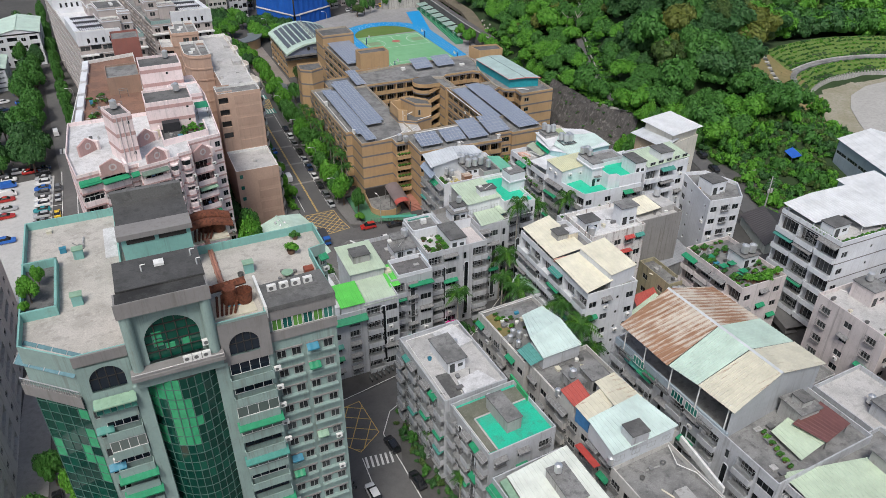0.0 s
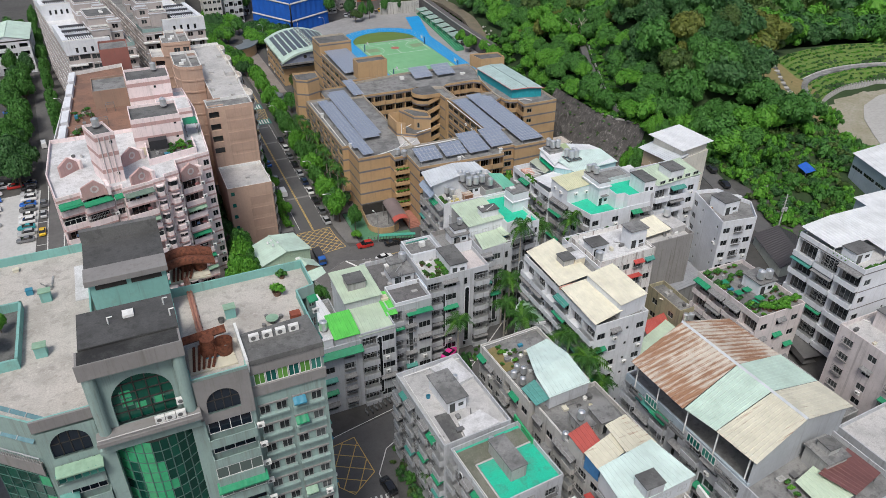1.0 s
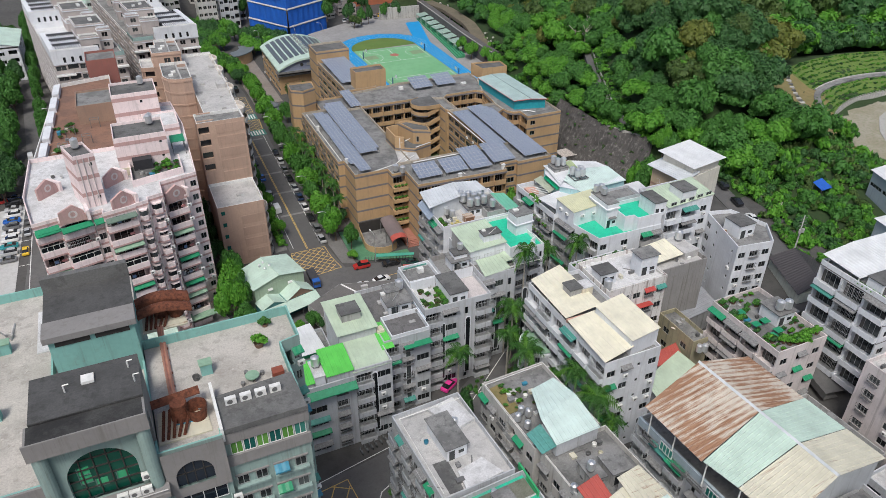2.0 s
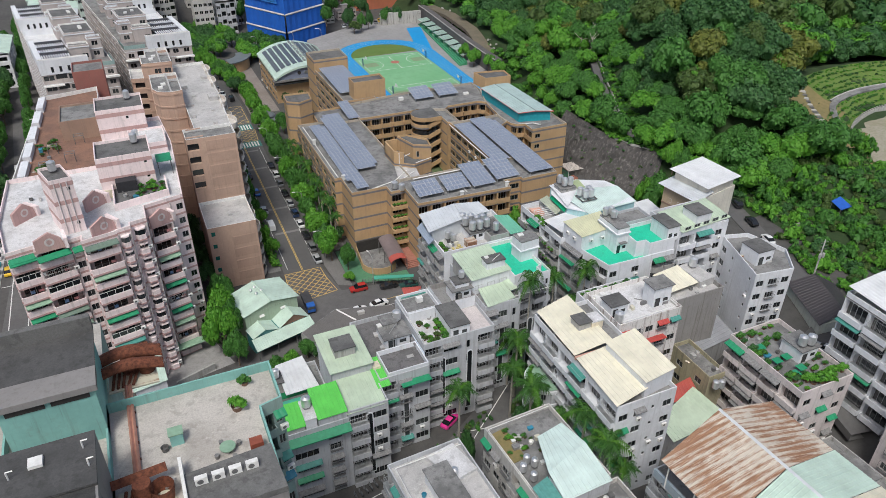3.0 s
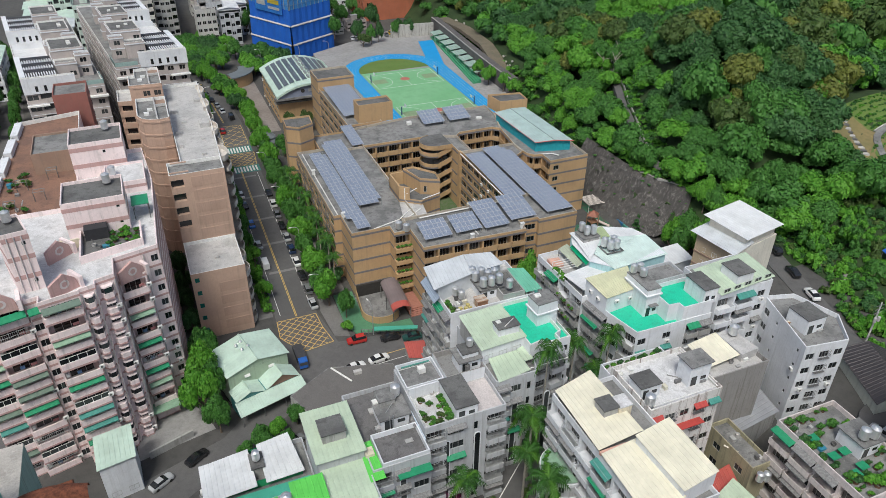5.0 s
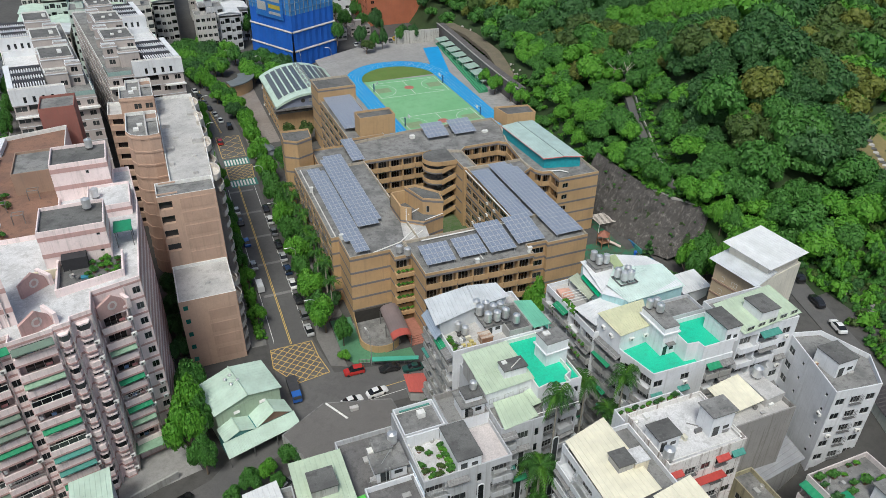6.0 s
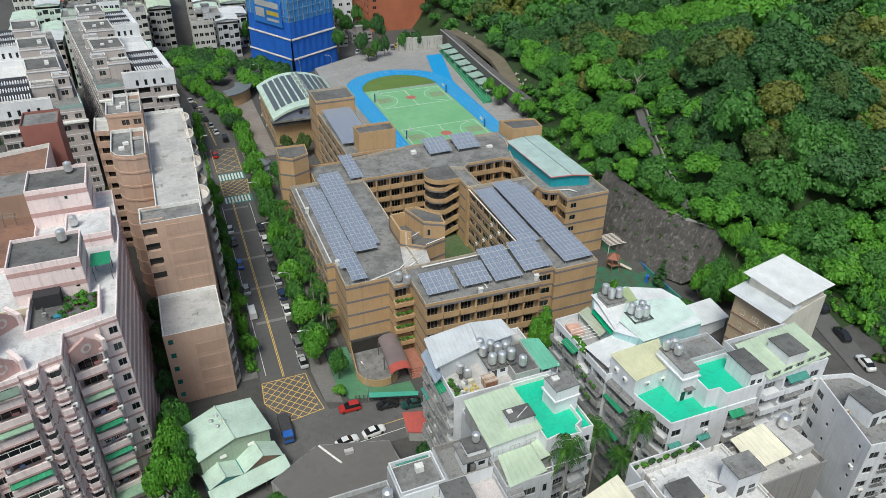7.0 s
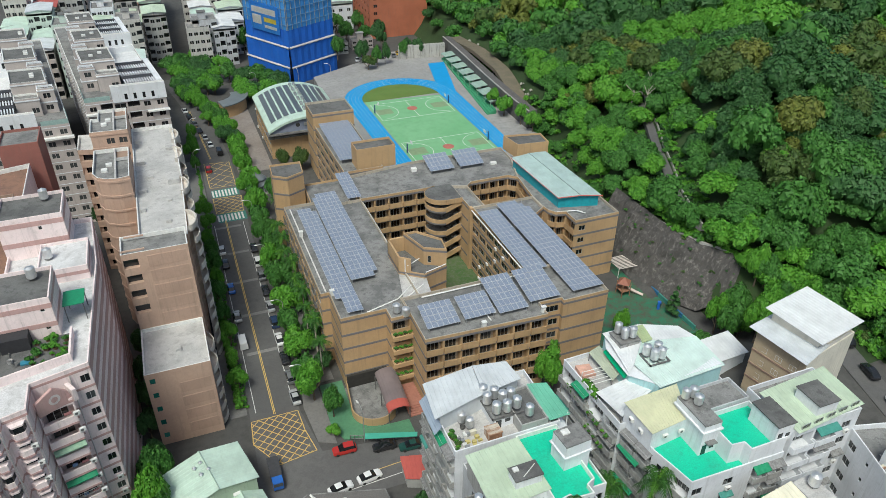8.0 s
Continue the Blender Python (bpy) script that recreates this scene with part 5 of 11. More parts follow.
frng = random.Random(11)
wood, far_wood, brush = [], [], []
y = 150.0
while y < 480:
    far_row = y > 318
    x, shift = foot_x(y) + 2.0, frng.uniform(0, 4)
    while x < 350:
        far_tree = far_row or x > 236
        px, py = x + frng.uniform(-2.3, 2.3) + shift, y + frng.uniform(-2.3, 2.3)
        d = px - foot_x(py)
        skip = in_terrace(px, py) or (px > 193 and py > 143 and math.hypot(px - TERRACE[0], py - TERRACE[1]) < 70) or near_path(px, py, 5.0 if 192 < py < 236 else 1.5) or (py < 216 and d < 8.5) or (py < 172 and px < 138) or (py < 160 and px < 154)
        if py > 276 and d < (8 if 286 < py < 366 else 3.0):
            skip = True
        if not skip:
            n1 = noise.noise((px * 0.022, py * 0.022, 3.0)) + frng.uniform(-0.2, 0.2)
            n2 = noise.noise((px * 0.035, py * 0.035, 9.0)) + frng.uniform(-0.25, 0.25)
            deep = smooth(16, 44, d + 8 * n1) if py < 300 else smooth(-12, 34, d)
            if frng.random() < deep:
                sp = 4 if n2 > 0.42 else 2 if n2 > 0.14 else 0 if n1 > 0.12 else 3 if n1 < -0.34 else 1
            else:
                sp = 3 if frng.random() < 0.4 else 4 if n2 > 0.36 else 0
            if far_tree and sp == 1 and frng.random() < 0.3:
                sp = frng.choice((0, 3))
            big = frng.random() < 0.14
            r = frng.uniform(3.5, 5.4) * (1.45 if big else 1.0) * (1.0 if d > 14 else 0.8) * (1.35 if far_tree else 1.0)
            (far_wood if far_tree else wood).append((px, py, ground_z(px, py) + (frng.uniform(-0.8, 2.4) + (1.5 if big else 0)) * (1 if d > 14 else 0.3), r, frng.uniform(0.95, 1.4), sp))
        x += 6.8 if far_tree else 4.2
    y += 6.8 if far_row else 4.2
SHAPES = [crown(100 + k, 11 + k % 6, 900, 0.098, 0.85 + 0.1 * (k % 3)) for k in range(8)]
scatter("far_forest", far_wood, [crown(150 + k, 8, 350, 0.12, 0.85) for k in range(5)], "distant green canopy on the upper hillside", "forest")
scatter("hill_forest", wood, SHAPES, "dense mixed green and olive forest covering the hillside", "forest")
for k in range(2300):
    px, py = frng.uniform(140, 214), frng.uniform(92, 166)
    d = px - 141 - (py - 118) * 0.28
    shed_zone = px > 167.5 + (py - 101) * 0.316 and py < 127 - (px - 179) * 0.3 or (px > 151 and py < 109 and px < 171)
    if d < 3.5 or in_terrace(px, py) or shed_zone or noise.noise((px * 0.09, py * 0.09, 5)) < -0.30:
        continue
    sp = frng.choice((0, 0, 3, 3, 1, 2))
    brush.append((px, py, ground_z(px, py) - 0.3, frng.uniform(0.6, 1.9) * (1.5 if frng.random() < 0.12 else 1), frng.uniform(0.7, 1.7), sp))
for ring in (53.2, 54.9, 56.6, 58.2, 62.6, 64.4, 66.2, 68.0, 69.8, 71.6):
    a = 62.0
    while a < (124 if ring < 60 else 111):
        px, py = TERRACE[0] + (ring + frng.uniform(-0.35, 0.35)) * math.cos(radians(a)), TERRACE[1] + (ring + frng.uniform(-0.35, 0.35)) * math.sin(radians(a))
        brush.append((px, py, ground_z(px, py) - 0.1, frng.uniform(0.45, 0.85), frng.uniform(0.8, 1.5), frng.choice((0, 0, 3, 1))))
        a += 68 / ring * frng.uniform(0.9, 1.6)
for k in range(520):
    py = frng.uniform(162, 372)
    d = frng.uniform(8.6, 13) if py < 216 else frng.uniform(0.5, 6)
    px = foot_x(py) + d
    if not near_path(px, py, 1.9):
        brush.append((px, py, ground_z(px, py), frng.uniform(0.8, 2.1), 0.9, frng.choice((0, 3, 3))))
for k in range(420):
    (ax, ay), (bx, by) = frng.choice(list(zip(PATH, PATH[1:])))
    f, sd = frng.random(), frng.choice((-1, 1))
    px, py = ax + (bx - ax) * f + sd * frng.uniform(1.9, 6.0), ay + (by - ay) * f + frng.uniform(-0.6, 0.6)
    if px > foot_x(py) + 8.6:
        brush.append((px, py, ground_z(px, py) - 0.1, frng.uniform(0.8, 1.8), 0.9, frng.choice((0, 3, 3, 1))))
for k in range(70):
    f, g = frng.random(), frng.random() ** 0.6
    q = along(BASE, f).lerp(along(CREST, f), g)
    brush.append((q.x, q.y, max(q.z, ground_z(q.x, q.y)) + 0.1, frng.uniform(0.25, 0.7), 0.7, frng.choice((0, 1, 2))))
scatter("undergrowth", brush, [crown(200 + k, 4, 90, 0.25, 0.75) for k in range(5)], "tangled green shrubs and weeds on rough gardens", "shrubs")

# bare grey limbs standing out of the canopy
limb = random.Random(41)
for k in range(16):
    x, y = limb.uniform(168, 215), limb.uniform(190, 262)
    if in_terrace(x, y):
        continue
    z = ground_z(x, y)
    dt = thing("dead_tree", "bare grey dead tree standing in the forest", "tree", (x, y, z), "dead trees")
    part("trunk", Shape().bar((x, y, z), (x + 0.3, y - 0.2, z + 7.5), 0.16), plain_mat("dead_wood", (0.34, 0.31, 0.27), 0.9), dt)
    for q in range(6):
        a, h = limb.uniform(0, 6.28), limb.uniform(4.5, 7.4)
        part("limb", Shape().bar((x + 0.2, y - 0.1, z + h), (x + 2.4 * math.cos(a), y + 2.4 * math.sin(a), z + h + limb.uniform(0.8, 2.4)), 0.07), plain_mat("dead_wood", (0.34, 0.31, 0.27), 0.9), dt)

# street trees: one of each shape, then copies
TREE = {}


def tree(x, y, z, r, h, leaf=0, variant=0):
    key = (leaf, variant)
    words = ("mid-green", "dark green", "olive green", "bright green")[leaf]
    if key not in TREE:
        t = thing("tree", words + " leafy street tree with a short trunk", "tree", (x, y, z), "street trees")
        rng = random.Random(300 + variant)
        s = Shape()
        s.drum(x, y, z, z + 0.30, 0.075, 0.05, 8, top=False)
        s.drum(x, y, z + 0.30, z + 0.62, 0.05, 0.032, 8)
        for k in range(5):
            a = 2 * math.pi * k / 5 + rng.random()
            s.bar((x, y, z + 0.36 + 0.04 * k), (x + 0.5 * math.cos(a), y + 0.5 * math.sin(a), z + 0.75 + 0.05 * k), 0.022)
        part("trunk", s, BARK, t)
        q = crown(400 + variant * 7 + leaf, 10, 1700, 0.10, 0.8) * np.array((1, 1, 1.05)) + np.array((0, 0, 0.30))
        me = leaf_mesh("crown", q, [LEAVES[leaf]])
        ob = new("crown", me)
        ob.parent = t
        TREE[key] = t
        t.scale = (r, r, h)
        return t
    c = copy_thing(TREE[key], pose(x, y, z, 0, 0, (x * 37 + y * 11) % 360))
    c.scale = (r, r, h)
    return c


trng = random.Random(21)
for k in range(15):
    yy = 184 + 8.2 * k + trng.uniform(-1.5, 1.5)
    tree(49.7 + 0.022 * (yy - 184) + trng.uniform(-0.7, 0.7), yy, 0, trng.uniform(2.5, 3.9), trng.uniform(4.6, 6.6), trng.choice((0, 3, 3)), k % 3)
for k in range(9):
    yy = 188 + 7.0 * k + trng.uniform(-1.5, 1.5)
    tree(54.0 + trng.uniform(-0.5, 0.5) + 0.01 * k, yy - 1.0, 0, trng.uniform(1.7, 2.3), trng.uniform(3.0, 4.6), trng.choice((1, 1, 0)), (k + 1) % 3)
for k in range(18):
    yy = 186 + 7.6 * k + trng.uniform(-2, 2)
    if 262 < yy < 290:
        continue
    tree(36.4 + 0.018 * (yy - 186) + trng.uniform(-0.5, 0.5), yy, 0, trng.uniform(1.6, 2.9), trng.uniform(3.2, 5.2), trng.choice((0, 3, 3)), k % 3)
for x, yy, r, h, lf in ((20.2, 159, 3.6, 9.2, 3), (18.6, 153, 3.8, 9.0, 3), (20.6, 165.5, 3.2, 8.6, 0), (20.8, 148.6, 2.8, 6.0, 0), (21.4, 156, 2.6, 7.4, 0), (51.5, 168.8, 1.5, 1.9, 3), (94.6, 164, 3.1, 8.4, 3), (100.5, 163.6, 2.6, 5.2, 3), (20.0, 172, 2.2, 5, 1), (19.6, 180, 2.2, 5, 1), (19.4, 188, 2.2, 5, 1), (19.6, 196, 2.2, 5, 1), (19.2, 205, 2.4, 5, 1), (12, 262, 3, 6, 1), (13, 270, 2.6, 6, 1), (52.6, 173.6, 2.2, 5.2, 0), (104, 158, 2.6, 5.6, 0), (110, 160, 2.4, 5.2, 3), (116, 162, 2.4, 5.0, 0), (122, 163, 2.8, 5.5, 3), (128, 161, 3.2, 6, 0),
                        (118, 174, 2.2, 5.0, 3), (51.5, 262, 2.6, 5.0, 0), (58, 264, 3.0, 5.2, 0), (70, 282, 3.2, 5.2, 2), (64, 284, 2.6, 5, 2), (61.5, 146.2, 2.0, 3.4, 1), (64.2, 148.6, 1.8, 3.2, 1),
                        (27.5, 142.2, 2.3, 3.4, 0), (31, 143.2, 2.0, 3.0, 3), (34.6, 145.4, 2.0, 3.2, 0), (24.4, 140.4, 1.8, 2.6, 0), (28, 137.5, 1.7, 2.6, 1), (32, 141, 1.5, 2.4, 0), (36, 144.5, 1.6, 2.6, 1), (144, 289, 3.6, 5, 3), (146, 280, 3.4, 5, 3), (147, 273, 3.0, 5, 3), (143.5, 297, 2.8, 5, 3), (40.5, 132.5, 1.0, 1.6, 0)):
    tree(x, yy, 5 if x > 140 else 0, r, h, lf, int(x) % 3)
for k in range(44):
    tree(trng.uniform(37, 60) if k < 30 else trng.uniform(61, 77), trng.uniform(358, 398) if k < 30 else trng.uniform(346, 366), 0, trng.uniform(3.4, 5.4), trng.uniform(3.6, 5.6), trng.choice((0, 0, 1, 3)), k % 3)
for k in range(19):
    yy = 303 + 3.2 * k
    tree(52.6 - 0.2 * (yy - 303) + trng.uniform(-1.5, 2.6), yy, 0, trng.uniform(2.2, 3.6), trng.uniform(3.4, 5.4), trng.choice((0, 3, 3, 1)), k % 3)
for k in range(11):
    tree(trng.uniform(94, 138), trng.uniform(352, 395), 4.6, trng.uniform(2.0, 3.6), trng.uniform(4, 7), trng.choice((0, 1, 1, 2)), k % 3)
for k in range(34):
    yy = 238 + 5.2 * k
    tree(-31.0 - 0.04 * (yy - 238) + trng.uniform(-3.5, 3.5), yy, 0, trng.uniform(3.0, 4.6), trng.uniform(6, 8), trng.choice((0, 0, 1)), k % 3)
    if k % 2:
        tree(-19.5 - 0.07 * (yy - 238), yy + 20, 0, trng.uniform(2.0, 3.0), trng.uniform(5, 7), 0, k % 3)
for k in range(16):
    tree(trng.uniform(-60, -33), trng.uniform(238, 268), 0, trng.uniform(3.6, 5.0), trng.uniform(6, 8.5), trng.choice((0, 1)), k % 3)
for x, yy in ((-23.5, 88), (-25, 80), (-22, 99), (-28, 95), (-24, 70), (-21.5, 92), (-26, 104), (-22, 108)):
    tree(x, yy, 0, 2.6, 5.5, 3 if x > -25 else 0, 1)
for x, yy, r in ((63.5, 104.5, 1.8), (66.8, 103, 2.0), (67.8, 106.5, 2.2), (66.2, 96.5, 2.2), (66.6, 91.6, 2.4), (67.4, 86.4, 2.6), (66.0, 101, 1.8), (69.6, 118, 1.6), (86, 125, 2.2), (84.5, 121, 1.8), (51.8, 103.5, 1.5), (49.5, 101.5, 1.2)):
    tree(x, yy, 0, r * 1.15, 7.0, 1 if x < 67 else 0, 2)


# hedges and lawn beside the main street
def hedge(x0, y0, x1, y1, w, h, leaf):
    """A clipped hedge along a line: leaf tufts over a dense core."""
    rng = np.random.default_rng(int(y0 * 7))
    L = math.hypot(x1 - x0, y1 - y0)
    n = int(L / 0.6)
    tufts = []
    for k in range(n):
        q = POT_TUFT[k % 3] * np.array((w * 0.62, w * 0.62, h * rng.uniform(0.85, 1.2)))
        tufts.append(q + np.array((x0 + (x1 - x0) * k / n + rng.uniform(-0.15, 0.15), y0 + (y1 - y0) * k / n, 0.12)))
    ob = new("hedge", leaf_mesh("hedge", np.concatenate(tufts), [LEAVES[leaf]]))
    return tagged(ob, "bright green clipped hedge along the footway", "hedge", "street hedges")


POT_TUFT = [crown(640 + k, 3, 60, 0.36, 0.9) for k in range(3)]
for ya, yb in ((181.5, 188), (188.6, 196.5), (197.5, 206), (207, 215), (217, 226), (228, 238), (240, 250)):
    hedge(35.9 + 0.018 * (ya - 186), ya, 35.9 + 0.018 * (yb - 186), yb, 1.5, 1.5, 3 if int(ya) % 2 else 0)

for k in range(15):
    px, py = 138.5 + 3.1 * (k % 5) + trng.uniform(-1, 1), 157.5 + 5.6 * (k // 5) + trng.uniform(-1.4, 1.4)
    tree(px, py, ground_z(px, py) - 0.2, trng.uniform(2.4, 3.6), trng.uniform(4.4, 7.2), trng.choice((0, 3, 3, 0)), k % 3)
tree(50.1, 179.4, 0, 3.4, 6.2, 3, 1)

# palms
PALM = []
PALM_LEAF = leaf_mat("palm_leaf", (0.024, 0.085, 0.014), (0.034, 0.11, 0.018), (0.062, 0.165, 0.03))
PALM_NEW = leaf_mat("young_palm_leaf", (0.045, 0.135, 0.014), (0.06, 0.165, 0.018), (0.10, 0.23, 0.03))


def palm(x, y, h, z=0.0):
    if not PALM:
        t = thing("palm_tree", "royal palm with a smooth grey trunk and arching fronds", "palm tree", (0, 0, 0), "palm trees")
        s = Shape()
        for k in range(6):
            s.drum(0, 0, k * 2.0, (k + 1) * 2.0, 0.26 - 0.018 * k, 0.26 - 0.018 * (k + 1), 9, top=False)
        part("trunk", s, plain_mat("palm_trunk", (0.32, 0.30, 0.26), 0.8), t)
        part("crownshaft", Shape().drum(0, 0, 12, 13.3, 0.19, 0.10, 9), plain_mat("palm_shaft", (0.10, 0.20, 0.06), 0.5), t)
        rng = random.Random(77)
        for f in range(16):
            a = f * 2.399 + rng.uniform(-0.2, 0.2)
            up = (1.25, 0.95, 0.7, 0.4, 0.15)[f % 5] + rng.uniform(-0.1, 0.1)
            L = rng.uniform(3.3, 4.2)
            s, prev = Shape(), None
            n_ = 12
            for i in range(n_ + 1):
                k = i / n_
                rr, zz = L * k * (1 - 0.2 * up * k), 13.0 + L * (up * k - (0.5 + 0.5 * up) * k * k)
                p = Vector((rr * math.cos(a), rr * math.sin(a), zz))
                side = Vector((-math.sin(a), math.cos(a), 0))
                if prev is not None:
                    s.face([prev - side * 0.05, prev + side * 0.05, p + side * 0.04, p - side * 0.04])
                    step = p - prev
                    for sg in (-1, 1):
                        w = 0.95 * math.sin(math.pi * min(1, 0.2 + 0.76 * k)) * rng.uniform(0.85, 1.1)
                        drop = w * rng.uniform(0.45, 0.8)
                        tip = prev + side * sg * w + step * 1.5 - Vector((0, 0, drop))
                        mid_ = prev + side * sg * w * 0.55 + step * 0.75 - Vector((0, 0, drop * 0.32))
                        s.face([prev, prev + step * 0.9, mid_ + step * 0.5, tip, mid_])
                prev = p
            part("frond", s, PALM_LEAF if f % 4 else PALM_NEW, t)
        PALM.append(t)
        t.matrix_basis = pose(x, y, z) @ Matrix.Diagonal((0.85, 0.85, h / 15.0, 1))
        return
    c = copy_thing(PALM[0], pose(x, y, z, 0, 0, (x * 53 + y * 29) % 360))
    w = h / 15.0 if h < 20 else 0.85
    c.scale = (w, w, h / 15.0)


for x, yy, h in ((74.0, 122.0, 27.5), (83.0, 127.4, 22), (88.3, 124.4, 24.5), (69.2, 117.4, 17.5), (65.6, 105.6, 16.5), (65.8, 112.8, 14.5), (69.6, 121.0, 14), (68.6, 100.6, 12), (72.0, 86.6, 12.5), (69.5, 94.8, 19), (69.3, 88.4, 18.5), (54.4, 111.6, 14.5), (88.4, 127.0, 13),
                 (53.4, 186, 10.5), (53.8, 192, 12), (53.2, 198, 11), (53.8, 203.5, 12), (53.2, 209, 11.5), (53.8, 214.5, 12.5), (53.2, 220, 12), (53.8, 226, 12.5), (53.4, 233, 12), (56.6, 250, 10), (36.0, 84, 7), (36.2, 72, 8)):
    palm(x, yy, h)

# ---- playing field ----
FZ = 5.0
solo("field_terrace", Shape().prism([(90, 258), (135, 258), (149, 270), (153.6, 300), (157, 378), (128, 372), (90, 352), (87.5, 300)], -0.5, FZ), PAVE, "paved terrace that carries the playing field", "terrace", kind="structure")
COURT = ground_mat("green_court_paint", (0.17, 0.42, 0.20), (0.21, 0.46, 0.24), (0.15, 0.36, 0.18), 0.7, 0.05)
TRACKM = ground_mat("blue_track_rubber", (0.004, 0.27, 0.62), (0.006, 0.31, 0.66), (0.01, 0.25, 0.55), 0.7, 0.05)
REDPAINT = plain_mat("red_court_paint", (0.42, 0.14, 0.11), 0.7)
s = Shape()
nA = 28
ring_o = [(95.0, 262.0)] + [(116 - 21.5 * math.cos(math.pi * i / nA), 318.5 + 21.0 * math.sin(math.pi * i / nA)) for i in range(nA + 1)] + [(136.5, 262.0)]
ring_i = [(101.2, 262.0)] + [(115.8 - 14.8 * math.cos(math.pi * i / nA), 318.5 + 14.4 * math.sin(math.pi * i / nA)) for i in range(nA + 1)] + [(130.8, 262.0)]
for i in range(len(ring_o) - 1):
    s.face([(*ring_o[i], FZ + 0.03), (*ring_o[i + 1], FZ + 0.03), (*ring_i[i + 1], FZ + 0.03), (*ring_i[i], FZ + 0.03)])
s.face([(130.9, 318, FZ + 0.035), (137.5, 318, FZ + 0.035), (146, 352, FZ + 0.035), (138.8, 352, FZ + 0.035)])
solo("running_track", s, TRACKM, "bright blue rubber running track with white lane lines", "running track", kind="structure")
for k in range(1, 5):
    f = k / 5
    s = Shape()
    mid = [(a[0] + (b[0] - a[0]) * f, a[1] + (b[1] - a[1]) * f) for a, b in zip(ring_o, ring_i)]
    for p, q in zip(mid, mid[1:]):
        d = Vector((q[0] - p[0], q[1] - p[1])).normalized() * 0.035
        s.face([(p[0] + d.y, p[1] - d.x, FZ + 0.045), (q[0] + d.y, q[1] - d.x, FZ + 0.045), (q[0] - d.y, q[1] + d.x, FZ + 0.045), (p[0] - d.y, p[1] + d.x, FZ + 0.045)])
    solo("lane_line", s, LINE_W, "white painted lane line of the track", "lane line", kind="structure")
s = Shape()
s.face([(x, y, FZ + 0.02) for x, y in reversed(ring_i[1:-1])])
solo("lawn", s, GRASS, "half-round lawn inside the track's bend", "lawn", kind="structure")
s = Shape()
s.face([(101.4, 262, FZ + 0.03), (130.6, 262, FZ + 0.03), (130.4, 316.5, FZ + 0.03), (101.3, 318.5, FZ + 0.03)])
solo("ball_court", s, COURT, "green painted ball courts", "ball court", kind="structure")
s = Shape()


def line(sh, x0, y0, x1, y1, z, w=0.1):
    d = Vector((x1 - x0, y1 - y0)).normalized() * w
    sh.face([(x0 + d.y, y0 - d.x, z), (x1 + d.y, y1 - d.x, z), (x1 - d.y, y1 + d.x, z), (x0 - d.y, y0 + d.x, z)])


zl = FZ + 0.04
for y0, y1 in ((264.5, 279.5), (299.5, 315)):
    line(s, 102.5, y0, 129.5, y0, zl), line(s, 102.5, y1, 129.5, y1, zl), line(s, 102.5, y0, 102.5, y1, zl), line(s, 129.5, y0, 129.5, y1, zl)
    line(s, 116, y0, 116, y1, zl)
    ym = (y0 + y1) / 2
    for cx, sg in ((103.8, 1), (128.2, -1)):
        pts = [(cx + sg * 6.6 * math.cos(a), ym + 6.6 * math.sin(a)) for a in [math.pi * (k / 14 - 0.5) for k in range(15)]]
        for p, q in zip(pts, pts[1:]):
            line(s, *p, *q, zl, 0.08)
solo("court_lines", s, LINE_W, "white painted court lines", "court lines", kind="structure")
for y0 in (272, 307.2):
    s = Shape()
    s.face([(116 + 1.9 * math.cos(2 * math.pi * k / 20), y0 + 1.9 * math.sin(2 * math.pi * k / 20), zl + 0.006) for k in range(20)])
    solo("centre_circle", s, REDPAINT, "faded red centre circle of a ball court", "court marking", kind="structure")
    for x0, x1 in ((102.6, 108.4), (123.6, 129.4)):
        s = Shape()
        s.face([(x0, y0 - 2.4, zl + 0.006), (x1, y0 - 2.4, zl + 0.006), (x1, y0 + 2.4, zl + 0.006), (x0, y0 + 2.4, zl + 0.006)])
        solo("key_area", s, plain_mat("worn_court_paint", (0.22, 0.30, 0.17), 0.8), "worn dark key area of a ball court", "court marking", kind="structure")
    for x0, sg in ((101.9, 1), (130.1, -1)):
        hp = thing("basketball_hoop", "blue basketball post with a white backboard", "basketball hoop", (x0, y0, FZ), "basketball hoops")
        part("post", Shape().bar((x0, y0, FZ), (x0, y0, FZ + 3.2), 0.16), plain_mat("navy_pad", (0.02, 0.06, 0.16), 0.6), hp)
        part("arm", Shape().bar((x0, y0, FZ + 3.15), (x0 + sg * 1.4, y0, FZ + 3.4), 0.07), ALU, hp)
        part("backboard", Shape().box(x0 + sg * 1.4 - 0.03, y0 - 0.9, FZ + 2.9, x0 + sg * 1.4 + 0.03, y0 + 0.9, FZ + 3.95), WHITE_PAINT, hp)
# spectator stand
for k in range(8):
    x0, y0 = 141.6 + 0.55 * k, 296 + 7.6 * k
    st = thing("spectator_canopy", "small green frame canopy over spectator steps", "canopy", (x0, y0, FZ), "canopies along the track")
    posts(st, [(x0 + 0.3, y0), (x0 + 4.6, y0), (x0 + 0.3, y0 + 5), (x0 + 4.6, y0 + 5)], FZ, FZ + 3.0, 0.07, AWN_PALE)
    sheet_roof(st, [(x0, y0 - 0.2, FZ + 3.0), (x0 + 5, y0 - 0.2, FZ + 3.5), (x0 + 5, y0 + 5.4, FZ + 3.5), (x0, y0 + 5.4, FZ + 3.0)], metal_roof_mat("grey_green_canopy", (0.30, 0.42, 0.36)), 1.2)
s = Shape()
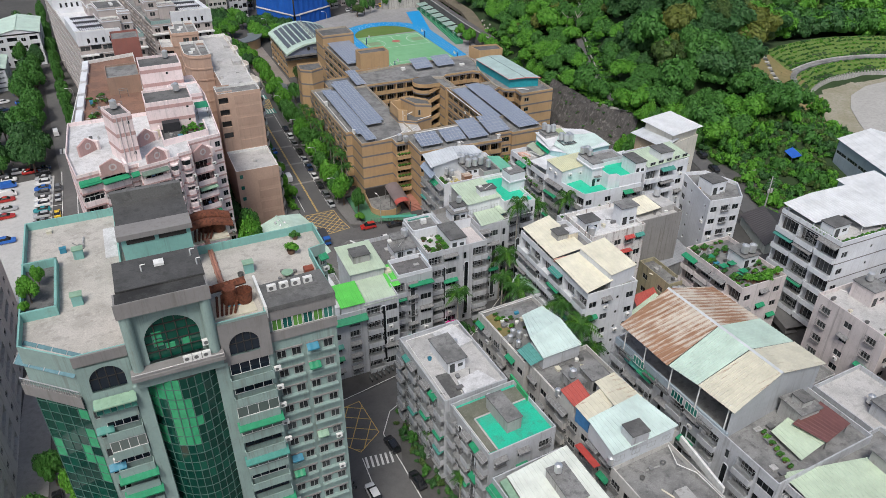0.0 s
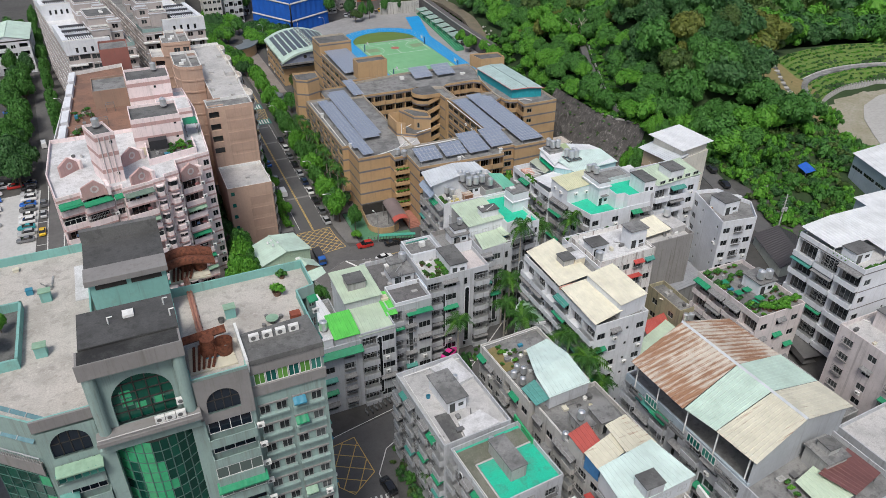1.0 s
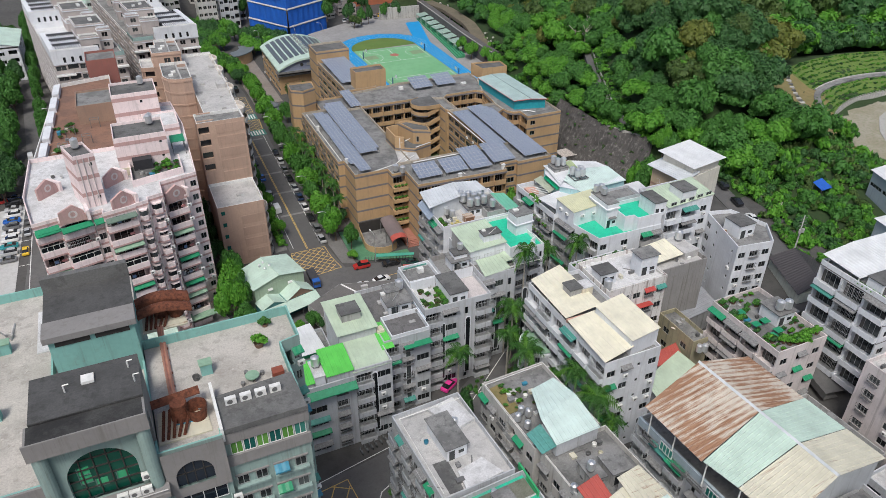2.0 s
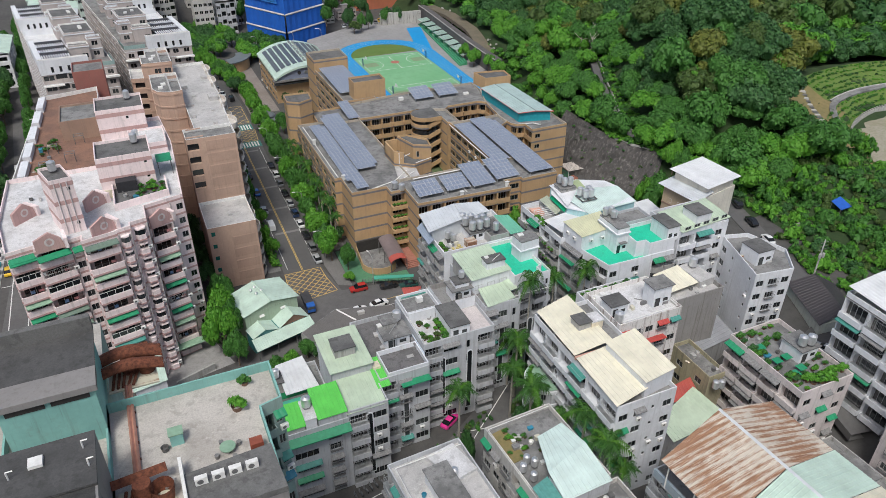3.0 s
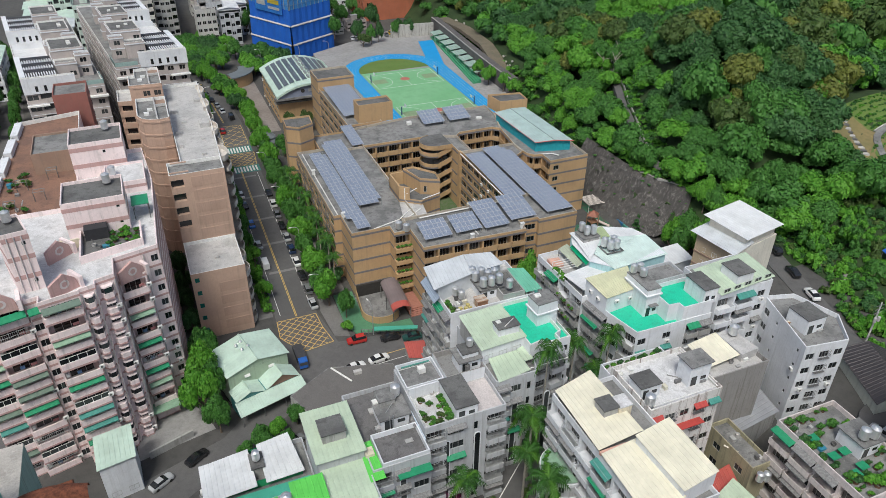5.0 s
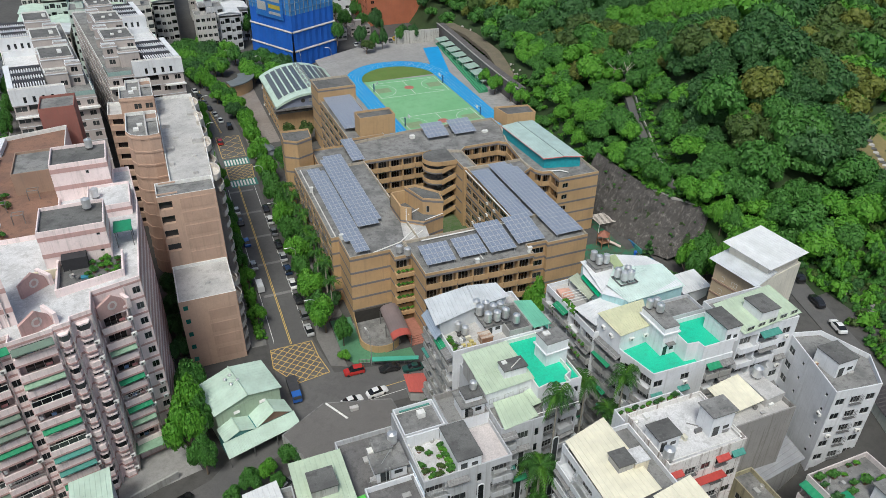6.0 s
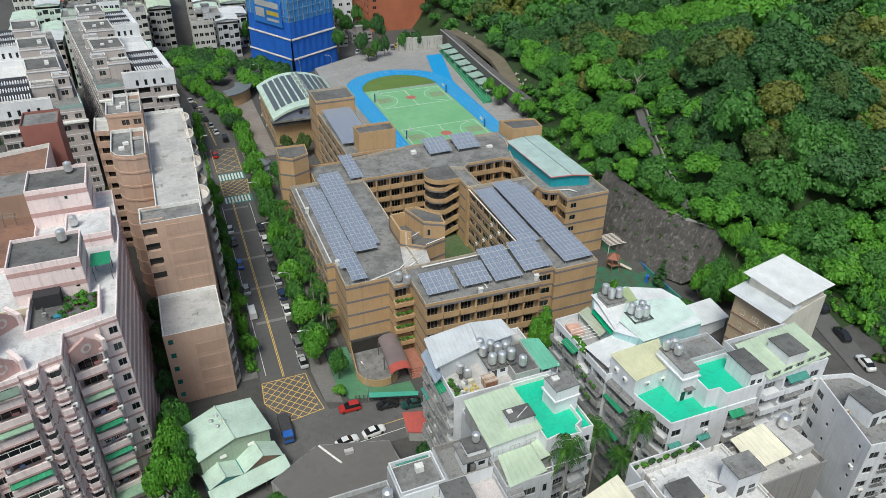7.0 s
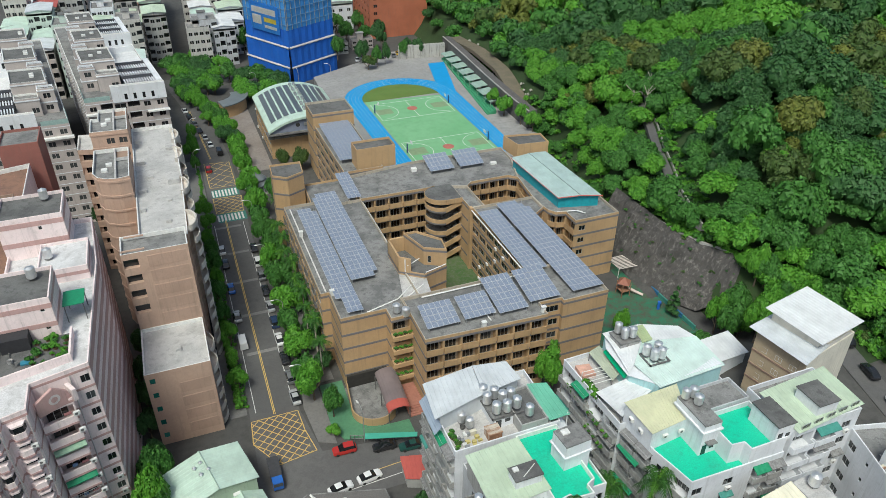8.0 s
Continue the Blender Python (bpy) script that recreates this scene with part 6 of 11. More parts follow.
for k in range(4):
    s.prism([(138.8 + k * 0.9, 292), (139.7 + k * 0.9, 292), (147.3 + k * 0.9, 356), (146.4 + k * 0.9, 356)], FZ, FZ + 0.35 * (k + 1))
solo("spectator_steps", s, plain_mat("green_step_paint", (0.05, 0.26, 0.13), 0.7), "green painted spectator steps along the track", "steps", kind="structure")


# ---- rooftops: sheets, stair heads, tanks ----
def gable(b, x0, y0, x1, y1, ze, zr, mat, turn=0.0, along="x", wall=None, rib=0.75):
    """Two ribbed slopes over a rectangle, with gable walls if wished."""
    r = rect(x0, y0, x1, y1, turn)
    if along == "y":
        r = r[1:] + r[:1]
    p = [Vector((*q, ze)) for q in r]
    ma, mb = (p[0] + p[3]) / 2, (p[1] + p[2]) / 2
    ma.z = mb.z = zr
    sheet_roof(b, [p[0], p[1], mb, ma], mat, rib)
    sheet_roof(b, [p[2], p[3], ma, mb], mat, rib)
    if rib < 1.4:
        part("ridge_cap", Shape().bar(ma + Vector((0, 0, 0.05)), mb + Vector((0, 0, 0.05)), 0.13), mat, b)
    if wall:
        i, s = inset(r, 0.3), Shape()
        for a, c in ((0, 3), (1, 2)):
            s.face([(*i[a], ze - 0.05), (*i[c], ze - 0.05), ((i[a][0] + i[c][0]) / 2, (i[a][1] + i[c][1]) / 2, zr - 0.1)])
        s.face([(*q, ze - 0.05) for q in i])
        part("gable_wall", s, wall, b)


def shed(b, poly, z0, zs, mat_wall, mat_roof, over=0.3, rib=0.75, along=0, glass=False):
    """A rooftop room of sheet or render under one sloping sheet. zs: the roof's height at each corner."""
    n = len(poly)
    s = Shape()
    for i in range(n):
        j = (i + 1) % n
        s.face([(*poly[i], z0), (*poly[j], z0), (*poly[j], zs[j] - 0.08), (*poly[i], zs[i] - 0.08)])
    part("shed_wall", s, mat_wall, b)
    o = inset(poly, -over)
    sheet_roof(b, [(*o[i], zs[i]) for i in range(4)], mat_roof, rib, along=along)
    if glass:
        (ax, ay), (bx, by) = poly[0], poly[1]
        L = math.hypot(bx - ax, by - ay)
        k = max(1, int(L / 2.4))
        for i in range(k):
            w = min(1.6, L / k * 0.7)
            a = L * (i + 0.5) / k - w / 2
            m = Matrix.Translation((ax + (bx - ax) * a / L, ay + (by - ay) * a / L - 0.03, z0 + 0.9)) @ Matrix.Rotation(math.atan2(by - ay, bx - ax), 4, "Z")
            put("window", window_mesh(w, 1.1, "slide", ALU, GLASS), b, m)


POT_GREEN = [crown(600 + k, 4, 90, 0.3, 0.8) for k in range(3)]


def potted(x, y, z, r=0.6, leaf=0):
    """A roof plant in its tub, one mesh."""
    def make():
        n = 10
        ring = [(math.cos(2 * math.pi * k / n), math.sin(2 * math.pi * k / n)) for k in range(n)]
        tub = []
        for a, b in zip(ring, ring[1:] + ring[:1]):
            lo_a, lo_b, hi_a, hi_b = (a[0] * 0.4, a[1] * 0.4, 0), (b[0] * 0.4, b[1] * 0.4, 0), (a[0] * 0.55, a[1] * 0.55, 0.6), (b[0] * 0.55, b[1] * 0.55, 0.6)
            tub += [[lo_a, lo_b, hi_b], [lo_a, hi_b, hi_a]]
        q = np.concatenate([np.array(tub), POT_GREEN[k3] + np.array((0, 0, 0.35))])
        return leaf_mesh("potted_plant", q, [plain_mat("brown_tub", (0.16, 0.09, 0.06), 0.8), LEAVES[leaf]], np.array([0] * (2 * n) + [1] * (len(q) - 2 * n)))
    k3 = int(x * 7 + y * 3) % 3
    ob = new("potted_plant", cached(("pot", k3, leaf), make))
    ob.matrix_basis = Matrix.Translation((x, y, z)) @ Matrix.Scale(r, 4)
    return tagged(ob, "leafy green plant in a brown tub on a roof", "potted plant", "rooftop plants")


# mint sheet house by the junction
f = lambda dx, dy, o=(24.0, 154.6), a=radians(14): (o[0] + dx * math.cos(a) - dy * math.sin(a), o[1] + dx * math.sin(a) + dy * math.cos(a))
gable(gate, 23.7, 154.2, 36.9, 163.6, 7.7, 9.3, M_MINT, 14, "y", W_SAGE)
for dx, dy in ((4.4, 6.0), (5.6, 6.6), (4.9, 4.2), (6.3, 4.6)):
    p = f(dx, dy)
    part("roof_vent", Shape().drum(*p, 8.4, 9.4, 0.2).drum(*p, 9.4, 9.7, 0.36, 0.1), STEEL, gate)
for dx in (3.2, 8.2):
    a_, b_ = f(dx, -0.06), f(dx + 1.1, -0.06)
    part("wall_vent", Shape().bar((*a_, 6.2), (*b_, 6.2), 0.26), WHITE_PAINT, gate)
for dx, w_, zr_, wall_ in ((-0.4, 6.0, 5.4, plain_mat("dull_teal_panel", (0.10, 0.28, 0.28), 0.6)), (5.8, 7.2, 6.3, plain_mat("brown_gable_panel", (0.25, 0.15, 0.11), 0.7))):
    c_ = f(dx, -3.9)
    gable(gate, *c_, c_[0] + w_, c_[1] + 3.9, 4.2, zr_, M_MINT, 14, "y", wall_, 0.5)
part("porch_wall", Shape().prism([f(-0.2, -3.6), f(12.8, -3.6), f(12.8, 0), f(-0.2, 0)], 0, 4.15), plain_mat("dark_teal_sheet_wall", (0.04, 0.20, 0.20), 0.6), gate)
sheet_roof(gate, [(*f(-0.9, -6.7), 2.9), (*f(13.2, -6.4), 3.0), (*f(13.2, -3.7), 4.1), (*f(-0.7, -3.7), 4.1)], M_MINT, 0.5)
posts(gate, [f(-0.5, -6.3), f(4, -6.2), f(8.5, -6.1), f(12.8, -6.0)], 0, 3.0, 0.06)

# white roofed low house
sheet_roof(wm, [(16.3, 122.6, 12.0), (24.4, 122.9, 12.2), (24.2, 130.4, 12.8), (16.4, 129.8, 12.5)], M_WHITE)
sheet_roof(wm, [(25.8, 123.0, 12.2), (31.9, 123.4, 12.0), (31.0, 131.8, 12.6), (25.6, 130.8, 12.8)], M_WHITE)
for p0, p1 in (((16.4, 123.9), (31.6, 124.1)), ((16.4, 129.7), (31, 131.6)), ((16.4, 123.9), (16.4, 129.7)), ((31.6, 124.1), (31, 131.6))):
    s = Shape()
    s.face([(*p0, 10.4), (*p1, 10.4), (*p1, 12.1), (*p0, 12.1)])
    part("shed_wall", s, plain_mat("dark_green_sheet", (0.02, 0.26, 0.11), 0.5), wm)
hut(wm, 24.2, 126, 26.0, 129, 10.5, 12.8, W_DIRTY, CONC_DARK, 0.2, False)
water_tank(25.1, 127.4, 12.85, 0.6, 1.6)

# bright green roofed house
shed(bg, rect(28.5, 109.6, 33.1, 115.8), 15.5, (17.9, 17.9, 18.9, 18.9), W_GREY, M_BRIGHT, 0.2, glass=True)
shed(bg, rect(19.8, 110.6, 26.3, 115.2), 15.5, (16.4, 16.4, 17.5, 17.5), W_GREY, M_BRIGHT, 0.2)
hut(bg, 26.5, 110.4, 28.3, 114.8, 15.5, 17.6, W_WHITE, ROOF_WHITE, 0.1, False)
water_tank(27.4, 113.2, 17.65, 0.75, 1.7)
part("awning", Shape().prism([(18.8, 108.0), (33.4, 108.0), (33.4, 109.3), (18.8, 109.3)], 14.6, 14.72, bottom=True), AWN_GREEN, bg)
s = Shape()
s.face([(18.8, 108.0, 14.62), (33.4, 108.0, 14.62), (33.4, 109.3, 15.5), (18.8, 109.3, 15.5)])
part("awning", s, AWN_GREEN, bg)
part("roof_deck", Shape().prism([(16.9, 117), (32.6, 117), (32.6, 123.4), (16.9, 123.4)], 10.5, 10.56), M_TEALDARK, wm)

# pale green roofed house
sheet_roof(lg, [(33.0, 109.3, 17.2), (40.0, 109.3, 17.2), (39.9, 117.6, 17.9), (33.2, 117.6, 17.9)], M_PALEGREEN)
posts(lg, [(33.4, 109.8), (36.6, 109.8), (39.6, 109.8)], 16.8, 17.3)
shed(lg, rect(33.0, 117.2, 40.1, 127.2), 16.8, (19.7, 19.7, 20.2, 20.2), W_GREY, M_PALEGREEN, 0.35, glass=True)
hut(lg, 34.6, 120.2, 38.2, 123.6, 19.8, 21.6, W_DIRTY, CONC_DARK, 0.15, False)

# bare concrete roof
BLOT = flat_roof_mat("blotched_screed", (0.17, 0.165, 0.165), (0.075, 0.073, 0.073), 0.7)
part("roof_screed", Shape().prism([(40.7, 120.4), (49.3, 120.4), (49.3, 130.7), (40.7, 130.7)], 17.2, 17.23), BLOT, g4)
hut(g4, 44.3, 121.8, 49.0, 126.6, 17.2, 19.6, W_WHITE, CONC, 0.3)
hut(g4, 45.0, 124.6, 47.6, 127.4, 19.6, 20.6, W_DIRTY, CONC, 0.1, False)
part("roof_box", Shape().box(44.2, 125.4, 19.6, 45.2, 126.4, 19.9), WHITE_PAINT, g4)
part("ladder_rail", Shape().bar((45.6, 121.3, 17.2), (45.6, 121.3, 20.4), 0.05).bar((46.2, 121.3, 17.2), (46.2, 121.3, 20.4), 0.05).bar((43.0, 121.0, 18.9), (49.0, 126.0, 20.6), 0.05), ALU, g4)
water_tank(48.2, 126.2, 19.65, 0.75, 1.7)
block(g4, rect(42.0, 114.1, 49.5, 120.3), 17.2, 17.8, 1, {}, W_WHITE, BLOT, 301, parapet=1.0)
part("pale_panel", Shape().box(49.5, 116.2, 17.2, 49.66, 122.6, 19.0), plain_mat("pale_blue_panel", (0.52, 0.60, 0.68), 0.5), g4)
sheet_roof(g4, [(39.6, 112.6, 17.6), (42.0, 112.6, 17.6), (41.9, 119.8, 18.2), (39.8, 119.8, 18.2)], M_BRIGHT)
part("roof_hatch", Shape().box(40.2, 116.8, 18.0, 41.6, 118.4, 18.5), W_YELLOW, g4)
part("awning", Shape().prism([(44, 112.4), (49.4, 112.4), (49.4, 113.9), (44, 113.9)], 16.2, 16.32, bottom=True), AWN_GREEN, g4)

# stair-headed house
part("planted_terrace", Shape().prism([(49.9, 117.2), (55.2, 117.2), (55.2, 124.4), (49.9, 124.4)], 19.4, 19.44), ROOF_WHITE, g5)
hut(g5, 55.2, 117.3, 58.9, 124.2, 19.4, 22.2, W_WHITE, CONC_DARK, 0.15)
part("roof_deck", Shape().prism([(59.2, 117.4), (63.6, 117.4), (63.6, 124.6), (59.2, 124.6)], 19.4, 19.46), flat_roof_mat("pinkish_white_deck", (0.60, 0.55, 0.54), (0.42, 0.39, 0.38), 0.4), g5)
block(g5, [(56.8, 124.9), (63.7, 124.9), (63.7, 131.4), (56.8, 131.4)], 19.4, 20.6, 1, {}, W_WHITE, CONC, 402, parapet=1.1, coping=W_RAW)
hut(g5, 59.6, 126.0, 63.4, 129.4, 20.6, 23.0, W_WHITE, CONC, 0.3)
hut(g5, 60.4, 126.6, 63.2, 129.2, 23.0, 24.0, W_WHITE, CONC_DARK, 0.12, False)
water_tank(62.2, 128.0, 24.05, 0.55, 1.3)
part("drum", Shape().drum(60.8, 125.6, 20.6, 22.4, 0.4, 0.4, 14, top=False).drum(60.8, 125.6, 22.2, 22.22, 0.38, 0.38, 14), CONC_DARK, g5)
block(g5, [(50.0, 125.6), (56.6, 125.6), (56.6, 131.4), (50.0, 131.4)], 19.4, 20.2, 1, {}, W_WHITE, CONC, 403, parapet=0.9)
part("roof_box", Shape().box(53.4, 128.8, 20.2, 54.6, 129.8, 21.2), WHITE_PAINT, g5)
part("wall_slab", Shape().box(50.0, 124.6, 19.4, 55.2, 124.85, 21.6), W_WHITE, g5)
part("plank", Shape().bar((51, 131.0, 20.6), (56, 131.0, 20.6), 0.12), AWN_TEAL, g5)
for k in range(16):
    potted(50.6 + 0.62 * (k % 7) + 0.1 * (k // 7), 118.0 + 1.1 * (k // 7) + (3.0 if k % 5 == 0 else 0), 19.45, 0.4 + 0.12 * (k % 4), (0, 3, 0, 2)[k % 4])
for k in range(5):
    potted(54.6, 118.6 + 1.1 * k, 19.45, 0.75, (0, 3)[k % 2])

# pale green and teal roofs
ROOF_SEAGREEN = metal_roof_mat("sea_green_sheet_roof", (0.17, 0.50, 0.35))
shed(lh, [(63.8, 126.4), (72.0, 126.9), (71.9, 130.3), (63.8, 130.0)], 20.6, (24.3, 24.3, 24.45, 24.45), W_WHITE, M_PALEGREEN, 0.35, glass=True)
shed(lh, [(63.8, 130.3), (71.9, 130.6), (71.7, 135.8), (63.8, 135.4)], 20.6, (24.5, 24.5, 24.7, 24.7), W_DIRTY, M_PALEGREEN, 0.3)
hut(lh, 67.7, 128.1, 71.6, 130.4, 24.2, 26.0, W_WHITE, CONC_DARK, 0.15, False)
part("roof_hatch", Shape().box(68.0, 129.5, 26.0, 68.8, 130.2, 26.25), WHITE_PAINT, lh)
part("loose_pipe", Shape().bar((68.9, 128.4, 26.08), (71.3, 129.9, 26.08), 0.05), WHITE_PAINT, lh)
shed(lh, [(64.6, 121.0), (70.2, 121.7), (70.2, 126.2), (65.2, 126.0)], 20.6, (21.6, 21.6, 21.9, 21.9), W_WHITE, M_PALEGREEN, 0.3)
sheet_roof(lh, [(70.5, 123.4, 21.85), (72.2, 123.6, 21.85), (72.1, 127.0, 22.0), (70.5, 126.6, 22.0)], M_PALEGREEN)
block(lh, [(71.9, 124.5), (74.2, 124.9), (74.6, 124.2), (77.5, 124.0), (77.5, 125.6), (78.8, 126.2), (78.8, 136.9), (72.0, 136.9)], 20.6, 23.3, 1, {}, W_WHITE, ROOF_TEAL, 302, parapet=0.8, coping=WHITE_PAINT)
block(lh, rect(78.81, 126.4, 81.2, 131.8), 0, 21.2, 6, {1: "bb", 0: "w"}, W_WHITE, ROOF_TEAL, 305, parapet=0.6, coping=WHITE_PAINT, bal_d=0.6)
hut(lh, 75.8, 129.3, 79.9, 132.7, 21.2, 27.9, W_WHITE, CONC, 0.02, turn=4)
part("cornice", Shape().prism(rect(75.55, 129.05, 80.15, 132.95, 4), 25.7, 25.95, bottom=True), W_WHITE, lh)
boxes(lh, "roof_hatch", ((76.4, 131.4, 27.9, 77.5, 132.3, 28.2),), WHITE_PAINT)

# white house with the tank row
sheet_roof(hw, [(61.3, 141.6, 26.9), (69.8, 143.6, 27.1), (70.5, 149.6, 27.5), (62.0, 148.8, 27.2)], M_GREYW)
sheet_roof(hw, [(69.86, 143.62, 27.1), (76.9, 145.1, 26.6), (76.3, 149.3, 26.9), (70.56, 149.6, 27.5)], M_GREYW)
part("shed_wall", Shape().prism([(62.4, 142.3), (69.6, 144.0), (76.4, 145.4), (76.0, 148.9), (62.7, 148.6)], 23.5, 26.7, top=False), M_GREYW, hw)
sheet_roof(hw, [(61.0, 141.0, 24.4), (62.3, 141.3, 25.3), (62.4, 148.4, 25.3), (61.2, 148.2, 24.4)], metal_roof_mat("grey_blue_lean_to", (0.30, 0.36, 0.45)), name="lean_to_roof")
hut(hw, 69.8, 139.7, 73.0, 144.2, 23.5, 25.4, W_WHITE, CONC, 0.1)
part("tank_frame", Shape().box(69.5, 139.6, 25.45, 74.6, 139.8, 25.65).box(69.5, 144.9, 25.45, 74.6, 145.1, 25.65).box(69.5, 139.6, 25.45, 69.7, 145.1, 25.65).box(72.9, 139.6, 25.45, 73.1, 145.1, 25.65).box(71.2, 139.6, 25.45, 71.4, 145.1, 25.65), IRON, hw)
for x, yy in ((70.2, 144.6), (70.1, 142.9), (71.6, 143.6), (72.4, 142.4), (73.8, 142.5), (70.6, 140.6), (72.2, 140.4), (73.9, 140.6)):
    water_tank(x, yy, 25.65, 0.66, 1.7)
water_tank(65.9, 142.6, 23.6, 0.6, 1.5), water_tank(66.6, 141.2, 23.6, 0.6, 1.5), water_tank(75.0, 138.6, 25.6, 0.62, 1.6)
block(hw, [(73.1, 137.2), (77.5, 137.2), (77.6, 144.6), (73.1, 144.4)], 23.5, 25.0, 1, {}, W_DIRTY, CONC_DARK, 303, parapet=0.5)
sheet_roof(hw, [(77.6, 136.9, 25.2), (81.3, 137.3, 24.8), (81.0, 144.3, 25.1), (77.7, 144.8, 25.5)], ROOF_SEAGREEN)
part("terrace", Shape().box(77.7, 137.3, 21.2, 81.0, 144.2, 21.5), W_WHITE, hw)
part("terrace_wall", Shape().box(79.6, 137.2, 0, 81.1, 144.3, 22.4), W_WHITE, hw)
posts(hw, [(78, 137.4), (79.6, 137.5), (81.0, 137.6), (80.9, 144)], 21.5, 25, 0.08, WHITE_PAINT)
part("rusty_box", Shape().box(68.2, 137.6, 23.5, 70.2, 139.4, 24.9).box(68.1, 137.5, 24.9, 70.3, 139.5, 25.0), M_RUST, hw)
crng = random.Random(91)
for k in range(13):
    potted(63.2 + crng.uniform(0, 0.6) + (3.4 if k > 9 else 0), 137.9 + 0.38 * k, 23.5, crng.uniform(0.35, 0.65), (0, 3, 2)[k % 3])
CRATE = [plain_mat("white_crate", (0.62, 0.62, 0.60), 0.6), plain_mat("straw_crate", (0.50, 0.42, 0.16), 0.7), plain_mat("grey_crate", (0.22, 0.23, 0.24), 0.6)]
for k in range(16):
    x, y, w = 63.6 + crng.uniform(0, 3.6), 137.6 + crng.uniform(0, 2.4), crng.uniform(0.3, 0.7)
    solo("crate", Shape().box(x, y, 23.5, x + w, y + crng.uniform(0.3, 0.6), 23.5 + crng.uniform(0.25, 0.6)), CRATE[k % 3], "small worn crate lying on a roof terrace", "crate", group="crates on the terrace")

# aqua and white roofs
sheet_roof(i2, [(93.1, 139.9, 26.6), (95.0, 141.5, 26.75), (99.2, 145.7, 26.9), (94.2, 147.0, 26.8)], M_WHITE, 0.5)
sheet_roof(i2, [(94.2, 147.02, 26.8), (99.2, 145.72, 26.9), (101.4, 149.7, 26.9), (94.4, 149.9, 26.8)], M_WHITE, 0.5)
sheet_roof(i2, [(99.24, 145.7, 26.9), (108.9, 144.05, 26.4), (107.8, 147.4, 26.4), (101.44, 149.7, 26.9)], M_WHITE, 0.5)
sheet_roof(i2, [(96.1, 136.0, 26.2), (109.0, 136.7, 26.1), (109.0, 144.0, 26.4), (95.0, 141.45, 26.7)], M_AQUA, 0.5)
sheet_roof(i2, [(95.05, 141.5, 26.72), (101.0, 142.58, 26.62), (104.0, 144.85, 26.66), (99.2, 145.66, 26.88)], M_AQUA, 0.5)
sheet_roof(i2, [(101.05, 142.6, 26.62), (109.0, 144.02, 26.42), (106.6, 144.4, 26.52), (104.05, 144.83, 26.66)], M_AQUA, 0.5)
part("shed_wall", Shape().prism([(96.3, 136.4), (108.7, 137.0), (108.7, 143.8), (107.5, 147.1), (101.2, 149.4), (94.7, 149.6), (93.5, 140.4)], 22.2, 26.1, top=False), wall_mat("pale_aqua_render", (0.42, 0.66, 0.68), 0.3), i2)
part("roof_slab", Shape().prism([(96.3, 136.6), (108.6, 137.1), (108.6, 143.8), (107.4, 147.0), (101.2, 149.3), (94.8, 149.5), (93.3, 147.0), (93.0, 140.2)], 26.12, 26.2, bottom=True), W_WHITE, i2)
sheet_roof(i2, [(99.0, 145.1, 27.1), (101.1, 145.3, 27.1), (101.8, 149.2, 27.1), (99.9, 149.1, 27.1)], metal_roof_mat("olive_sheet_patch", (0.42, 0.50, 0.28)), 0.4)
hut(i2, 95.0, 145.4, 98.6, 148.6, 26.6, 27.7, W_DIRTY, CONC, 0.15, False)
for x, yy in ((96.0, 148.0), (96.2, 146.4), (97.6, 146.2)):
    water_tank(x, yy, 27.75, 0.62, 1.7)
part("tank_frame", Shape().box(97.0, 140.0, 26.75, 97.2, 143.2, 26.95).box(100.6, 140.0, 26.75, 100.8, 143.2, 26.95).box(97.0, 140.0, 26.75, 100.8, 140.2, 26.95).box(97.0, 143.0, 26.75, 100.8, 143.2, 26.95).box(98.7, 140.0, 26.75, 98.9, 143.2, 26.95), IRON, i2)
for x, yy in ((97.8, 142.4), (99.8, 142.3), (99.6, 140.9), (98.3, 141.0)):
    water_tank(x, yy, 26.95, 0.66, 1.7)
sheet_roof(i2, [(91.8, 142.0, 23.9), (94.0, 142.9, 24.3), (94.1, 149.8, 24.3), (91.8, 149.3, 23.9)], metal_roof_mat("clear_corrugated_sheet", (0.42, 0.46, 0.36)), 0.4)
posts(i2, [(91.9, 142.2), (91.9, 149.1)], 22.2, 23.9, 0.06)
sheet_roof(i2, [(93.0, 140.9, 24.9), (93.7, 140.7, 25.8), (94.2, 147.4, 25.8), (93.4, 147.6, 24.9)], plain_mat("bright_green_awning_sheet", (0.0, 0.36, 0.16), 0.5), name="awning")
sheet_roof(i2, [(87.7, 140.4, 24.2), (88.6, 134.5, 24.2), (95.7, 137.2, 24.7), (94.9, 141.1, 24.7)], M_WHITE, 0.6)
posts(i2, [(88.0, 140.2), (88.8, 134.9)], 22.2, 24.2, 0.07)
part("pink_cover", Shape().prism([(88.5, 145.4), (90.9, 145.2), (91.1, 147.8), (88.7, 148.2)], 22.2, 22.9), plain_mat("salmon_cover", (0.62, 0.36, 0.28), 0.7), i2)
for k in range(5):
    y = 142.3 + 0.75 * k
    part("terrace_pergola", Shape().bar((88.2, y, 24.0), (91.8, y, 24.0), 0.05), WHITE_PAINT, i2)
posts(i2, [(88.2, 142.3), (88.2, 145.3)], 22.2, 24.0, 0.05, WHITE_PAINT)
for k in range(9):
    potted(88.1 + crng.uniform(0, 0.5), 140.6 + 0.5 * k, 22.25, crng.uniform(0.5, 0.85), (0, 3)[k % 2])
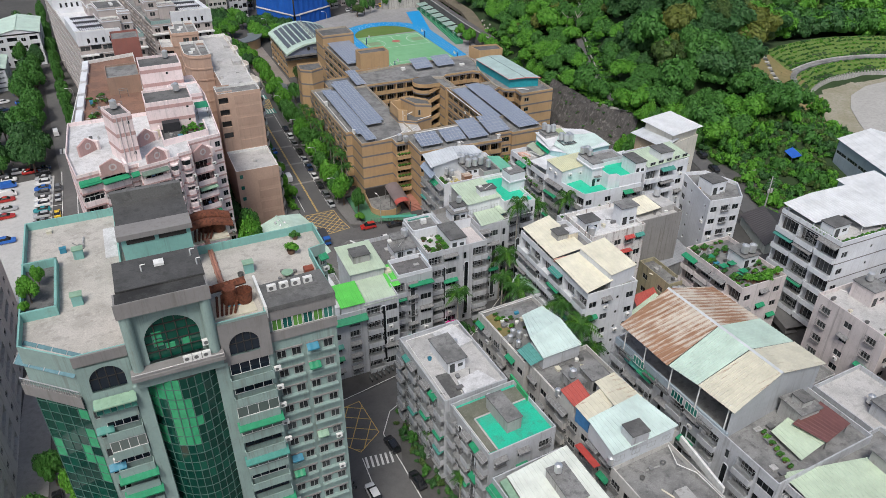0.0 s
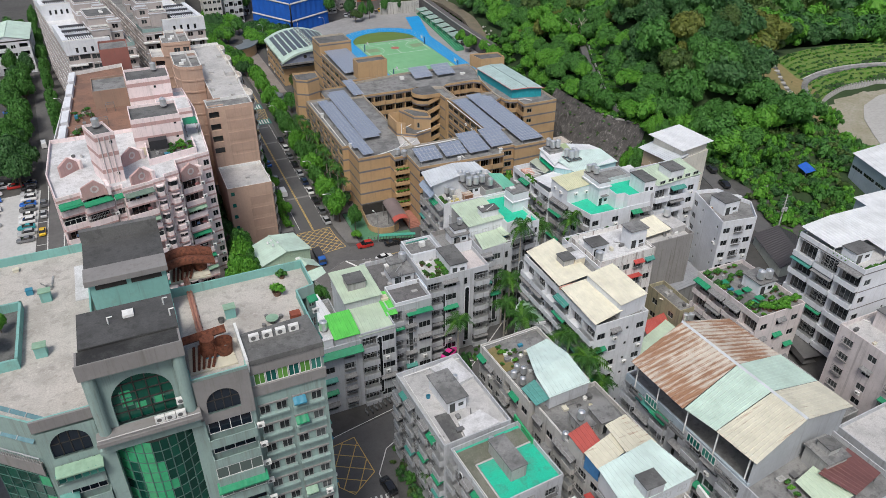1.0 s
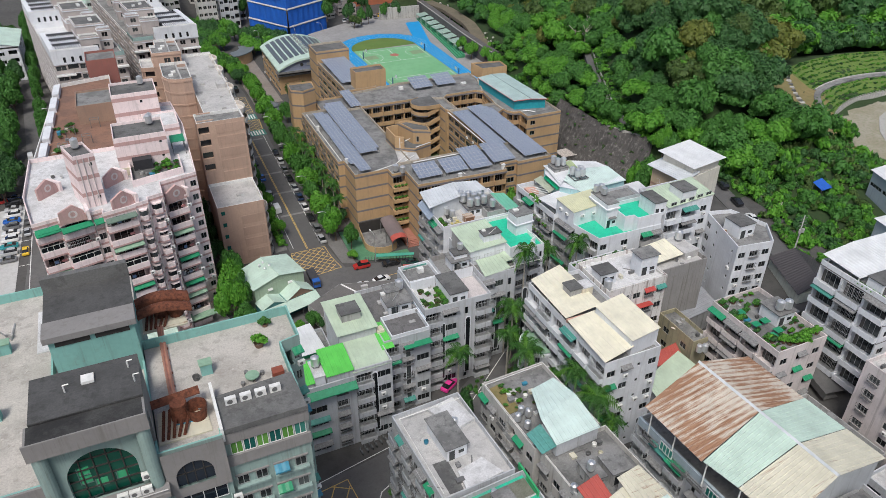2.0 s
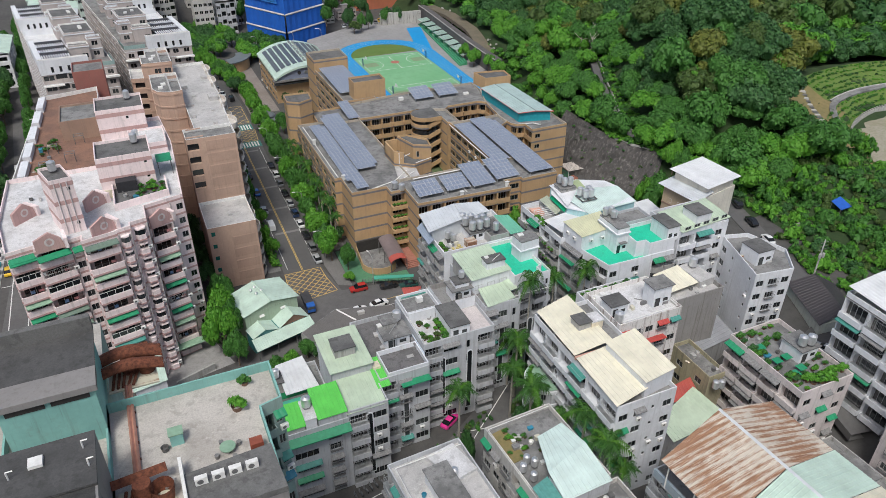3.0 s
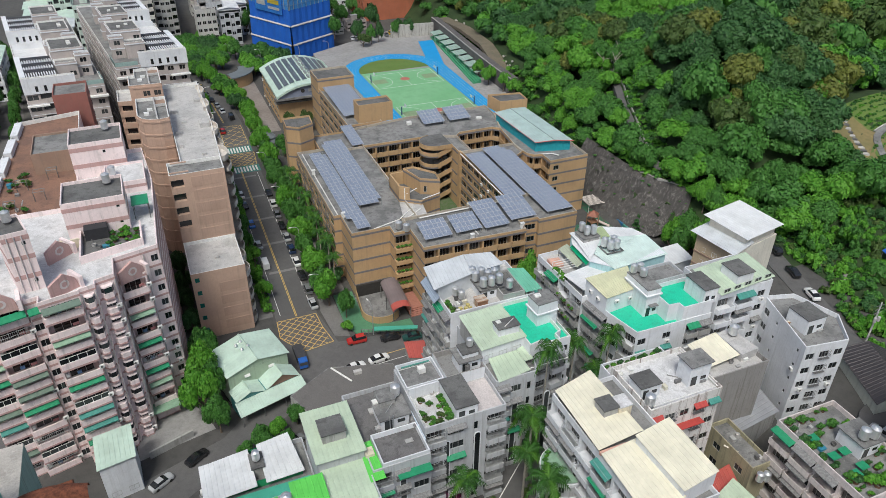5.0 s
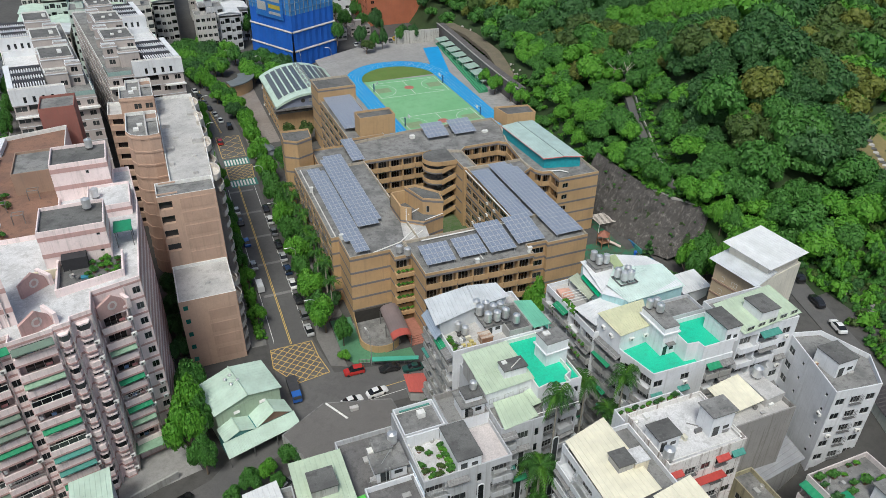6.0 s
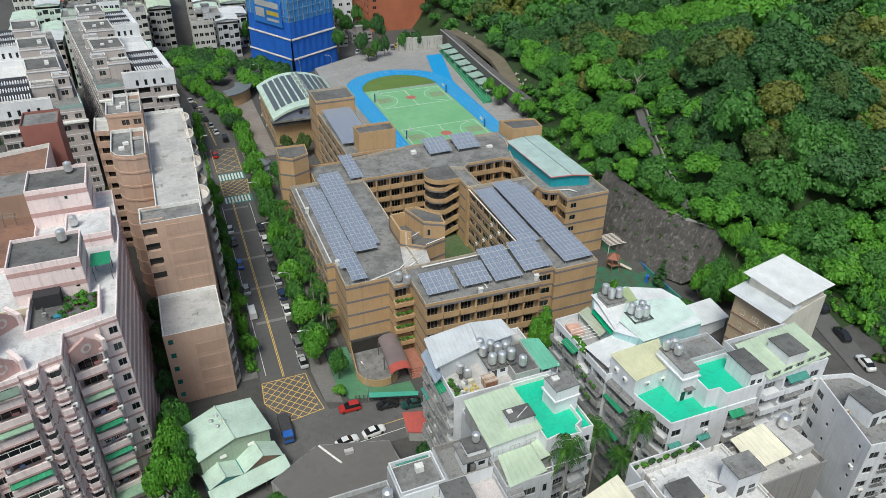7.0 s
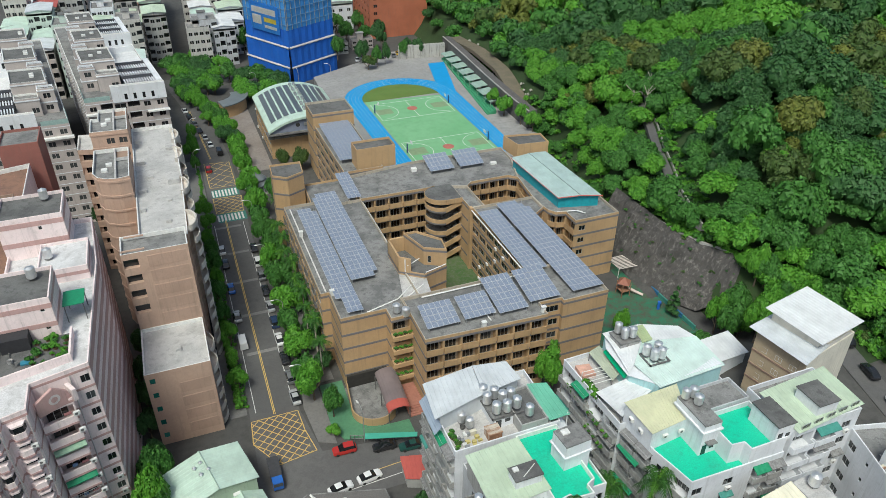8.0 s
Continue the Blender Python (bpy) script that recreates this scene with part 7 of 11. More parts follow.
for z, ya, yb in ((19.2, 135.4, 141.5), (16.0, 136, 142), (19.2, 143.5, 148.5)):
    for k in range(5):
        potted(87.2, ya + (yb - ya) * k / 5 + crng.uniform(0, 0.5), z, crng.uniform(0.35, 0.6), (0, 3, 0)[k % 3])
shed(i1, [(89.6, 128.7), (95.9, 129.4), (98.4, 135.3), (89.1, 134.8)], 22.4, (26.2, 26.2, 26.6, 26.6), W_WHITE, metal_roof_mat("pale_yellow_sheet_roof", (0.62, 0.62, 0.42)), 0.2, 0.5)
for x in (91.4, 94.2):
    put("air_conditioner", aircon_mesh(), i1, Matrix.Translation((x, 128.8, 24.6)))
for y in (130.2, 132.6):
    put("air_conditioner", aircon_mesh(), i1, Matrix.Translation((89.35, y + 0.8, 24.6)) @ Matrix.Rotation(radians(-90), 4, "Z"))
for z in (12.6, 19.0):
    sheet_roof(i1, [(88.2, 129.2, z), (89.6, 129.3, z + 0.8), (89.3, 133.8, z + 0.8), (87.9, 133.8, z)], AWN_GREEN, 0.4, name="awning")
hut(i1, 95.7, 125.4, 98.6, 131.8, 22.4, 28.3, W_WHITE, CONC, 0.02)
part("cornice", Shape().prism(rect(95.4, 125.1, 98.9, 132.0), 26.9, 27.15, bottom=True), W_WHITE, i1)
part("door_hood", Shape().box(96.3, 124.6, 24.9, 98.0, 125.4, 25.05), CONC, i1)
water_tank(96.4, 131.0, 28.3, 0.6, 1.5), water_tank(97.7, 130.9, 28.3, 0.65, 1.5), water_tank(97.4, 129.4, 28.3, 0.65, 1.4)
block(i1, [(98.65, 122.8), (100.7, 122.6), (100.8, 121.2), (107.15, 121.2), (107.1, 129.0), (98.65, 129.0)], 22.4, 25.2, 1, {}, W_WHITE, ROOF_TEAL, 304, parapet=0.9)
block(i1, [(98.65, 129.1), (107.1, 129.1), (107.1, 133.8), (99.0, 133.8)], 22.4, 26.1, 1, {}, W_GREY, CONC, 306, parapet=0.6)
hut(i1, 105.0, 121.4, 108.0, 126.6, 25.2, 28.6, W_WHITE, CONC_DARK, 0.15)
shed(i7, [(108.2, 120.6), (121.0, 121.7), (121.2, 129.2), (108.4, 128.2)], 26.2, (27.4, 27.4, 27.8, 27.8), W_WHITE, M_PALEGREEN, 0.35, glass=True)
hut(i7, 112.6, 121.9, 116.3, 126.2, 27.4, 29.5, W_WHITE, CONC_DARK, 0.15, False)

# tall corner house: raised white roof and lower canopy
W_TAN = wall_mat("tan_tile", (0.52, 0.41, 0.28), 0.3)
shed(jt, [(128.4, 136.2), (138.6, 138.4), (136.6, 147.2), (126.4, 144.9)], 23.2, (26.0, 25.6, 26.4, 26.8), W_CREAM_R, M_WHITE, 1.1)
sheet_roof(jt, [(123.6, 133.6, 23.9), (130.6, 135.8, 24.3), (128.6, 146.2, 24.5), (121.9, 145.2, 23.9)], M_GREYW)
posts(jt, [(124.9, 135.2), (123.4, 144.0), (129.0, 136.2)], 23.2, 24.1, 0.08, WHITE_PAINT)
part("roof_motor", Shape().drum(129.0, 142.6, 24.4, 25.4, 0.35, 0.35, 12), IRON, jt)
part("tan_wall", Shape().prism([(125.0, 134.52), (125.0, 134.7), (123.2, 144.3), (123.05, 144.2)][::-1], 10, 23.1), W_TAN, jt)
for zz in (13.6, 16.6, 19.6):
    part("ledge", Shape().prism([(124.95, 134.4), (125.05, 134.8), (123.2, 144.4), (122.9, 144.2)][::-1], zz - 0.5, zz - 0.1, bottom=True), W_BROWN2, jt)
    for f_ in (0.22, 0.5, 0.8):
        put("window", window_mesh(1.3, 1.1, "slide", WHITE_PAINT, GLASS), jt, Matrix.Translation((122.96 + 1.9 * (1 - f_), 144.2 - 9.6 * (1 - f_) + 0.5, zz + 0.3)) @ Matrix.Rotation(radians(-79.3), 4, "Z"))
wb = thing("shed", "small shed under white sheets beside the school wall", "shed", (122, 150, 9))
shed(wb, [(122.2, 149.9), (129, 150.2), (129, 155.6), (122.4, 155.2)], 0, (12.0, 12.0, 12.6, 12.6), W_WHITE, M_WHITE, 0.4)

# cream sheets
sheet_roof(cr, [(70.3, 101.0, 23.4), (78.4, 101.6, 23.7), (78.2, 115.8, 23.7), (70.6, 114.0, 23.4)], M_CREAM)
sheet_roof(cr, [(69.9, 88.4, 23.3), (76.6, 89.6, 23.6), (76.6, 100.8, 23.6), (70.3, 100.4, 23.3)], M_CREAM)
shed(cr, [(76.2, 89.8), (82.3, 90.6), (82.2, 101.0), (75.9, 100.1)], 21.5, (24.9, 25.1, 25.2, 25.0), W_WHITE, M_CREAM, 0.2)
part("fascia", Shape().box(70.3, 100.5, 22.7, 76.6, 100.9, 23.3), plain_mat("faded_pink_sheet", (0.62, 0.36, 0.28), 0.6), cr)
posts(cr, [(70.8, 89.4), (70.8, 94), (70.8, 98), (70.8, 103), (70.8, 108), (70.9, 113.4)], 21.5, 23.3, 0.06, WHITE_PAINT)
hut(cr, 74.4, 106.0, 76.8, 108.6, 22.5, 25.0, W_DIRTY, CONC_DARK, 0.2, False)
hut(cr, 76.9, 105.8, 79.2, 108.2, 22.5, 24.8, W_YELLOW, ROOF_WHITE, 0.1, False)
bay_ = thing("rounded_house", "rounded grey tiled house with ribbon windows behind palms", "house", (70.4, 108.4, 0))
ring_ = [(70.4 - 3.9 * math.sin(math.pi * k / 12), 108.4 + 3.9 * math.cos(math.pi * k / 12)) for k in range(13)]
part("wall", Shape().prism(ring_, 0, 12.6), W_GREY, bay_)
for k in range(4):
    part("floor_band", Shape().prism([(70.4 + (x - 70.4) * 1.05, 108.4 + (y - 108.4) * 1.05) for x, y in ring_], 3.1 * k + 2.5, 3.1 * k + 3.1, bottom=True), W_WHITE, bay_)
    for j in range(1, 11, 2):
        (ax, ay), (bx, by) = ring_[j], ring_[j + 1]
        L_ = math.hypot(bx - ax, by - ay)
        put("window", window_mesh(round(L_ * 0.92, 2), 1.3, "slide", ALU, GLASS), bay_, Matrix.Translation((ax + (bx - ax) * 0.04, ay + (by - ay) * 0.04, 3.1 * k + 1.0)) @ Matrix.Rotation(math.atan2(by - ay, bx - ax), 4, "Z") @ Matrix.Translation((0, -0.08, 0)))
part("terrace", Shape().prism(ring_, 12.6, 12.7), AWN_PALE, bay_)
for k in range(2, 11):
    potted(70.4 - 3.2 * math.sin(math.pi * k / 12), 108.4 + 3.2 * math.cos(math.pi * k / 12), 12.7, 0.5, (0, 3)[k % 2])
# white terrace
hut(wk, 91.4, 107.6, 95.4, 110.6, 22.3, 26.6, W_WHITE, CONC, 0.3)
hut(wk, 82.4, 107.9, 86.0, 111.0, 22.3, 25.0, W_WHITE, CONC_DARK, 0.2)
water_tank(83.0, 106.3, 22.4, 0.8, 1.9)
block(wk, [(82.2, 115.6), (94.4, 115.6), (94.4, 118.4), (82.2, 118.4)], 0, 20.6, 6, {}, W_WHITE, ROOF_WHITE, 305, parapet=0.8)
for k in range(9):
    potted(83.0 + 1.3 * k, 117.8 - 0.2 * (k % 2), 20.6, 0.55 + 0.1 * (k % 3), (0, 3, 1)[k % 3])
part("awning", Shape().prism([(87, 103.4), (92.5, 103.4), (92.5, 104.7), (87, 104.7)], 18.0, 18.1, bottom=True), AWN_RED, wk)
sheet_roof(bl, [(98.2, 110.4, 21.9), (105.2, 110.9, 22.0), (105.0, 117, 22.4), (98.2, 116.2, 22.3)], M_CREAM)
part("roof_deck", Shape().prism([(105.4, 110.6), (109.3, 110.9), (108.4, 117.2), (105.2, 116.8)], 18, 22.2), CONC_LIGHT, bl)
water_tank(107.4, 115.4, 22.25, 0.8, 1.7)
gs = thing("grey_shed", "yard shed under a grey sheet roof", "shed", (101, 107, 0))
shed(gs, [(100.8, 105.6), (114.8, 107.6), (114.8, 114), (101.0, 110)], 0, (8.6, 8.2, 9.6, 9.6), W_DIRTY, metal_roof_mat("dull_grey_sheet_roof", (0.30, 0.31, 0.33)), 0.3, along=1)
hut(bt, 119.2, 110.5, 123.4, 115.0, 22.2, 25.4, W_WHITE, CONC_DARK, 0.1)
dgb = thing("gabled_house", "house with dark gabled sheet roof", "house", (128, 101, 5))
part("wall", Shape().prism([(128, 99), (136.5, 97.5), (141.5, 108), (133, 112)], 5, 13.0), wall_mat("pale_grey_green_render", (0.55, 0.58, 0.52), 0.3), dgb)
BLACKR = metal_roof_mat("dark_brown_sheet_roof", (0.055, 0.048, 0.05))
sheet_roof(dgb, [(127.4, 98.8, 13.0), (132.4, 98.0, 15.6), (137.4, 110.2, 15.6), (132.8, 112.6, 13.0)], BLACKR, along=1)
sheet_roof(dgb, [(132.4, 98.0, 15.6), (137.0, 97.0, 13.0), (142.0, 108.2, 13.0), (137.4, 110.2, 15.6)], BLACKR, along=1)

# garden house
hut(gd, 109.0, 88.4, 113.0, 92.8, 18.0, 20.8, W_WHITE, CONC, 0.3)
water_tank(110.0, 89.6, 20.85, 0.75, 1.7), water_tank(111.6, 89.2, 20.85, 0.75, 1.7)
grng = random.Random(8)
for k in range(46):
    potted(grng.choice((grng.uniform(103.5, 105.2), grng.uniform(103.6, 114.2))), grng.uniform(82.6, 98.2), 18.0, grng.uniform(0.45, 1.05), grng.choice((0, 0, 3, 1)))
for k in range(6):
    x, yy = grng.uniform(104, 108), grng.uniform(83, 97)
    part("netting", Shape().box(x, yy, 18.9, x + 1.6, yy + 1.4, 18.98), AWN_GREEN, gd)

for k in range(16):
    potted(grng.uniform(103.4, 114.4), grng.choice((82.6, 83.3, 84.2)) + grng.uniform(-0.2, 0.4), 18.0, grng.uniform(0.7, 1.2), grng.choice((0, 3, 3)))
# long house under the rusted roof
sheet_roof(ru, [(68.2, 64.0, 26.0), (79.9, 66.2, 28.6), (79.2, 78.0, 28.6), (67.6, 75.6, 26.0)], M_RUST, 0.62, along=1, label="heavily rusted corrugated roof sheets")
sheet_roof(ru, [(79.9, 66.2, 28.6), (91.0, 67.6, 25.6), (90.2, 78.2, 25.6), (79.2, 78.0, 28.6)], M_RUST, 0.62, along=1, label="heavily rusted corrugated roof sheets")
sheet_roof(ru, [(69.6, 58.6, 26.0), (80.3, 59.6, 28.62), (79.95, 66.1, 28.62), (68.4, 63.9, 26.0)], M_MINT, 0.62, along=1)
sheet_roof(ru, [(80.3, 59.6, 28.62), (91.6, 60.6, 25.6), (91.1, 67.5, 25.6), (79.95, 66.1, 28.62)], M_MINT, 0.62, along=1)
sheet_roof(ru, [(70.4, 51.6, 26.0), (80.8, 53.4, 28.5), (80.4, 59.5, 28.55), (69.6, 58.5, 26.0)], M_RUSTLIGHT, 0.62, along=1)
sheet_roof(ru, [(80.8, 53.4, 28.5), (92.2, 54.4, 25.5), (91.7, 60.5, 25.55), (80.4, 59.5, 28.55)], M_RUSTLIGHT, 0.62, along=1)
part("ridge_cap", Shape().bar((80.8, 53.4, 28.55), (79.2, 78.0, 28.6), 0.2), M_GREYW, ru)
posts(ru, [(70.9, 53), (70.2, 58.5), (69.5, 64), (69, 70), (68.8, 75)], 20.2, 26.2, 0.1, WHITE_PAINT)
posts(ru, [(89.8, 56), (89.4, 62), (89, 70), (88.8, 77)], 20.2, 25.7, 0.1, WHITE_PAINT)
s = Shape()
s.face([(70.6, 52.2, 20), (91.6, 54.8, 20), (91.6, 54.8, 25.4), (80.9, 53.8, 28.2), (70.6, 52.2, 25.8)])
part("gable_wall", s, wall_mat("pale_grey_sheet_wall", (0.42, 0.44, 0.46), 0.3), ru)
part("rail_wall", Shape().prism([(70.6, 52.0), (71.0, 52.0), (69.4, 77.6), (69.0, 77.6)], 20, 21.3), W_BLUEG, ru)
hut(ru, 82.0, 53.2 - 4.2, 85.8, 53.0, 20, 23.4, W_DIRTY, CONC, 0.3)
hut(ru, 83.0, 50.0, 85.0, 52.2, 23.4, 24.6, W_DIRTY, CONC_DARK, 0.1, False)
sheet_roof(ru, [(82.6, 44.4, 21.7), (88.8, 45.6, 21.9), (87.9, 50.6, 22.4), (80.4, 49.0, 22.2)], M_MAROON)
posts(ru, [(82.8, 44.6), (88.4, 45.8)], 20, 21.7)
sheet_roof(ru, [(77.4, 44.0, 20.8), (83.0, 44.8, 21.2), (81.4, 50.6, 21.6), (77.2, 49.8, 21.2)], M_PALEGREEN)
for k in range(7):
    potted(75.2 + 0.25 * k, 44 + 1.1 * k, 20.1, 0.6, (0, 3)[k % 2])
rb = thing("apartment_house", "grey apartment house under a large pale green roof", "apartment building", (74, 20, 0))
block(rb, rect(74, 22, 96, 43.4, 3), 0, 19, 6, {3: "cWcW", 2: "."}, W_GREY, CONC, 306, **RW)
sheet_roof(rb, [(73.4, 22, 19.9), (96, 24, 20.6), (95, 38.6, 20.9), (73.4, 43.8, 20.1)], M_PALEGREEN)
hut(rb, 86.6, 36.4, 90.4, 40.2, 20.4, 22.6, W_DIRTY, CONC, 0.2, False)
hut(rb, 88.8, 29.0, 92.4, 32.2, 20.4, 22.8, W_DIRTY, CONC, 0.2, False)

# worn teal roof, patched roof, cream sheets
hut(va, 42.6, 68.8, 45.2, 75.2, 17.2, 19.8, W_DIRTY, CONC, 0.15, False, turn=4)
MOSSY = flat_roof_mat("mossy_roof_screed", (0.21, 0.21, 0.17), (0.12, 0.13, 0.09), 0.7)
part("roof_patch", Shape().prism([(37.6, 66.4), (39.6, 66.5), (39.2, 73.6), (49.0, 74.3), (48.9, 77.6), (37.0, 76.9)], 17.2, 17.24), MOSSY, va)
part("roof_kerb", Shape().bar((39.7, 66.4, 17.3), (39.3, 73.6, 17.3), 0.12).bar((39.3, 73.6, 17.3), (49.0, 74.3, 17.3), 0.12), CONC_LIGHT, va)
water_tank(43.2, 76.2, 17.3, 0.45, 1.1)
part("rail_wall", Shape().box(49.0, 73.8, 17.2, 49.3, 79.6, 18.3), plain_mat("green_sheet_fence", (0.04, 0.36, 0.14), 0.5), va)
hut(vb, 39.6, 84.6, 43.0, 91.4, 17.6, 20.3, W_WHITE, CONC, 0.3, turn=3)
water_tank(43.6, 90.6, 17.7, 0.5, 1.3)
part("roof_patch", Shape().prism([(43.4, 89.6), (47.2, 90.4), (45.8, 96.2), (41, 95.4)], 17.6, 18.2), ROOF_WHITE, vb)
part("roof_patch", Shape().prism([(40.0, 78.6), (46.4, 79.2), (44.6, 83.0), (40.2, 82)], 17.6, 18.1), ROOF_WHITE, vb)
part("roof_patch", Shape().prism([(37.6, 79), (39.8, 79), (39.8, 85), (37.4, 85)], 17.6, 17.66), CONC_DARK, vb)
sheet_roof(vc, [(38.2, 47, 17.6), (49.8, 48, 18.0), (49.4, 62.4, 18.0), (38.4, 61.2, 17.6)], metal_roof_mat("off_white_sheet_roof", (0.72, 0.76, 0.70)))
hut(vc, 43.4, 52.2, 46.4, 58.6, 17.0, 19.6, W_DIRTY, CONC, 0.1, False)
water_tank(44.4, 57.2, 19.65, 0.55, 1.4)
part("gutter", Shape().prism([(37.0, 47), (38.2, 47), (38.4, 61.2), (37.2, 61)], 16.2, 17.2), AWN_PALE, vc)

# dry garden, red and aqua sheds
sheet_roof(ua, [(54.4, 78.0, 21.2), (62.4, 78.4, 21.2), (62.2, 85.2, 22.2), (54.4, 82.6, 22.2)], M_AQUA)
sheet_roof(ua, [(54.4, 82.6, 22.2), (62.2, 85.2, 22.2), (61.4, 90.4, 21.6), (56.6, 89.4, 21.6)], M_AQUA)
for p0, p1 in (((54.6, 78.2), (62.2, 78.6)), ((54.6, 78.2), (54.6, 82.6)), ((62.2, 78.6), (61.4, 90.2))):
    s = Shape()
    s.face([(*p0, 18.5), (*p1, 18.5), (*p1, 21.3), (*p0, 21.3)])
    part("shed_wall", s, W_GREY, ua)
sheet_roof(ua, [(52.0, 78.0, 20.4), (54.6, 78.2, 20.8), (54.6, 83.0, 20.8), (51.8, 82.4, 20.4)], plain_mat("dark_teal_sheet", (0.10, 0.30, 0.27), 0.5))
for x, yy in ((52.8, 86.6), (54.0, 87.8), (54.8, 86.8), (53.4, 84.6)):
    water_tank(x, yy, 18.6, 0.5, 1.3)
part("roof_soil", Shape().prism([(52.2, 88.6), (54.6, 88.8), (54.4, 95.4), (52.0, 95)], 18.5, 18.62), DRYGRASS, ua)
for k in range(16):
    potted(52.4 + grng.uniform(0, 5), 89 + grng.uniform(0, 6.4), 18.55, grng.uniform(0.35, 0.7), grng.choice((0, 2, 2, 3)))
shed(ub, [(53.2, 66.6), (56.4, 67.2), (56.4, 70.6), (53.0, 70.0)], 18.2, (21.0, 21.2, 21.7, 21.4), W_WARM, M_RED, 0.2)
shed(ub, [(53.6, 63.0), (59.0, 64.4), (58.6, 67.4), (53.2, 66.0)], 18.2, (20.8, 21.0, 21.6, 21.4), plain_mat("blue_panel", (0.06, 0.20, 0.42), 0.5), M_RUSTLIGHT, 0.2)
shed(ub, [(58.8, 63.9), (63.6, 63.8), (62.6, 69.4), (58.8, 68.7)], 18.2, (21.6, 21.4, 21.8, 22.0), W_WARM, M_RUSTLIGHT, 0.3)
shed(ub, [(52.9, 55.8), (64.6, 56.4), (62.8, 63.4), (53.1, 62.2)], 18.2, (21.4, 21.6, 22.2, 22.0), M_GREYW, M_AQUA, 0.3, glass=True)
hut(ub, 56.0, 55.8, 59.0, 58.4, 20.5, 23.4, W_GREY, CONC_DARK, 0.1, False)
hut(ub, 56.0, 70.8, 58.2, 74.6, 18.2, 20.6, W_DIRTY, CONC, 0.2)
hut(ub, 59.2, 70.4, 62.4, 74.0, 18.2, 20.8, W_DIRTY, CONC, 0.2)
water_tank(56.6, 72.4, 20.65, 0.55, 1.4), water_tank(52.9 + 0.6, 71.6, 18.3, 0.5, 1.3), water_tank(53.0, 56.2, 18.3, 0.5, 1.3)
part("awning", Shape().prism([(51.6, 58), (52.8, 58), (52.6, 63), (51.4, 63)], 16.4, 16.5, bottom=True), AWN_RED, ub)
s = Shape()
s.prism([(65.2, 46), (65.6, 46), (66.6, 56.4), (66.2, 56.4)], 17.2, 18.5)
part("parapet", s, WHITE_PAINT, uc)
boxes(uc, "roof_box", ((58.6, 46.2, 17.2, 60.8, 48.6, 18.4),), W_DIRTY)

# east side houses
sheet_roof(pw, [(119.6, 83.0, 29.6), (127.6, 82.4, 30.0), (127.4, 91.4, 30.6), (119.2, 91.0, 30.2)], M_WHITE)
sheet_roof(pw, [(127.6, 78.0, 29.4), (138.4, 76.6, 29.2), (138.0, 91.6, 30.2), (127.4, 91.4, 30.6)], M_WHITE)
hut(pw, 120.2, 79.0, 124.6, 82.0, 28, 30.6, W_WHITE, CONC_DARK, 0.2)
posts(pw, [(120, 83.4), (120, 90), (128, 78.6), (133, 78), (138, 77.2)], 28, 29.6, 0.09, WHITE_PAINT)
for k in range(12):
    potted(120.4 + 1.4 * k, 76.7, 28.05, 0.6, (0, 0, 3)[k % 3])
for k in range(10):
    potted(119.9, 77.5 + 0.9 * k, 28.05, 0.5, (0, 3)[k % 2])
hut(rp, 119.0, 66.4, 123.0, 71.0, 20, 23.6, W_PINKW, CONC, 0.2)
water_tank(121.0, 69.4, 23.65, 0.6, 1.5)
for k in range(9):
    potted(114 + 1.2 * k, 58.8, 20.1, 0.7, (0, 3, 0)[k % 3])
sheet_roof(tq, [(170.6, 100.6, 20.0), (179.4, 97.8, 22.8), (187.2, 122.6, 22.8), (178.6, 125.6, 20.0)], M_WHITE, 1.2)
sheet_roof(tq, [(179.4, 97.8, 22.8), (188.4, 95.2, 20.0), (196.0, 119.8, 20.0), (187.2, 122.6, 22.8)], M_WHITE, 1.2)
q2 = thing("shed", "long shed under white sheets behind the white apartments", "shed", (140, 84, 8))
shed(q2, [(154.6, 88), (164, 86), (167.4, 105), (158, 107)], 4, (20, 21.4, 21.4, 20), W_BLUEG, M_WHITE, 0.5, 1.0)
for x0, y0, x1, y1, z1, m, rf, sd in ((113, 36, 128, 55, 19, W_PINKW, CONC, 310), (98, 40, 110, 58, 15, W_GREY, CONC_LIGHT, 311), (98, 20, 112, 37, 18, W_GREY, CONC, 312), (130, 50, 146, 70, 24, W_GREY, CONC_LIGHT, 313),
                                  (100, 62, 110, 78, 9, W_DIRTY, CONC, 314), (131, 28, 147, 46, 24, W_WARM, CONC, 315)):
    q = simple("apartment_house", "grey apartment house with caged balconies and awnings", rect(x0, y0, x1, y1, 3), z1, max(2, int(z1 / 3.2)), {0: "wbwbw", 3: "bwbwbw"}, m, rf, sd, far=True)
    hut(q, x0 + 3, y0 + 6, x0 + 7, y0 + 10, z1, z1 + 2.8, W_GREY, CONC, 0.3)
    water_tank(x0 + 5, y0 + 11.4, z1, 0.6, 1.5)
lowg = thing("low_shed", "low house under pale green sheets", "shed", (85, 90, 0))
shed(lowg, [(85.0, 89.6), (97.2, 90.6), (95.6, 97.4), (84.8, 93.4)], 0, (8.2, 8.2, 9.4, 9.4), W_DIRTY, M_PALEGREEN, 0.4)
shed(lowg, [(91.2, 97.6), (97.0, 97.8), (97.8, 100.8), (92, 100)], 0, (7.6, 7.6, 8.2, 8.2), W_DIRTY, M_RED, 0.3)
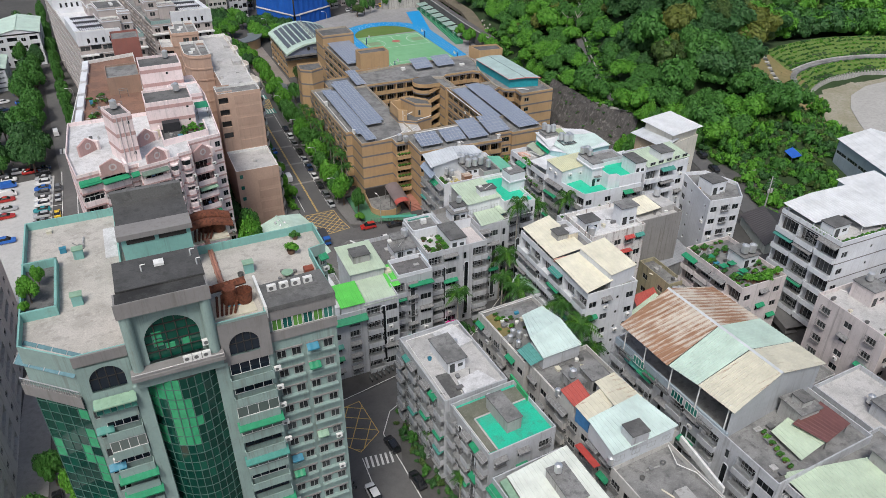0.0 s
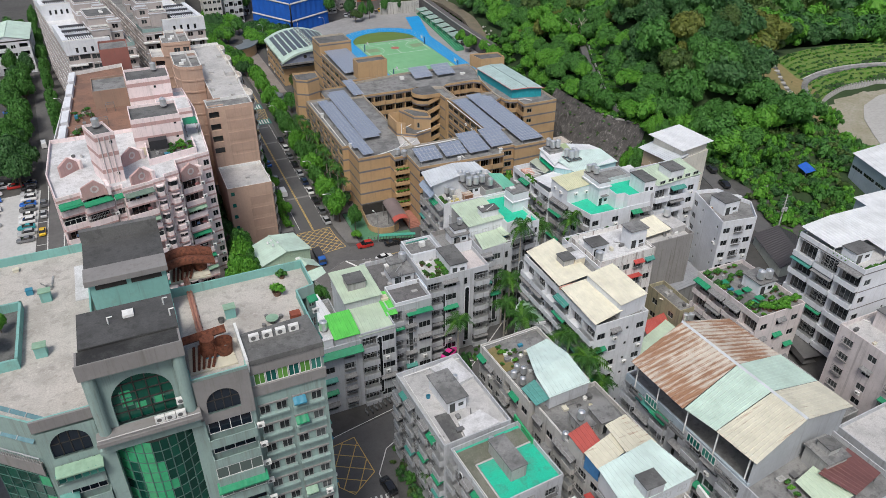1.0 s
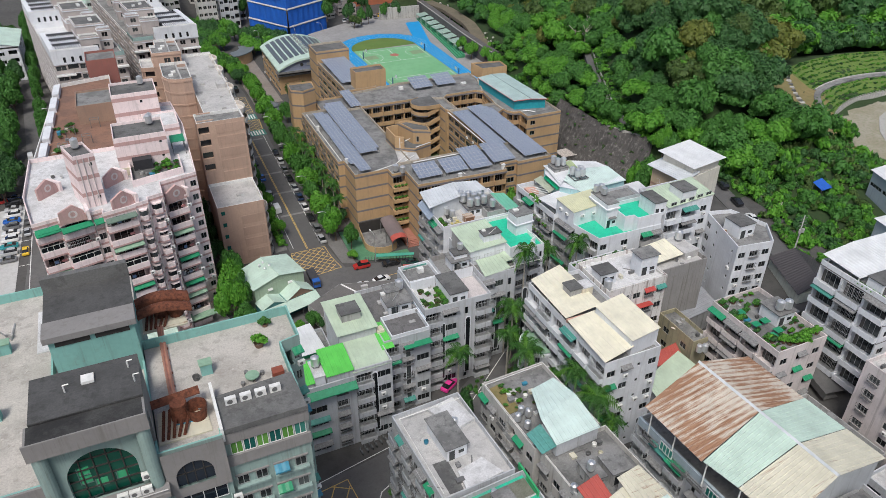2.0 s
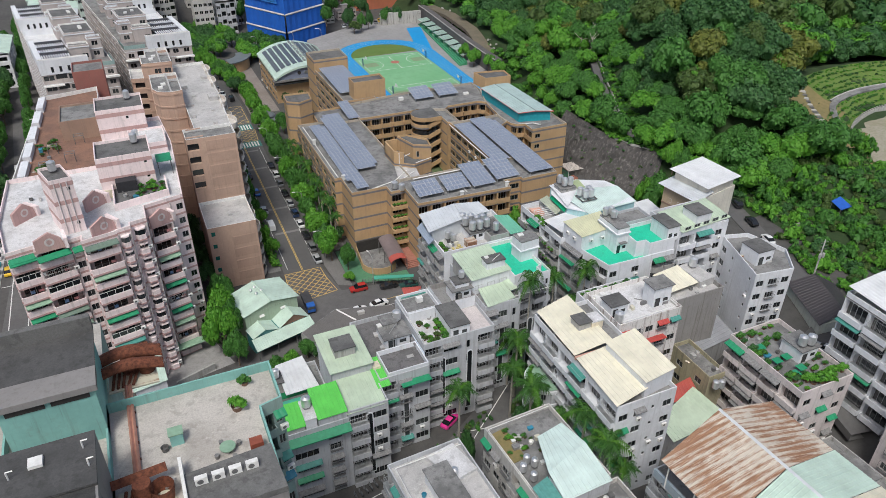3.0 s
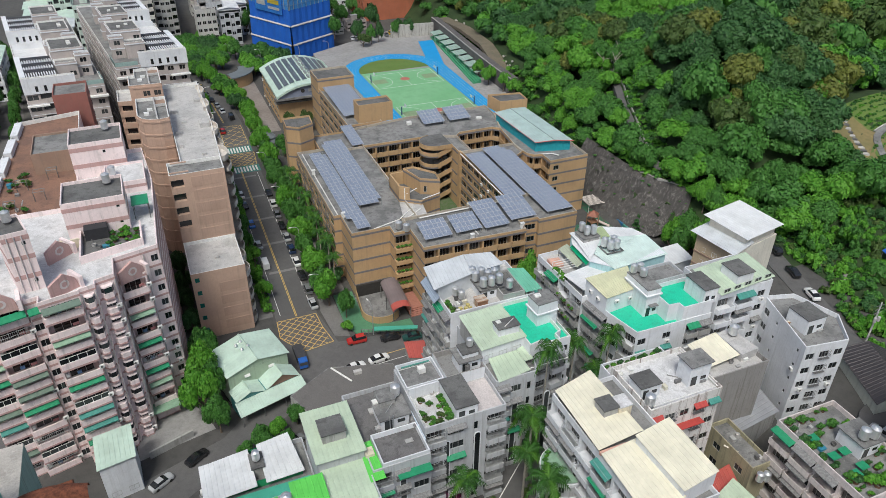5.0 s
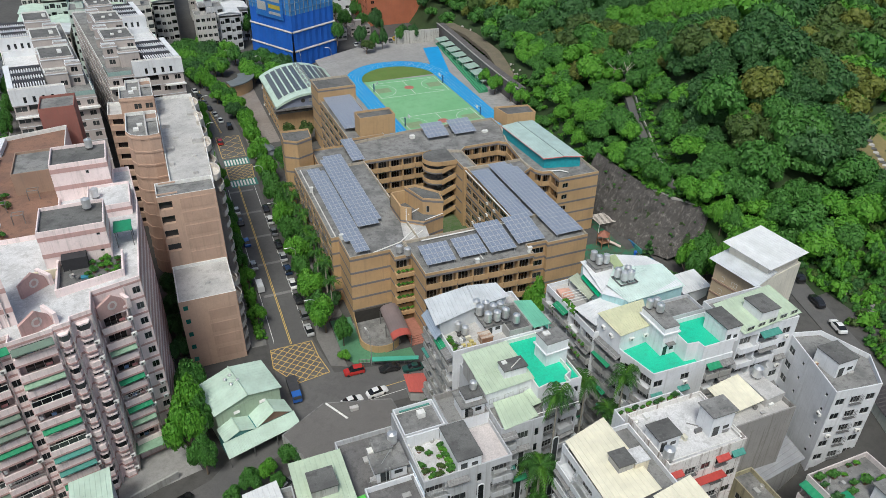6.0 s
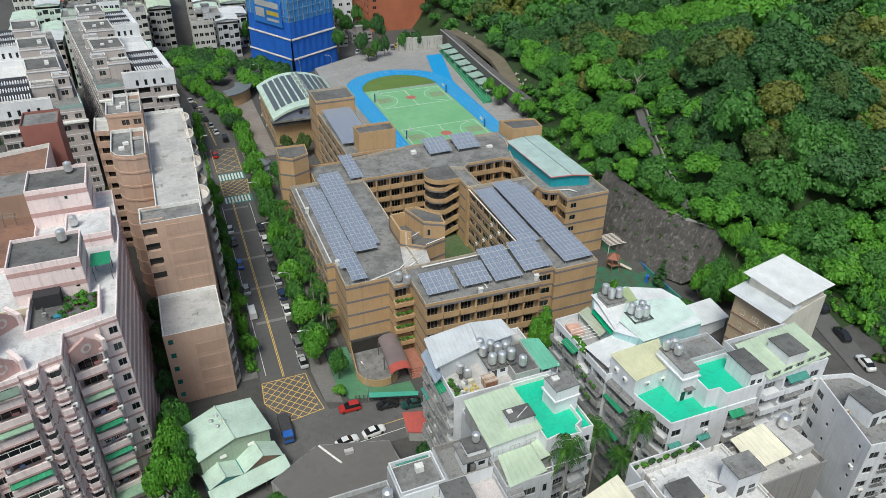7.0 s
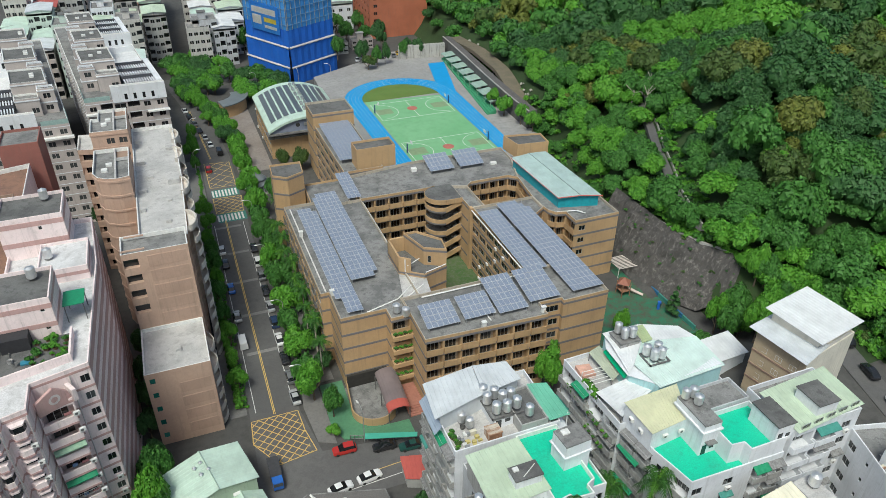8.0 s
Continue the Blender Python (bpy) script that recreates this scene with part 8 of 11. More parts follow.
simple("apartment_house", "small olive-yellow house with a cluttered roof", rect(98.5, 97.0, 102.6, 107.4), 10.5, 3, {3: "ww", 0: "."}, wall_mat("olive_yellow_render", (0.36, 0.33, 0.22), 0.8), CONC, 316)
water_tank(98.9, 95.6, 9.6, 0.6, 1.5), water_tank(100.0, 95.3, 9.6, 0.6, 1.5)


# ---- street fronts: full-height arched slits, service pipes, drying racks, roof junk ----
def slit(b, x, y, turn, z0, z1, w=0.9):
    """A tall dark stair window with a round head and a raised surround."""
    def make():
        n, r, h = 10, w / 2, z1 - z0
        out = [(0, 0), (w, 0)] + [(r + r * math.cos(math.pi * k / n), h - r + r * math.sin(math.pi * k / n)) for k in range(n + 1)]
        s = Shape()
        s.face([(u, -0.03, v) for u, v in out], 1)
        wide = [(r + (u - r) * 1.3, v + (0.15 if v > h / 2 else -0.1)) for u, v in out]
        for k in range(len(out)):
            a, c, d, e = out[k], out[(k + 1) % len(out)], wide[(k + 1) % len(out)], wide[k]
            s.face([(a[0], -0.1, a[1]), (c[0], -0.1, c[1]), (d[0], -0.1, d[1]), (e[0], -0.1, e[1])][::-1])
            s.face([(a[0], -0.03, a[1]), (c[0], -0.03, c[1]), (c[0], -0.1, c[1]), (a[0], -0.1, a[1])])
            s.face([(e[0], -0.1, e[1]), (d[0], -0.1, d[1]), (d[0], 0.02, d[1]), (e[0], 0.02, e[1])])
        return s.mesh("stair_window", [W_WHITE, GLASS])
    put("stair_window", cached(("slit", round(w, 2), round(z1 - z0, 2)), make), b, Matrix.Translation((x, y, z0)) @ Matrix.Rotation(radians(turn), 4, "Z"))


for b, pts in ((g4, ((44.6, 113.95),)), (g5, ((53.0, 116.95), (58.4, 116.95))), (lh, ((67.2, 120.95), (73.4, 120.95))), (lg, ((36.4, 109.35),))):
    for x, y in pts:
        slit(b, x, y, 0, 2.0, 16.0)
for b, (x0, y0), turn, offs in ((ru, (71, 42), 3, (8.6, 17.2, 26.4, 33)), (va, (37.6, 65.4), 4, (4.4, 8.6)), (vb, (36, 78), 3, (5.0, 12.0)), (cr, (70.6, 88.9), 0, (8.5, 17)), (rb, (74, 22), 3, (6, 14)), (vc, (37.5, 46), 4, (6,))):
    c_, s_ = math.cos(radians(turn)), math.sin(radians(turn))
    for o in offs:
        slit(b, x0 - o * s_ - 0.02, y0 + o * c_ + 0.5, turn - 90, 2.5, 16.2)
# open top-floor terrace of the long house: glazing, railing, plants, washing lines
for k in range(7):
    o = 12 + 3.1 * k
    x, y = 71 - o * math.sin(radians(3)), 42 + o * math.cos(radians(3))
    m = Matrix.Translation((x - 1.0, y + 2.6, 20.3)) @ Matrix.Rotation(radians(-87), 4, "Z")
    if k in (1, 2, 5):
        put("window", window_mesh(2.6, 1.6, "quad", WHITE_PAINT, TEAL_GLASS), ru, m)
    else:
        put("balcony", balcony_mesh(2.8, 0.5, 1.0, IRON, "rail"), ru, m)
    if k % 2:
        put("awning", awning_mesh(2.9, 1.0, AWN_GREEN if k % 4 == 1 else HOOD), ru, Matrix.Translation((x - 0.2, y + 2.7, 17.0 - 3.3 * (k % 3))) @ Matrix.Rotation(radians(-87), 4, "Z"))
jr = random.Random(99)
JUNK_MATS = (CONC_LIGHT, W_DIRTY, WHITE_PAINT, IRON, M_RUSTLIGHT, AWN_BLUE, HOOD, CONC_DARK)


def roof_pipe(b, pts, z, r=0.06, mat=None):
    s = Shape()
    for p, q in zip(pts, pts[1:]):
        s.bar((*p, z), (*q, z), r)
    part("water_pipe", s, mat or WHITE_PAINT, b)


def junk(x0, y0, x1, y1, z, n):
    """Crates, planks, basins and blocks left on a roof, each a thing."""
    for k in range(n):
        x, y, f = jr.uniform(x0, x1), jr.uniform(y0, y1), jr.random()
        s = Shape()
        if f < 0.45:
            w, d, h = jr.uniform(0.4, 1.2), jr.uniform(0.4, 1.0), jr.uniform(0.25, 0.8)
            s.box(x, y, z, x + w, y + d, z + h), s.box(x - 0.05, y - 0.05, z + h, x + w + 0.05, y + d + 0.05, z + h + 0.06)
            nm, lb, ct = "storage_box", "weathered storage box standing on a flat roof", "box"
        elif f < 0.75:
            a, w = jr.uniform(0, 3.1), jr.uniform(0.07, 0.12)
            s.bar((x, y, z + w), (x + 2.4 * math.cos(a), y + 2.4 * math.sin(a), z + w), w)
            nm, lb, ct = "plank", "weathered timber plank lying on a roof", "plank"
        else:
            s.drum(x, y, z, z + 0.5, 0.32, 0.4, 12, top=False), s.drum(x, y, z + 0.06, z + 0.1, 0.3, 0.3, 12)
            nm, lb, ct = "basin", "open plastic basin standing on a roof", "basin"
        solo(nm, s, jr.choice(JUNK_MATS), lb, ct, (x, y, z), "rooftop junk")


for x0, y0, x1, y1, z, n in ((36.8, 80, 46, 94, 17.62, 10), (53, 81, 58, 95, 18.52, 9), (54.5, 70, 62, 79, 18.22, 8), (55, 41, 63, 54, 17.22, 10), (41, 115, 48.6, 129, 17.22, 8), (50.6, 119, 62, 130, 19.42, 7),
                           (83, 106, 95, 114.5, 22.32, 9), (118.6, 108, 125, 119, 22.22, 6), (72.5, 43, 80, 51.5, 20.02, 8), (64.8, 122, 77, 126, 20.62, 5), (63.5, 138, 72, 147, 23.52, 5), (108, 109, 97.8, 114.8, 20.62, 4),
                           (114, 59, 126, 72, 20.02, 8), (-10, 186, -6, 201, 33.42, 9), (-12, 165, -7.5, 175, 34.92, 4), (6, 163, 9, 167, 35.12, 5), (-16, 94, -8, 103, 49.62, 5), (7, 72.6, 9, 86, 49.62, 4), (19, 125, 23, 130, 10.52, 3)):
    junk(min(x0, x1), y0, max(x0, x1), y1, z, n)
for b, pts, z in ((va, [(38, 66), (37.2, 77.2)], 17.9), (vb, [(36.6, 79), (36.0, 95), (47, 95.4)], 18.3), (ua, [(52.4, 81), (51.6, 95.6), (63, 96.2)], 19.2), (ub, [(54.3, 58), (53.2, 79)], 18.9), (uc, [(64.6, 41), (64.0, 50), (62.4, 52.4), (63.6, 56)], 18.1), (cr, [(71, 90), (71, 100)], 22.2), (g5, [(50.2, 118), (50.2, 131), (58, 131)], 20.2), (lh, [(64.4, 122), (78, 122)], 21.4), (wk, [(83, 105.4), (95.4, 105.4), (95.4, 115)], 23.2)):
    roof_pipe(b, pts, z)
junk(104, 84, 111, 97, 18.02, 12)
junk(98.8, 98, 102, 106.5, 10.52, 5)
# planted strip between the kerb and the house fronts
fr = random.Random(12)
green = []
for k in range(150):
    f = fr.random()
    if f < 0.6:
        x, y = fr.uniform(32.6, 35.6), fr.uniform(62, 96)
    elif f < 0.8:
        x, y = fr.uniform(66.5, 69.8), fr.uniform(84, 117)
    else:
        x, y = fr.uniform(40, 62), fr.uniform(107.0, 109) + 0
        y = 105.5 + (x - 40) * 0.36 + fr.uniform(0, 2)
    green.append((x, y, 0.0, fr.uniform(0.4, 1.1), fr.uniform(0.9, 1.8), fr.choice((0, 1, 1, 2))))
scatter("garden_shrubs", green, [crown(820 + k, 4, 110, 0.26, 0.8) for k in range(3)], "shrubs and potted greenery along the house fronts", "shrubs")


# ---- green tower: glass bay, arches, crown, roof clutter ----
MULLION = plain_mat("weathered_green_mullion", (0.10, 0.19, 0.165), 0.5, 0.2)
SOOT = flat_roof_mat("sooty_stained_slab", (0.022, 0.022, 0.022), (0.085, 0.085, 0.082), 0.6)
NAVY = glass_mat("dark_blue_glazing", (0.012, 0.018, 0.028), (0.03, 0.04, 0.055))


def pane_part(b, name, p, angle, w, h, mat):
    """A pane or panel of its own: a thin box with a dark frame, its lower left corner at p."""
    def make():
        s = Shape().box(0.04, 0, 0.04, w - 0.04, 0.05, h - 0.04, 0)
        s.box(0, -0.05, 0, w, 0.03, 0.09, 1), s.box(0, -0.07, 0.09, 0.09, 0.03, h, 1)
        return s.mesh(name, [mat, MULLION])
    put(name, cached(("pane", name, round(w, 2), round(h, 2), mat.name), make), b, Matrix.Translation(p) @ Matrix.Rotation(angle, 4, "Z"))


prng = random.Random(4)
NCOL = 10
bay = [(-5.4 + 8.6 * i / NCOL, 71.3 - 2.5 * math.sin(math.pi * i / NCOL) ** 0.8) for i in range(NCOL + 1)]
for i, (a, b_) in enumerate(zip(bay, bay[1:])):
    w, ang = math.hypot(b_[0] - a[0], b_[1] - a[1]), math.atan2(b_[1] - a[1], b_[0] - a[0])
    for k in range(20):
        z = 14.6 + 1.53 * k
        bright = (i in (2, 3) and k > 12) or (i == 4 and 12 < k < 18) or (i in (0, 9) and k > 12 and prng.random() < 0.85) or (i == 1 and k > 17) or prng.random() < 0.02
        pane_part(twr, "glass_pane", (a[0], a[1], z), ang, w, 1.53, GREEN_BLIND if bright else GREEN_GLASS)
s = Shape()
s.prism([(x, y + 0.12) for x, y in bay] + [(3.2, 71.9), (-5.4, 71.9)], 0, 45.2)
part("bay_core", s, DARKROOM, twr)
a, b_ = Vector((-17.25, 74.9)), Vector((-12.05, 70.6))
off = Vector((-(a - b_).normalized().y, (a - b_).normalized().x)) * -0.08
for i in range(5):
    for k in range(18):
        p = a.lerp(b_, i / 5) + Vector((-0.05, -0.06))
        z = 17.0 + 1.53 * k
        bright = (i == 4 and k in (9, 10, 11, 13, 14, 16)) or (i == 3 and k in (11, 12)) or prng.random() < 0.05
        pane_part(twr, "glass_pane", (p.x, p.y, z), math.atan2((b_ - a).y, (b_ - a).x), (b_ - a).length / 5, 1.53, GREEN_BLIND if bright else GREEN_GLASS)


def arch_window(b, x0, x1, z0, z1, y, cols, rows, glass, wall, wx0, wx1, wz0, wz1, deep=0.5):
    """A wall piece with a true arched opening, its glazing bars and panes."""
    r, cx = (x1 - x0) / 2, (x0 + x1) / 2
    zs = z1 - r
    n = 16
    top = [(cx - r * math.cos(math.pi * i / n), zs + r * math.sin(math.pi * i / n)) for i in range(n + 1)]
    s = Shape()
    s.face([(wx0, y, wz0), (x0, y, wz0), (x0, y, wz1), (wx0, y, wz1)])
    s.face([(x1, y, wz0), (wx1, y, wz0), (wx1, y, wz1), (x1, y, wz1)])
    if z0 > wz0:
        s.face([(x0, y, wz0), (x1, y, wz0), (x1, y, z0), (x0, y, z0)])
    for (ax, az), (bx, bz) in zip(top, top[1:]):
        s.face([(ax, y, az), (bx, y, bz), (bx, y, wz1), (ax, y, wz1)])
        s.face([(ax, y, az), (ax, y + deep, az), (bx, y + deep, bz), (bx, y, bz)])
    s.face([(x0, y, z0), (x0, y + deep, z0), (x0, y + deep, zs), (x0, y, zs)])
    s.face([(x1, y + deep, z0), (x1, y, z0), (x1, y, zs), (x1, y + deep, zs)])
    part("arch_wall", s, wall, b)
    s = Shape()
    s.face([(x0, y + deep * 0.8, z0), (x1, y + deep * 0.8, z0)] + [(x, y + deep * 0.8, z) for x, z in reversed(top)])
    part("arch_glass", s, glass, b)
    for i in range(1, cols):
        x = x0 + (x1 - x0) * i / cols
        h = zs + math.sqrt(max(0, r * r - (x - cx) ** 2))
        part("glazing_bar", Shape().box(x - 0.05, y + deep * 0.6, z0, x + 0.05, y + deep * 0.78, h), DARKFRAME, b)
    for j in range(1, rows):
        z = z0 + (z1 - z0) * j / rows
        hw = r if z < zs else math.sqrt(max(0.01, r * r - (z - zs) ** 2))
        part("glazing_bar", Shape().box(cx - hw, y + deep * 0.6, z - 0.05, cx + hw, y + deep * 0.78, z + 0.05), DARKFRAME, b)


arch_window(twr, -4.4, 1.5, 47.4, 53.4, 70.3, 5, 5, GREEN_GLASS, W_TOWER, -6.2, 3.2, 45.6, 55.2, 0.7)
for k, (x0, z0) in enumerate(((-3.6, 49.2), (-3.6, 50.3), (-2.4, 48.4), (-0.6, 48.6))):
    pane_part(twr, "green_panel", (x0, 70.83, z0), 0, 1.1, 1.0, GREEN_BLIND)
arch_window(twr, -10.9, -7.2, 45.6, 48.9, 70.1, 4, 2, NAVY, W_TOWER, -11.6, -6.4, 44.6, 49.4, 0.4)
arch_window(twr, 4.3, 7.8, 45.9, 49.0, 69.75, 4, 2, NAVY, W_TOWERG, 3.4, 9.2, 44.6, 50.8, 0.4)
s = Shape()
s.prism([(-6.4, 69.3), (3.4, 69.3), (3.4, 71.95), (-6.4, 71.95)], 55.2, 56.6, bottom=True)
part("crown", s, W_TOWERG, twr)
part("crown_recess", Shape().box(-6.2, 69.3, 56.61, 3.2, 71.9, 56.63), SOOT, twr)
part("crown_front", Shape().box(-6.45, 69.15, 55.1, 3.45, 69.29, 57.0), W_TOWERG, twr)
part("crown_back", Shape().box(-6.0, 71.9, 56.6, 3.4, 71.98, 56.78), SOOT, twr)
for x, y in ((2.9, 74.0), (2.5, 76.2), (-3.0, 75.0)):
    part("vent_pipe", Shape().bar((x, y, 56.8), (x, y, 57.7), 0.05).bar((x, y, 57.7), (x + 0.5, y, 57.7), 0.05), WHITE_PAINT, twr)
part("roof_hatch", Shape().box(-1.6, 75.4, 56.85, -0.5, 76.5, 57.15), WHITE_PAINT, twr)
for x in (-5.7, 2.7):
    part("column", Shape().drum(x, 69.9, 47.4, 55.2, 0.62, 0.62, 16), W_TOWER, twr)
part("ledge", Shape().box(-6.6, 68.3, 46.9, 3.6, 70.3, 47.4), W_TOWERG, twr)
part("ledge_rail", Shape().bar((-6.5, 68.4, 47.85), (3.5, 68.4, 47.85), 0.045), CONC_LIGHT, twr)
part("soffit_beam", Shape().box(-6.4, 69.2, 45.2, 3.4, 71, 46.9), W_TOWER, twr)
for x in (-0.9, 0.15, 1.2):
    put("air_conditioner", aircon_mesh(), twr, Matrix.Translation((x, 69.6, 47.42)) @ Matrix.Scale(1.15, 4))
put("air_conditioner", aircon_mesh(), twr, Matrix.Translation((1.5, 70.2, 48.6)) @ Matrix.Scale(1.15, 4))
for x in (-6.1, 3.0):
    part("pilaster", Shape().box(x - 0.7, 69.7, 0, x + 0.75, 70.7, 45.2), W_TOWER, twr)
part("top_band", Shape().box(-12.0, 70.35, 49.4, -6.4, 70.6, 50.8), W_TOWERG, twr)
part("top_band", Shape().box(9.2, 70.7, 45.6, 17.7, 70.98, 47.0), W_TOWERG, twr)
part("top_band", Shape().box(9.2, 70.7, 48.8, 17.7, 70.98, 50.6), W_TOWERG, twr)
for k in range(6):
    put("window", window_mesh(1.2, 1.7, "slide", WHITE_PAINT, TEAL_GLASS if k % 2 else glass_mat("lime_window", (0.10, 0.26, 0.05), (0.14, 0.34, 0.07))), twr, Matrix.Translation((9.7 + 1.28 * k, 70.9, 47.05)))
part("terrace_roof", Shape().prism([(9.3, 70.6), (17.7, 70.6), (17.4, 76.2), (9.3, 75.6)], 50.2, 50.9), CONC_DARK, twr)
part("terrace_wall", Shape().prism([(9.1, 70.4), (9.4, 70.4), (9.4, 77.5), (9.1, 77.5)], 49.6, 51.3), WHITE_PAINT, twr)
for k in range(4):
    put("air_conditioner", aircon_mesh(), twr, Matrix.Translation((10.2 + 1.5 * k, 74.4, 50.92)) @ Matrix.Scale(1.3, 4))
# balcony bands, glazed loggias, awnings and stains of the street front
trg = random.Random(17)
for k in range(10):
    z = 13.6 + 3.1 * k
    for x0, x1, y, col in ((-10.9, -6.9, 70.55, 0), (3.7, 8.9, 70.15, 1)):
        put("balcony", balcony_mesh(x1 - x0, 1.1, 1.15, W_TOWER, "solid"), twr, Matrix.Translation((x0, y, z)))
        put("window", window_mesh(x1 - x0 - 0.5, 1.75, "quad", DARKFRAME if trg.random() < 0.6 else WHITE_PAINT, NAVY), twr, Matrix.Translation((x0 + 0.25, y - 0.12, z + 1.2)))
        if trg.random() < 0.35:
            put("window", window_mesh(x1 - x0, 1.7, "quad", WHITE_PAINT, glass_mat("pale_glazing", (0.10, 0.13, 0.12), (0.25, 0.28, 0.26))), twr, Matrix.Translation((x0, y - 1.05, z + 1.2)))
        if trg.random() < 0.28:
            put("awning", awning_mesh(x1 - x0 + 0.5, 1.3, trg.choice((AWN_TEAL, AWN_GREEN, AWN_PALE, AWN_BLUE))), twr, Matrix.Translation((x0 - 0.25, y - 0.6, z + 2.75)))
        if trg.random() < 0.6:
            put("air_conditioner", aircon_mesh(), twr, Matrix.Translation((x1 + 0.1, y - 0.05, z + 0.4)))
    for x0, x1 in ((9.7, 12.8), (13.6, 16.9)):
        for xw in (x0, x1 - 1.2):
            put("window", window_mesh(1.2, 1.25, "slide", ALU, GLASS), twr, Matrix.Translation((xw, 70.88, z + 1.05)))
        part("window_hood", Shape().box(x0 - 0.15, 70.8, z + 2.35, x1 + 0.2, 71.0, z + 2.5), W_TOWERG, twr)
        part("window_ledge", Shape().box(x0 - 0.15, 70.45, z + 0.75, x1 + 0.2, 71.0, z + 1.0), W_TOWER, twr)
        if trg.random() < 0.4:
            put("awning", awning_mesh(1.5, 0.8, trg.choice((AWN_TEAL, AWN_BLUE, AWN_PALE, AWN_GREEN))), twr, Matrix.Translation((x0 - 0.15, 70.6, z + 2.1)))
        if trg.random() < 0.15:
            put("air_conditioner", aircon_mesh(), twr, Matrix.Translation((x1 - 0.9, 70.75, z + 0.5)))
part("loggia_roof", Shape().box(-11.2, 68.9, 44.2, -6.7, 70.1, 44.35), AWN_TEAL, twr)
for k in range(6):
    pane_part(twr, "canopy_pane", (-11.1 + 0.73 * k, 69.0, 43.1), 0, 0.72, 1.2, TEAL_GLASS)
# corner terrace with a glass pergola
part("terrace", Shape().prism([(-18.4, 75.6), (-12.2, 70.2), (-11.8, 73), (-17.4, 78)], 43.6, 45.2, bottom=True), W_TOWERG, twr)
a, b_ = Vector((-18.3, 75.6)), Vector((-12.2, 70.3))
for k in range(4):
    p, q = a.lerp(b_, k / 4), a.lerp(b_, (k + 1) / 4)
    s = Shape()
    s.face([(p.x, p.y, 48.2), (q.x, q.y, 48.2), (q.x + 1.4, q.y + 1.6, 49.9), (p.x + 1.4, p.y + 1.6, 49.9)])
    part("canopy_pane", s, plain_mat("dusty_glass_canopy", (0.13, 0.24, 0.27), 0.2), twr)
    part("canopy_bar", Shape().bar((p.x, p.y, 48.22), (p.x + 1.4, p.y + 1.6, 49.92), 0.05), ALU, twr)
s = Shape()
for k in range(25):
    p = a.lerp(b_, k / 24)
    s.bar((p.x, p.y, 45.2), (p.x, p.y, 46.1), 0.03)
s.bar((*a, 46.1), (*b_, 46.1), 0.06)
part("railing", s, ALU, twr)
# sunken planter
s = Shape()
s.prism([(-17.3, 81.5), (-13.3, 81.3), (-13.3, 92.5), (-17.3, 92.5)], 49.6, 49.75)
part("planter_bed", s, CONC_DARK, twr)
for x0, y0, x1, y1 in ((-13.5, 81.3, -13.2, 92.7), (-17.3, 92.4, -13.2, 92.7), (-17.3, 81.1, -13.2, 81.4)):
    part("planter_wall", Shape().box(x0, y0, 49.6, x1, y1, 50.9), W_TOWERT, twr)
tree(-16.2, 84.8, 49.7, 1.5, 2.6, 3, 0), tree(-15.4, 88.6, 49.7, 1.0, 1.8, 3, 1), tree(-16.8, 82.4, 49.7, 0.8, 1.3, 3, 2)
# louvres of the tank room, roof units, pipes
for x0, x1 in ((-4.2, -0.9), (-0.4, 2.9)):
    part("louvre", Shape().box(x0, 84.42, 55.2, x1, 84.52, 55.8), DARKROOM, twr)
part("tank_room_cap", Shape().prism([(-5.2, 84.1), (3.7, 84.1), (3.7, 87), (-5.2, 87)], 56.0, 56.7), W_TOWERG, twr)
part("tank_room_upstand", Shape().box(-5.1, 93.0, 56.5, 3.7, 93.8, 58.2), CONC_DARK, twr)
part("white_panel", Shape().box(-7.5, 91.8, 49.6, -5.8, 100, 49.75), ROOF_WHITE, twr)
for x, y in ((-10.7, 93.6), (-11.1, 82.6), (9.3, 81.2)):
    u = thing("roof_vent", "turquoise painted roof ventilation box", "roof vent", (x, y, 49.6), "roof vents")
    part("box", Shape().box(x - 0.6, y - 0.5, 49.6, x + 0.6, y + 0.5, 51.0), W_TOWERT, u)
    part("cap", Shape().box(x - 0.7, y - 0.6, 51.0, x + 0.7, y + 0.6, 51.1), AWN_PALE, u)
RUSTY = plain_mat("rusted_iron", (0.16, 0.055, 0.03), 0.85, 0.2, 0.5, 3.0)
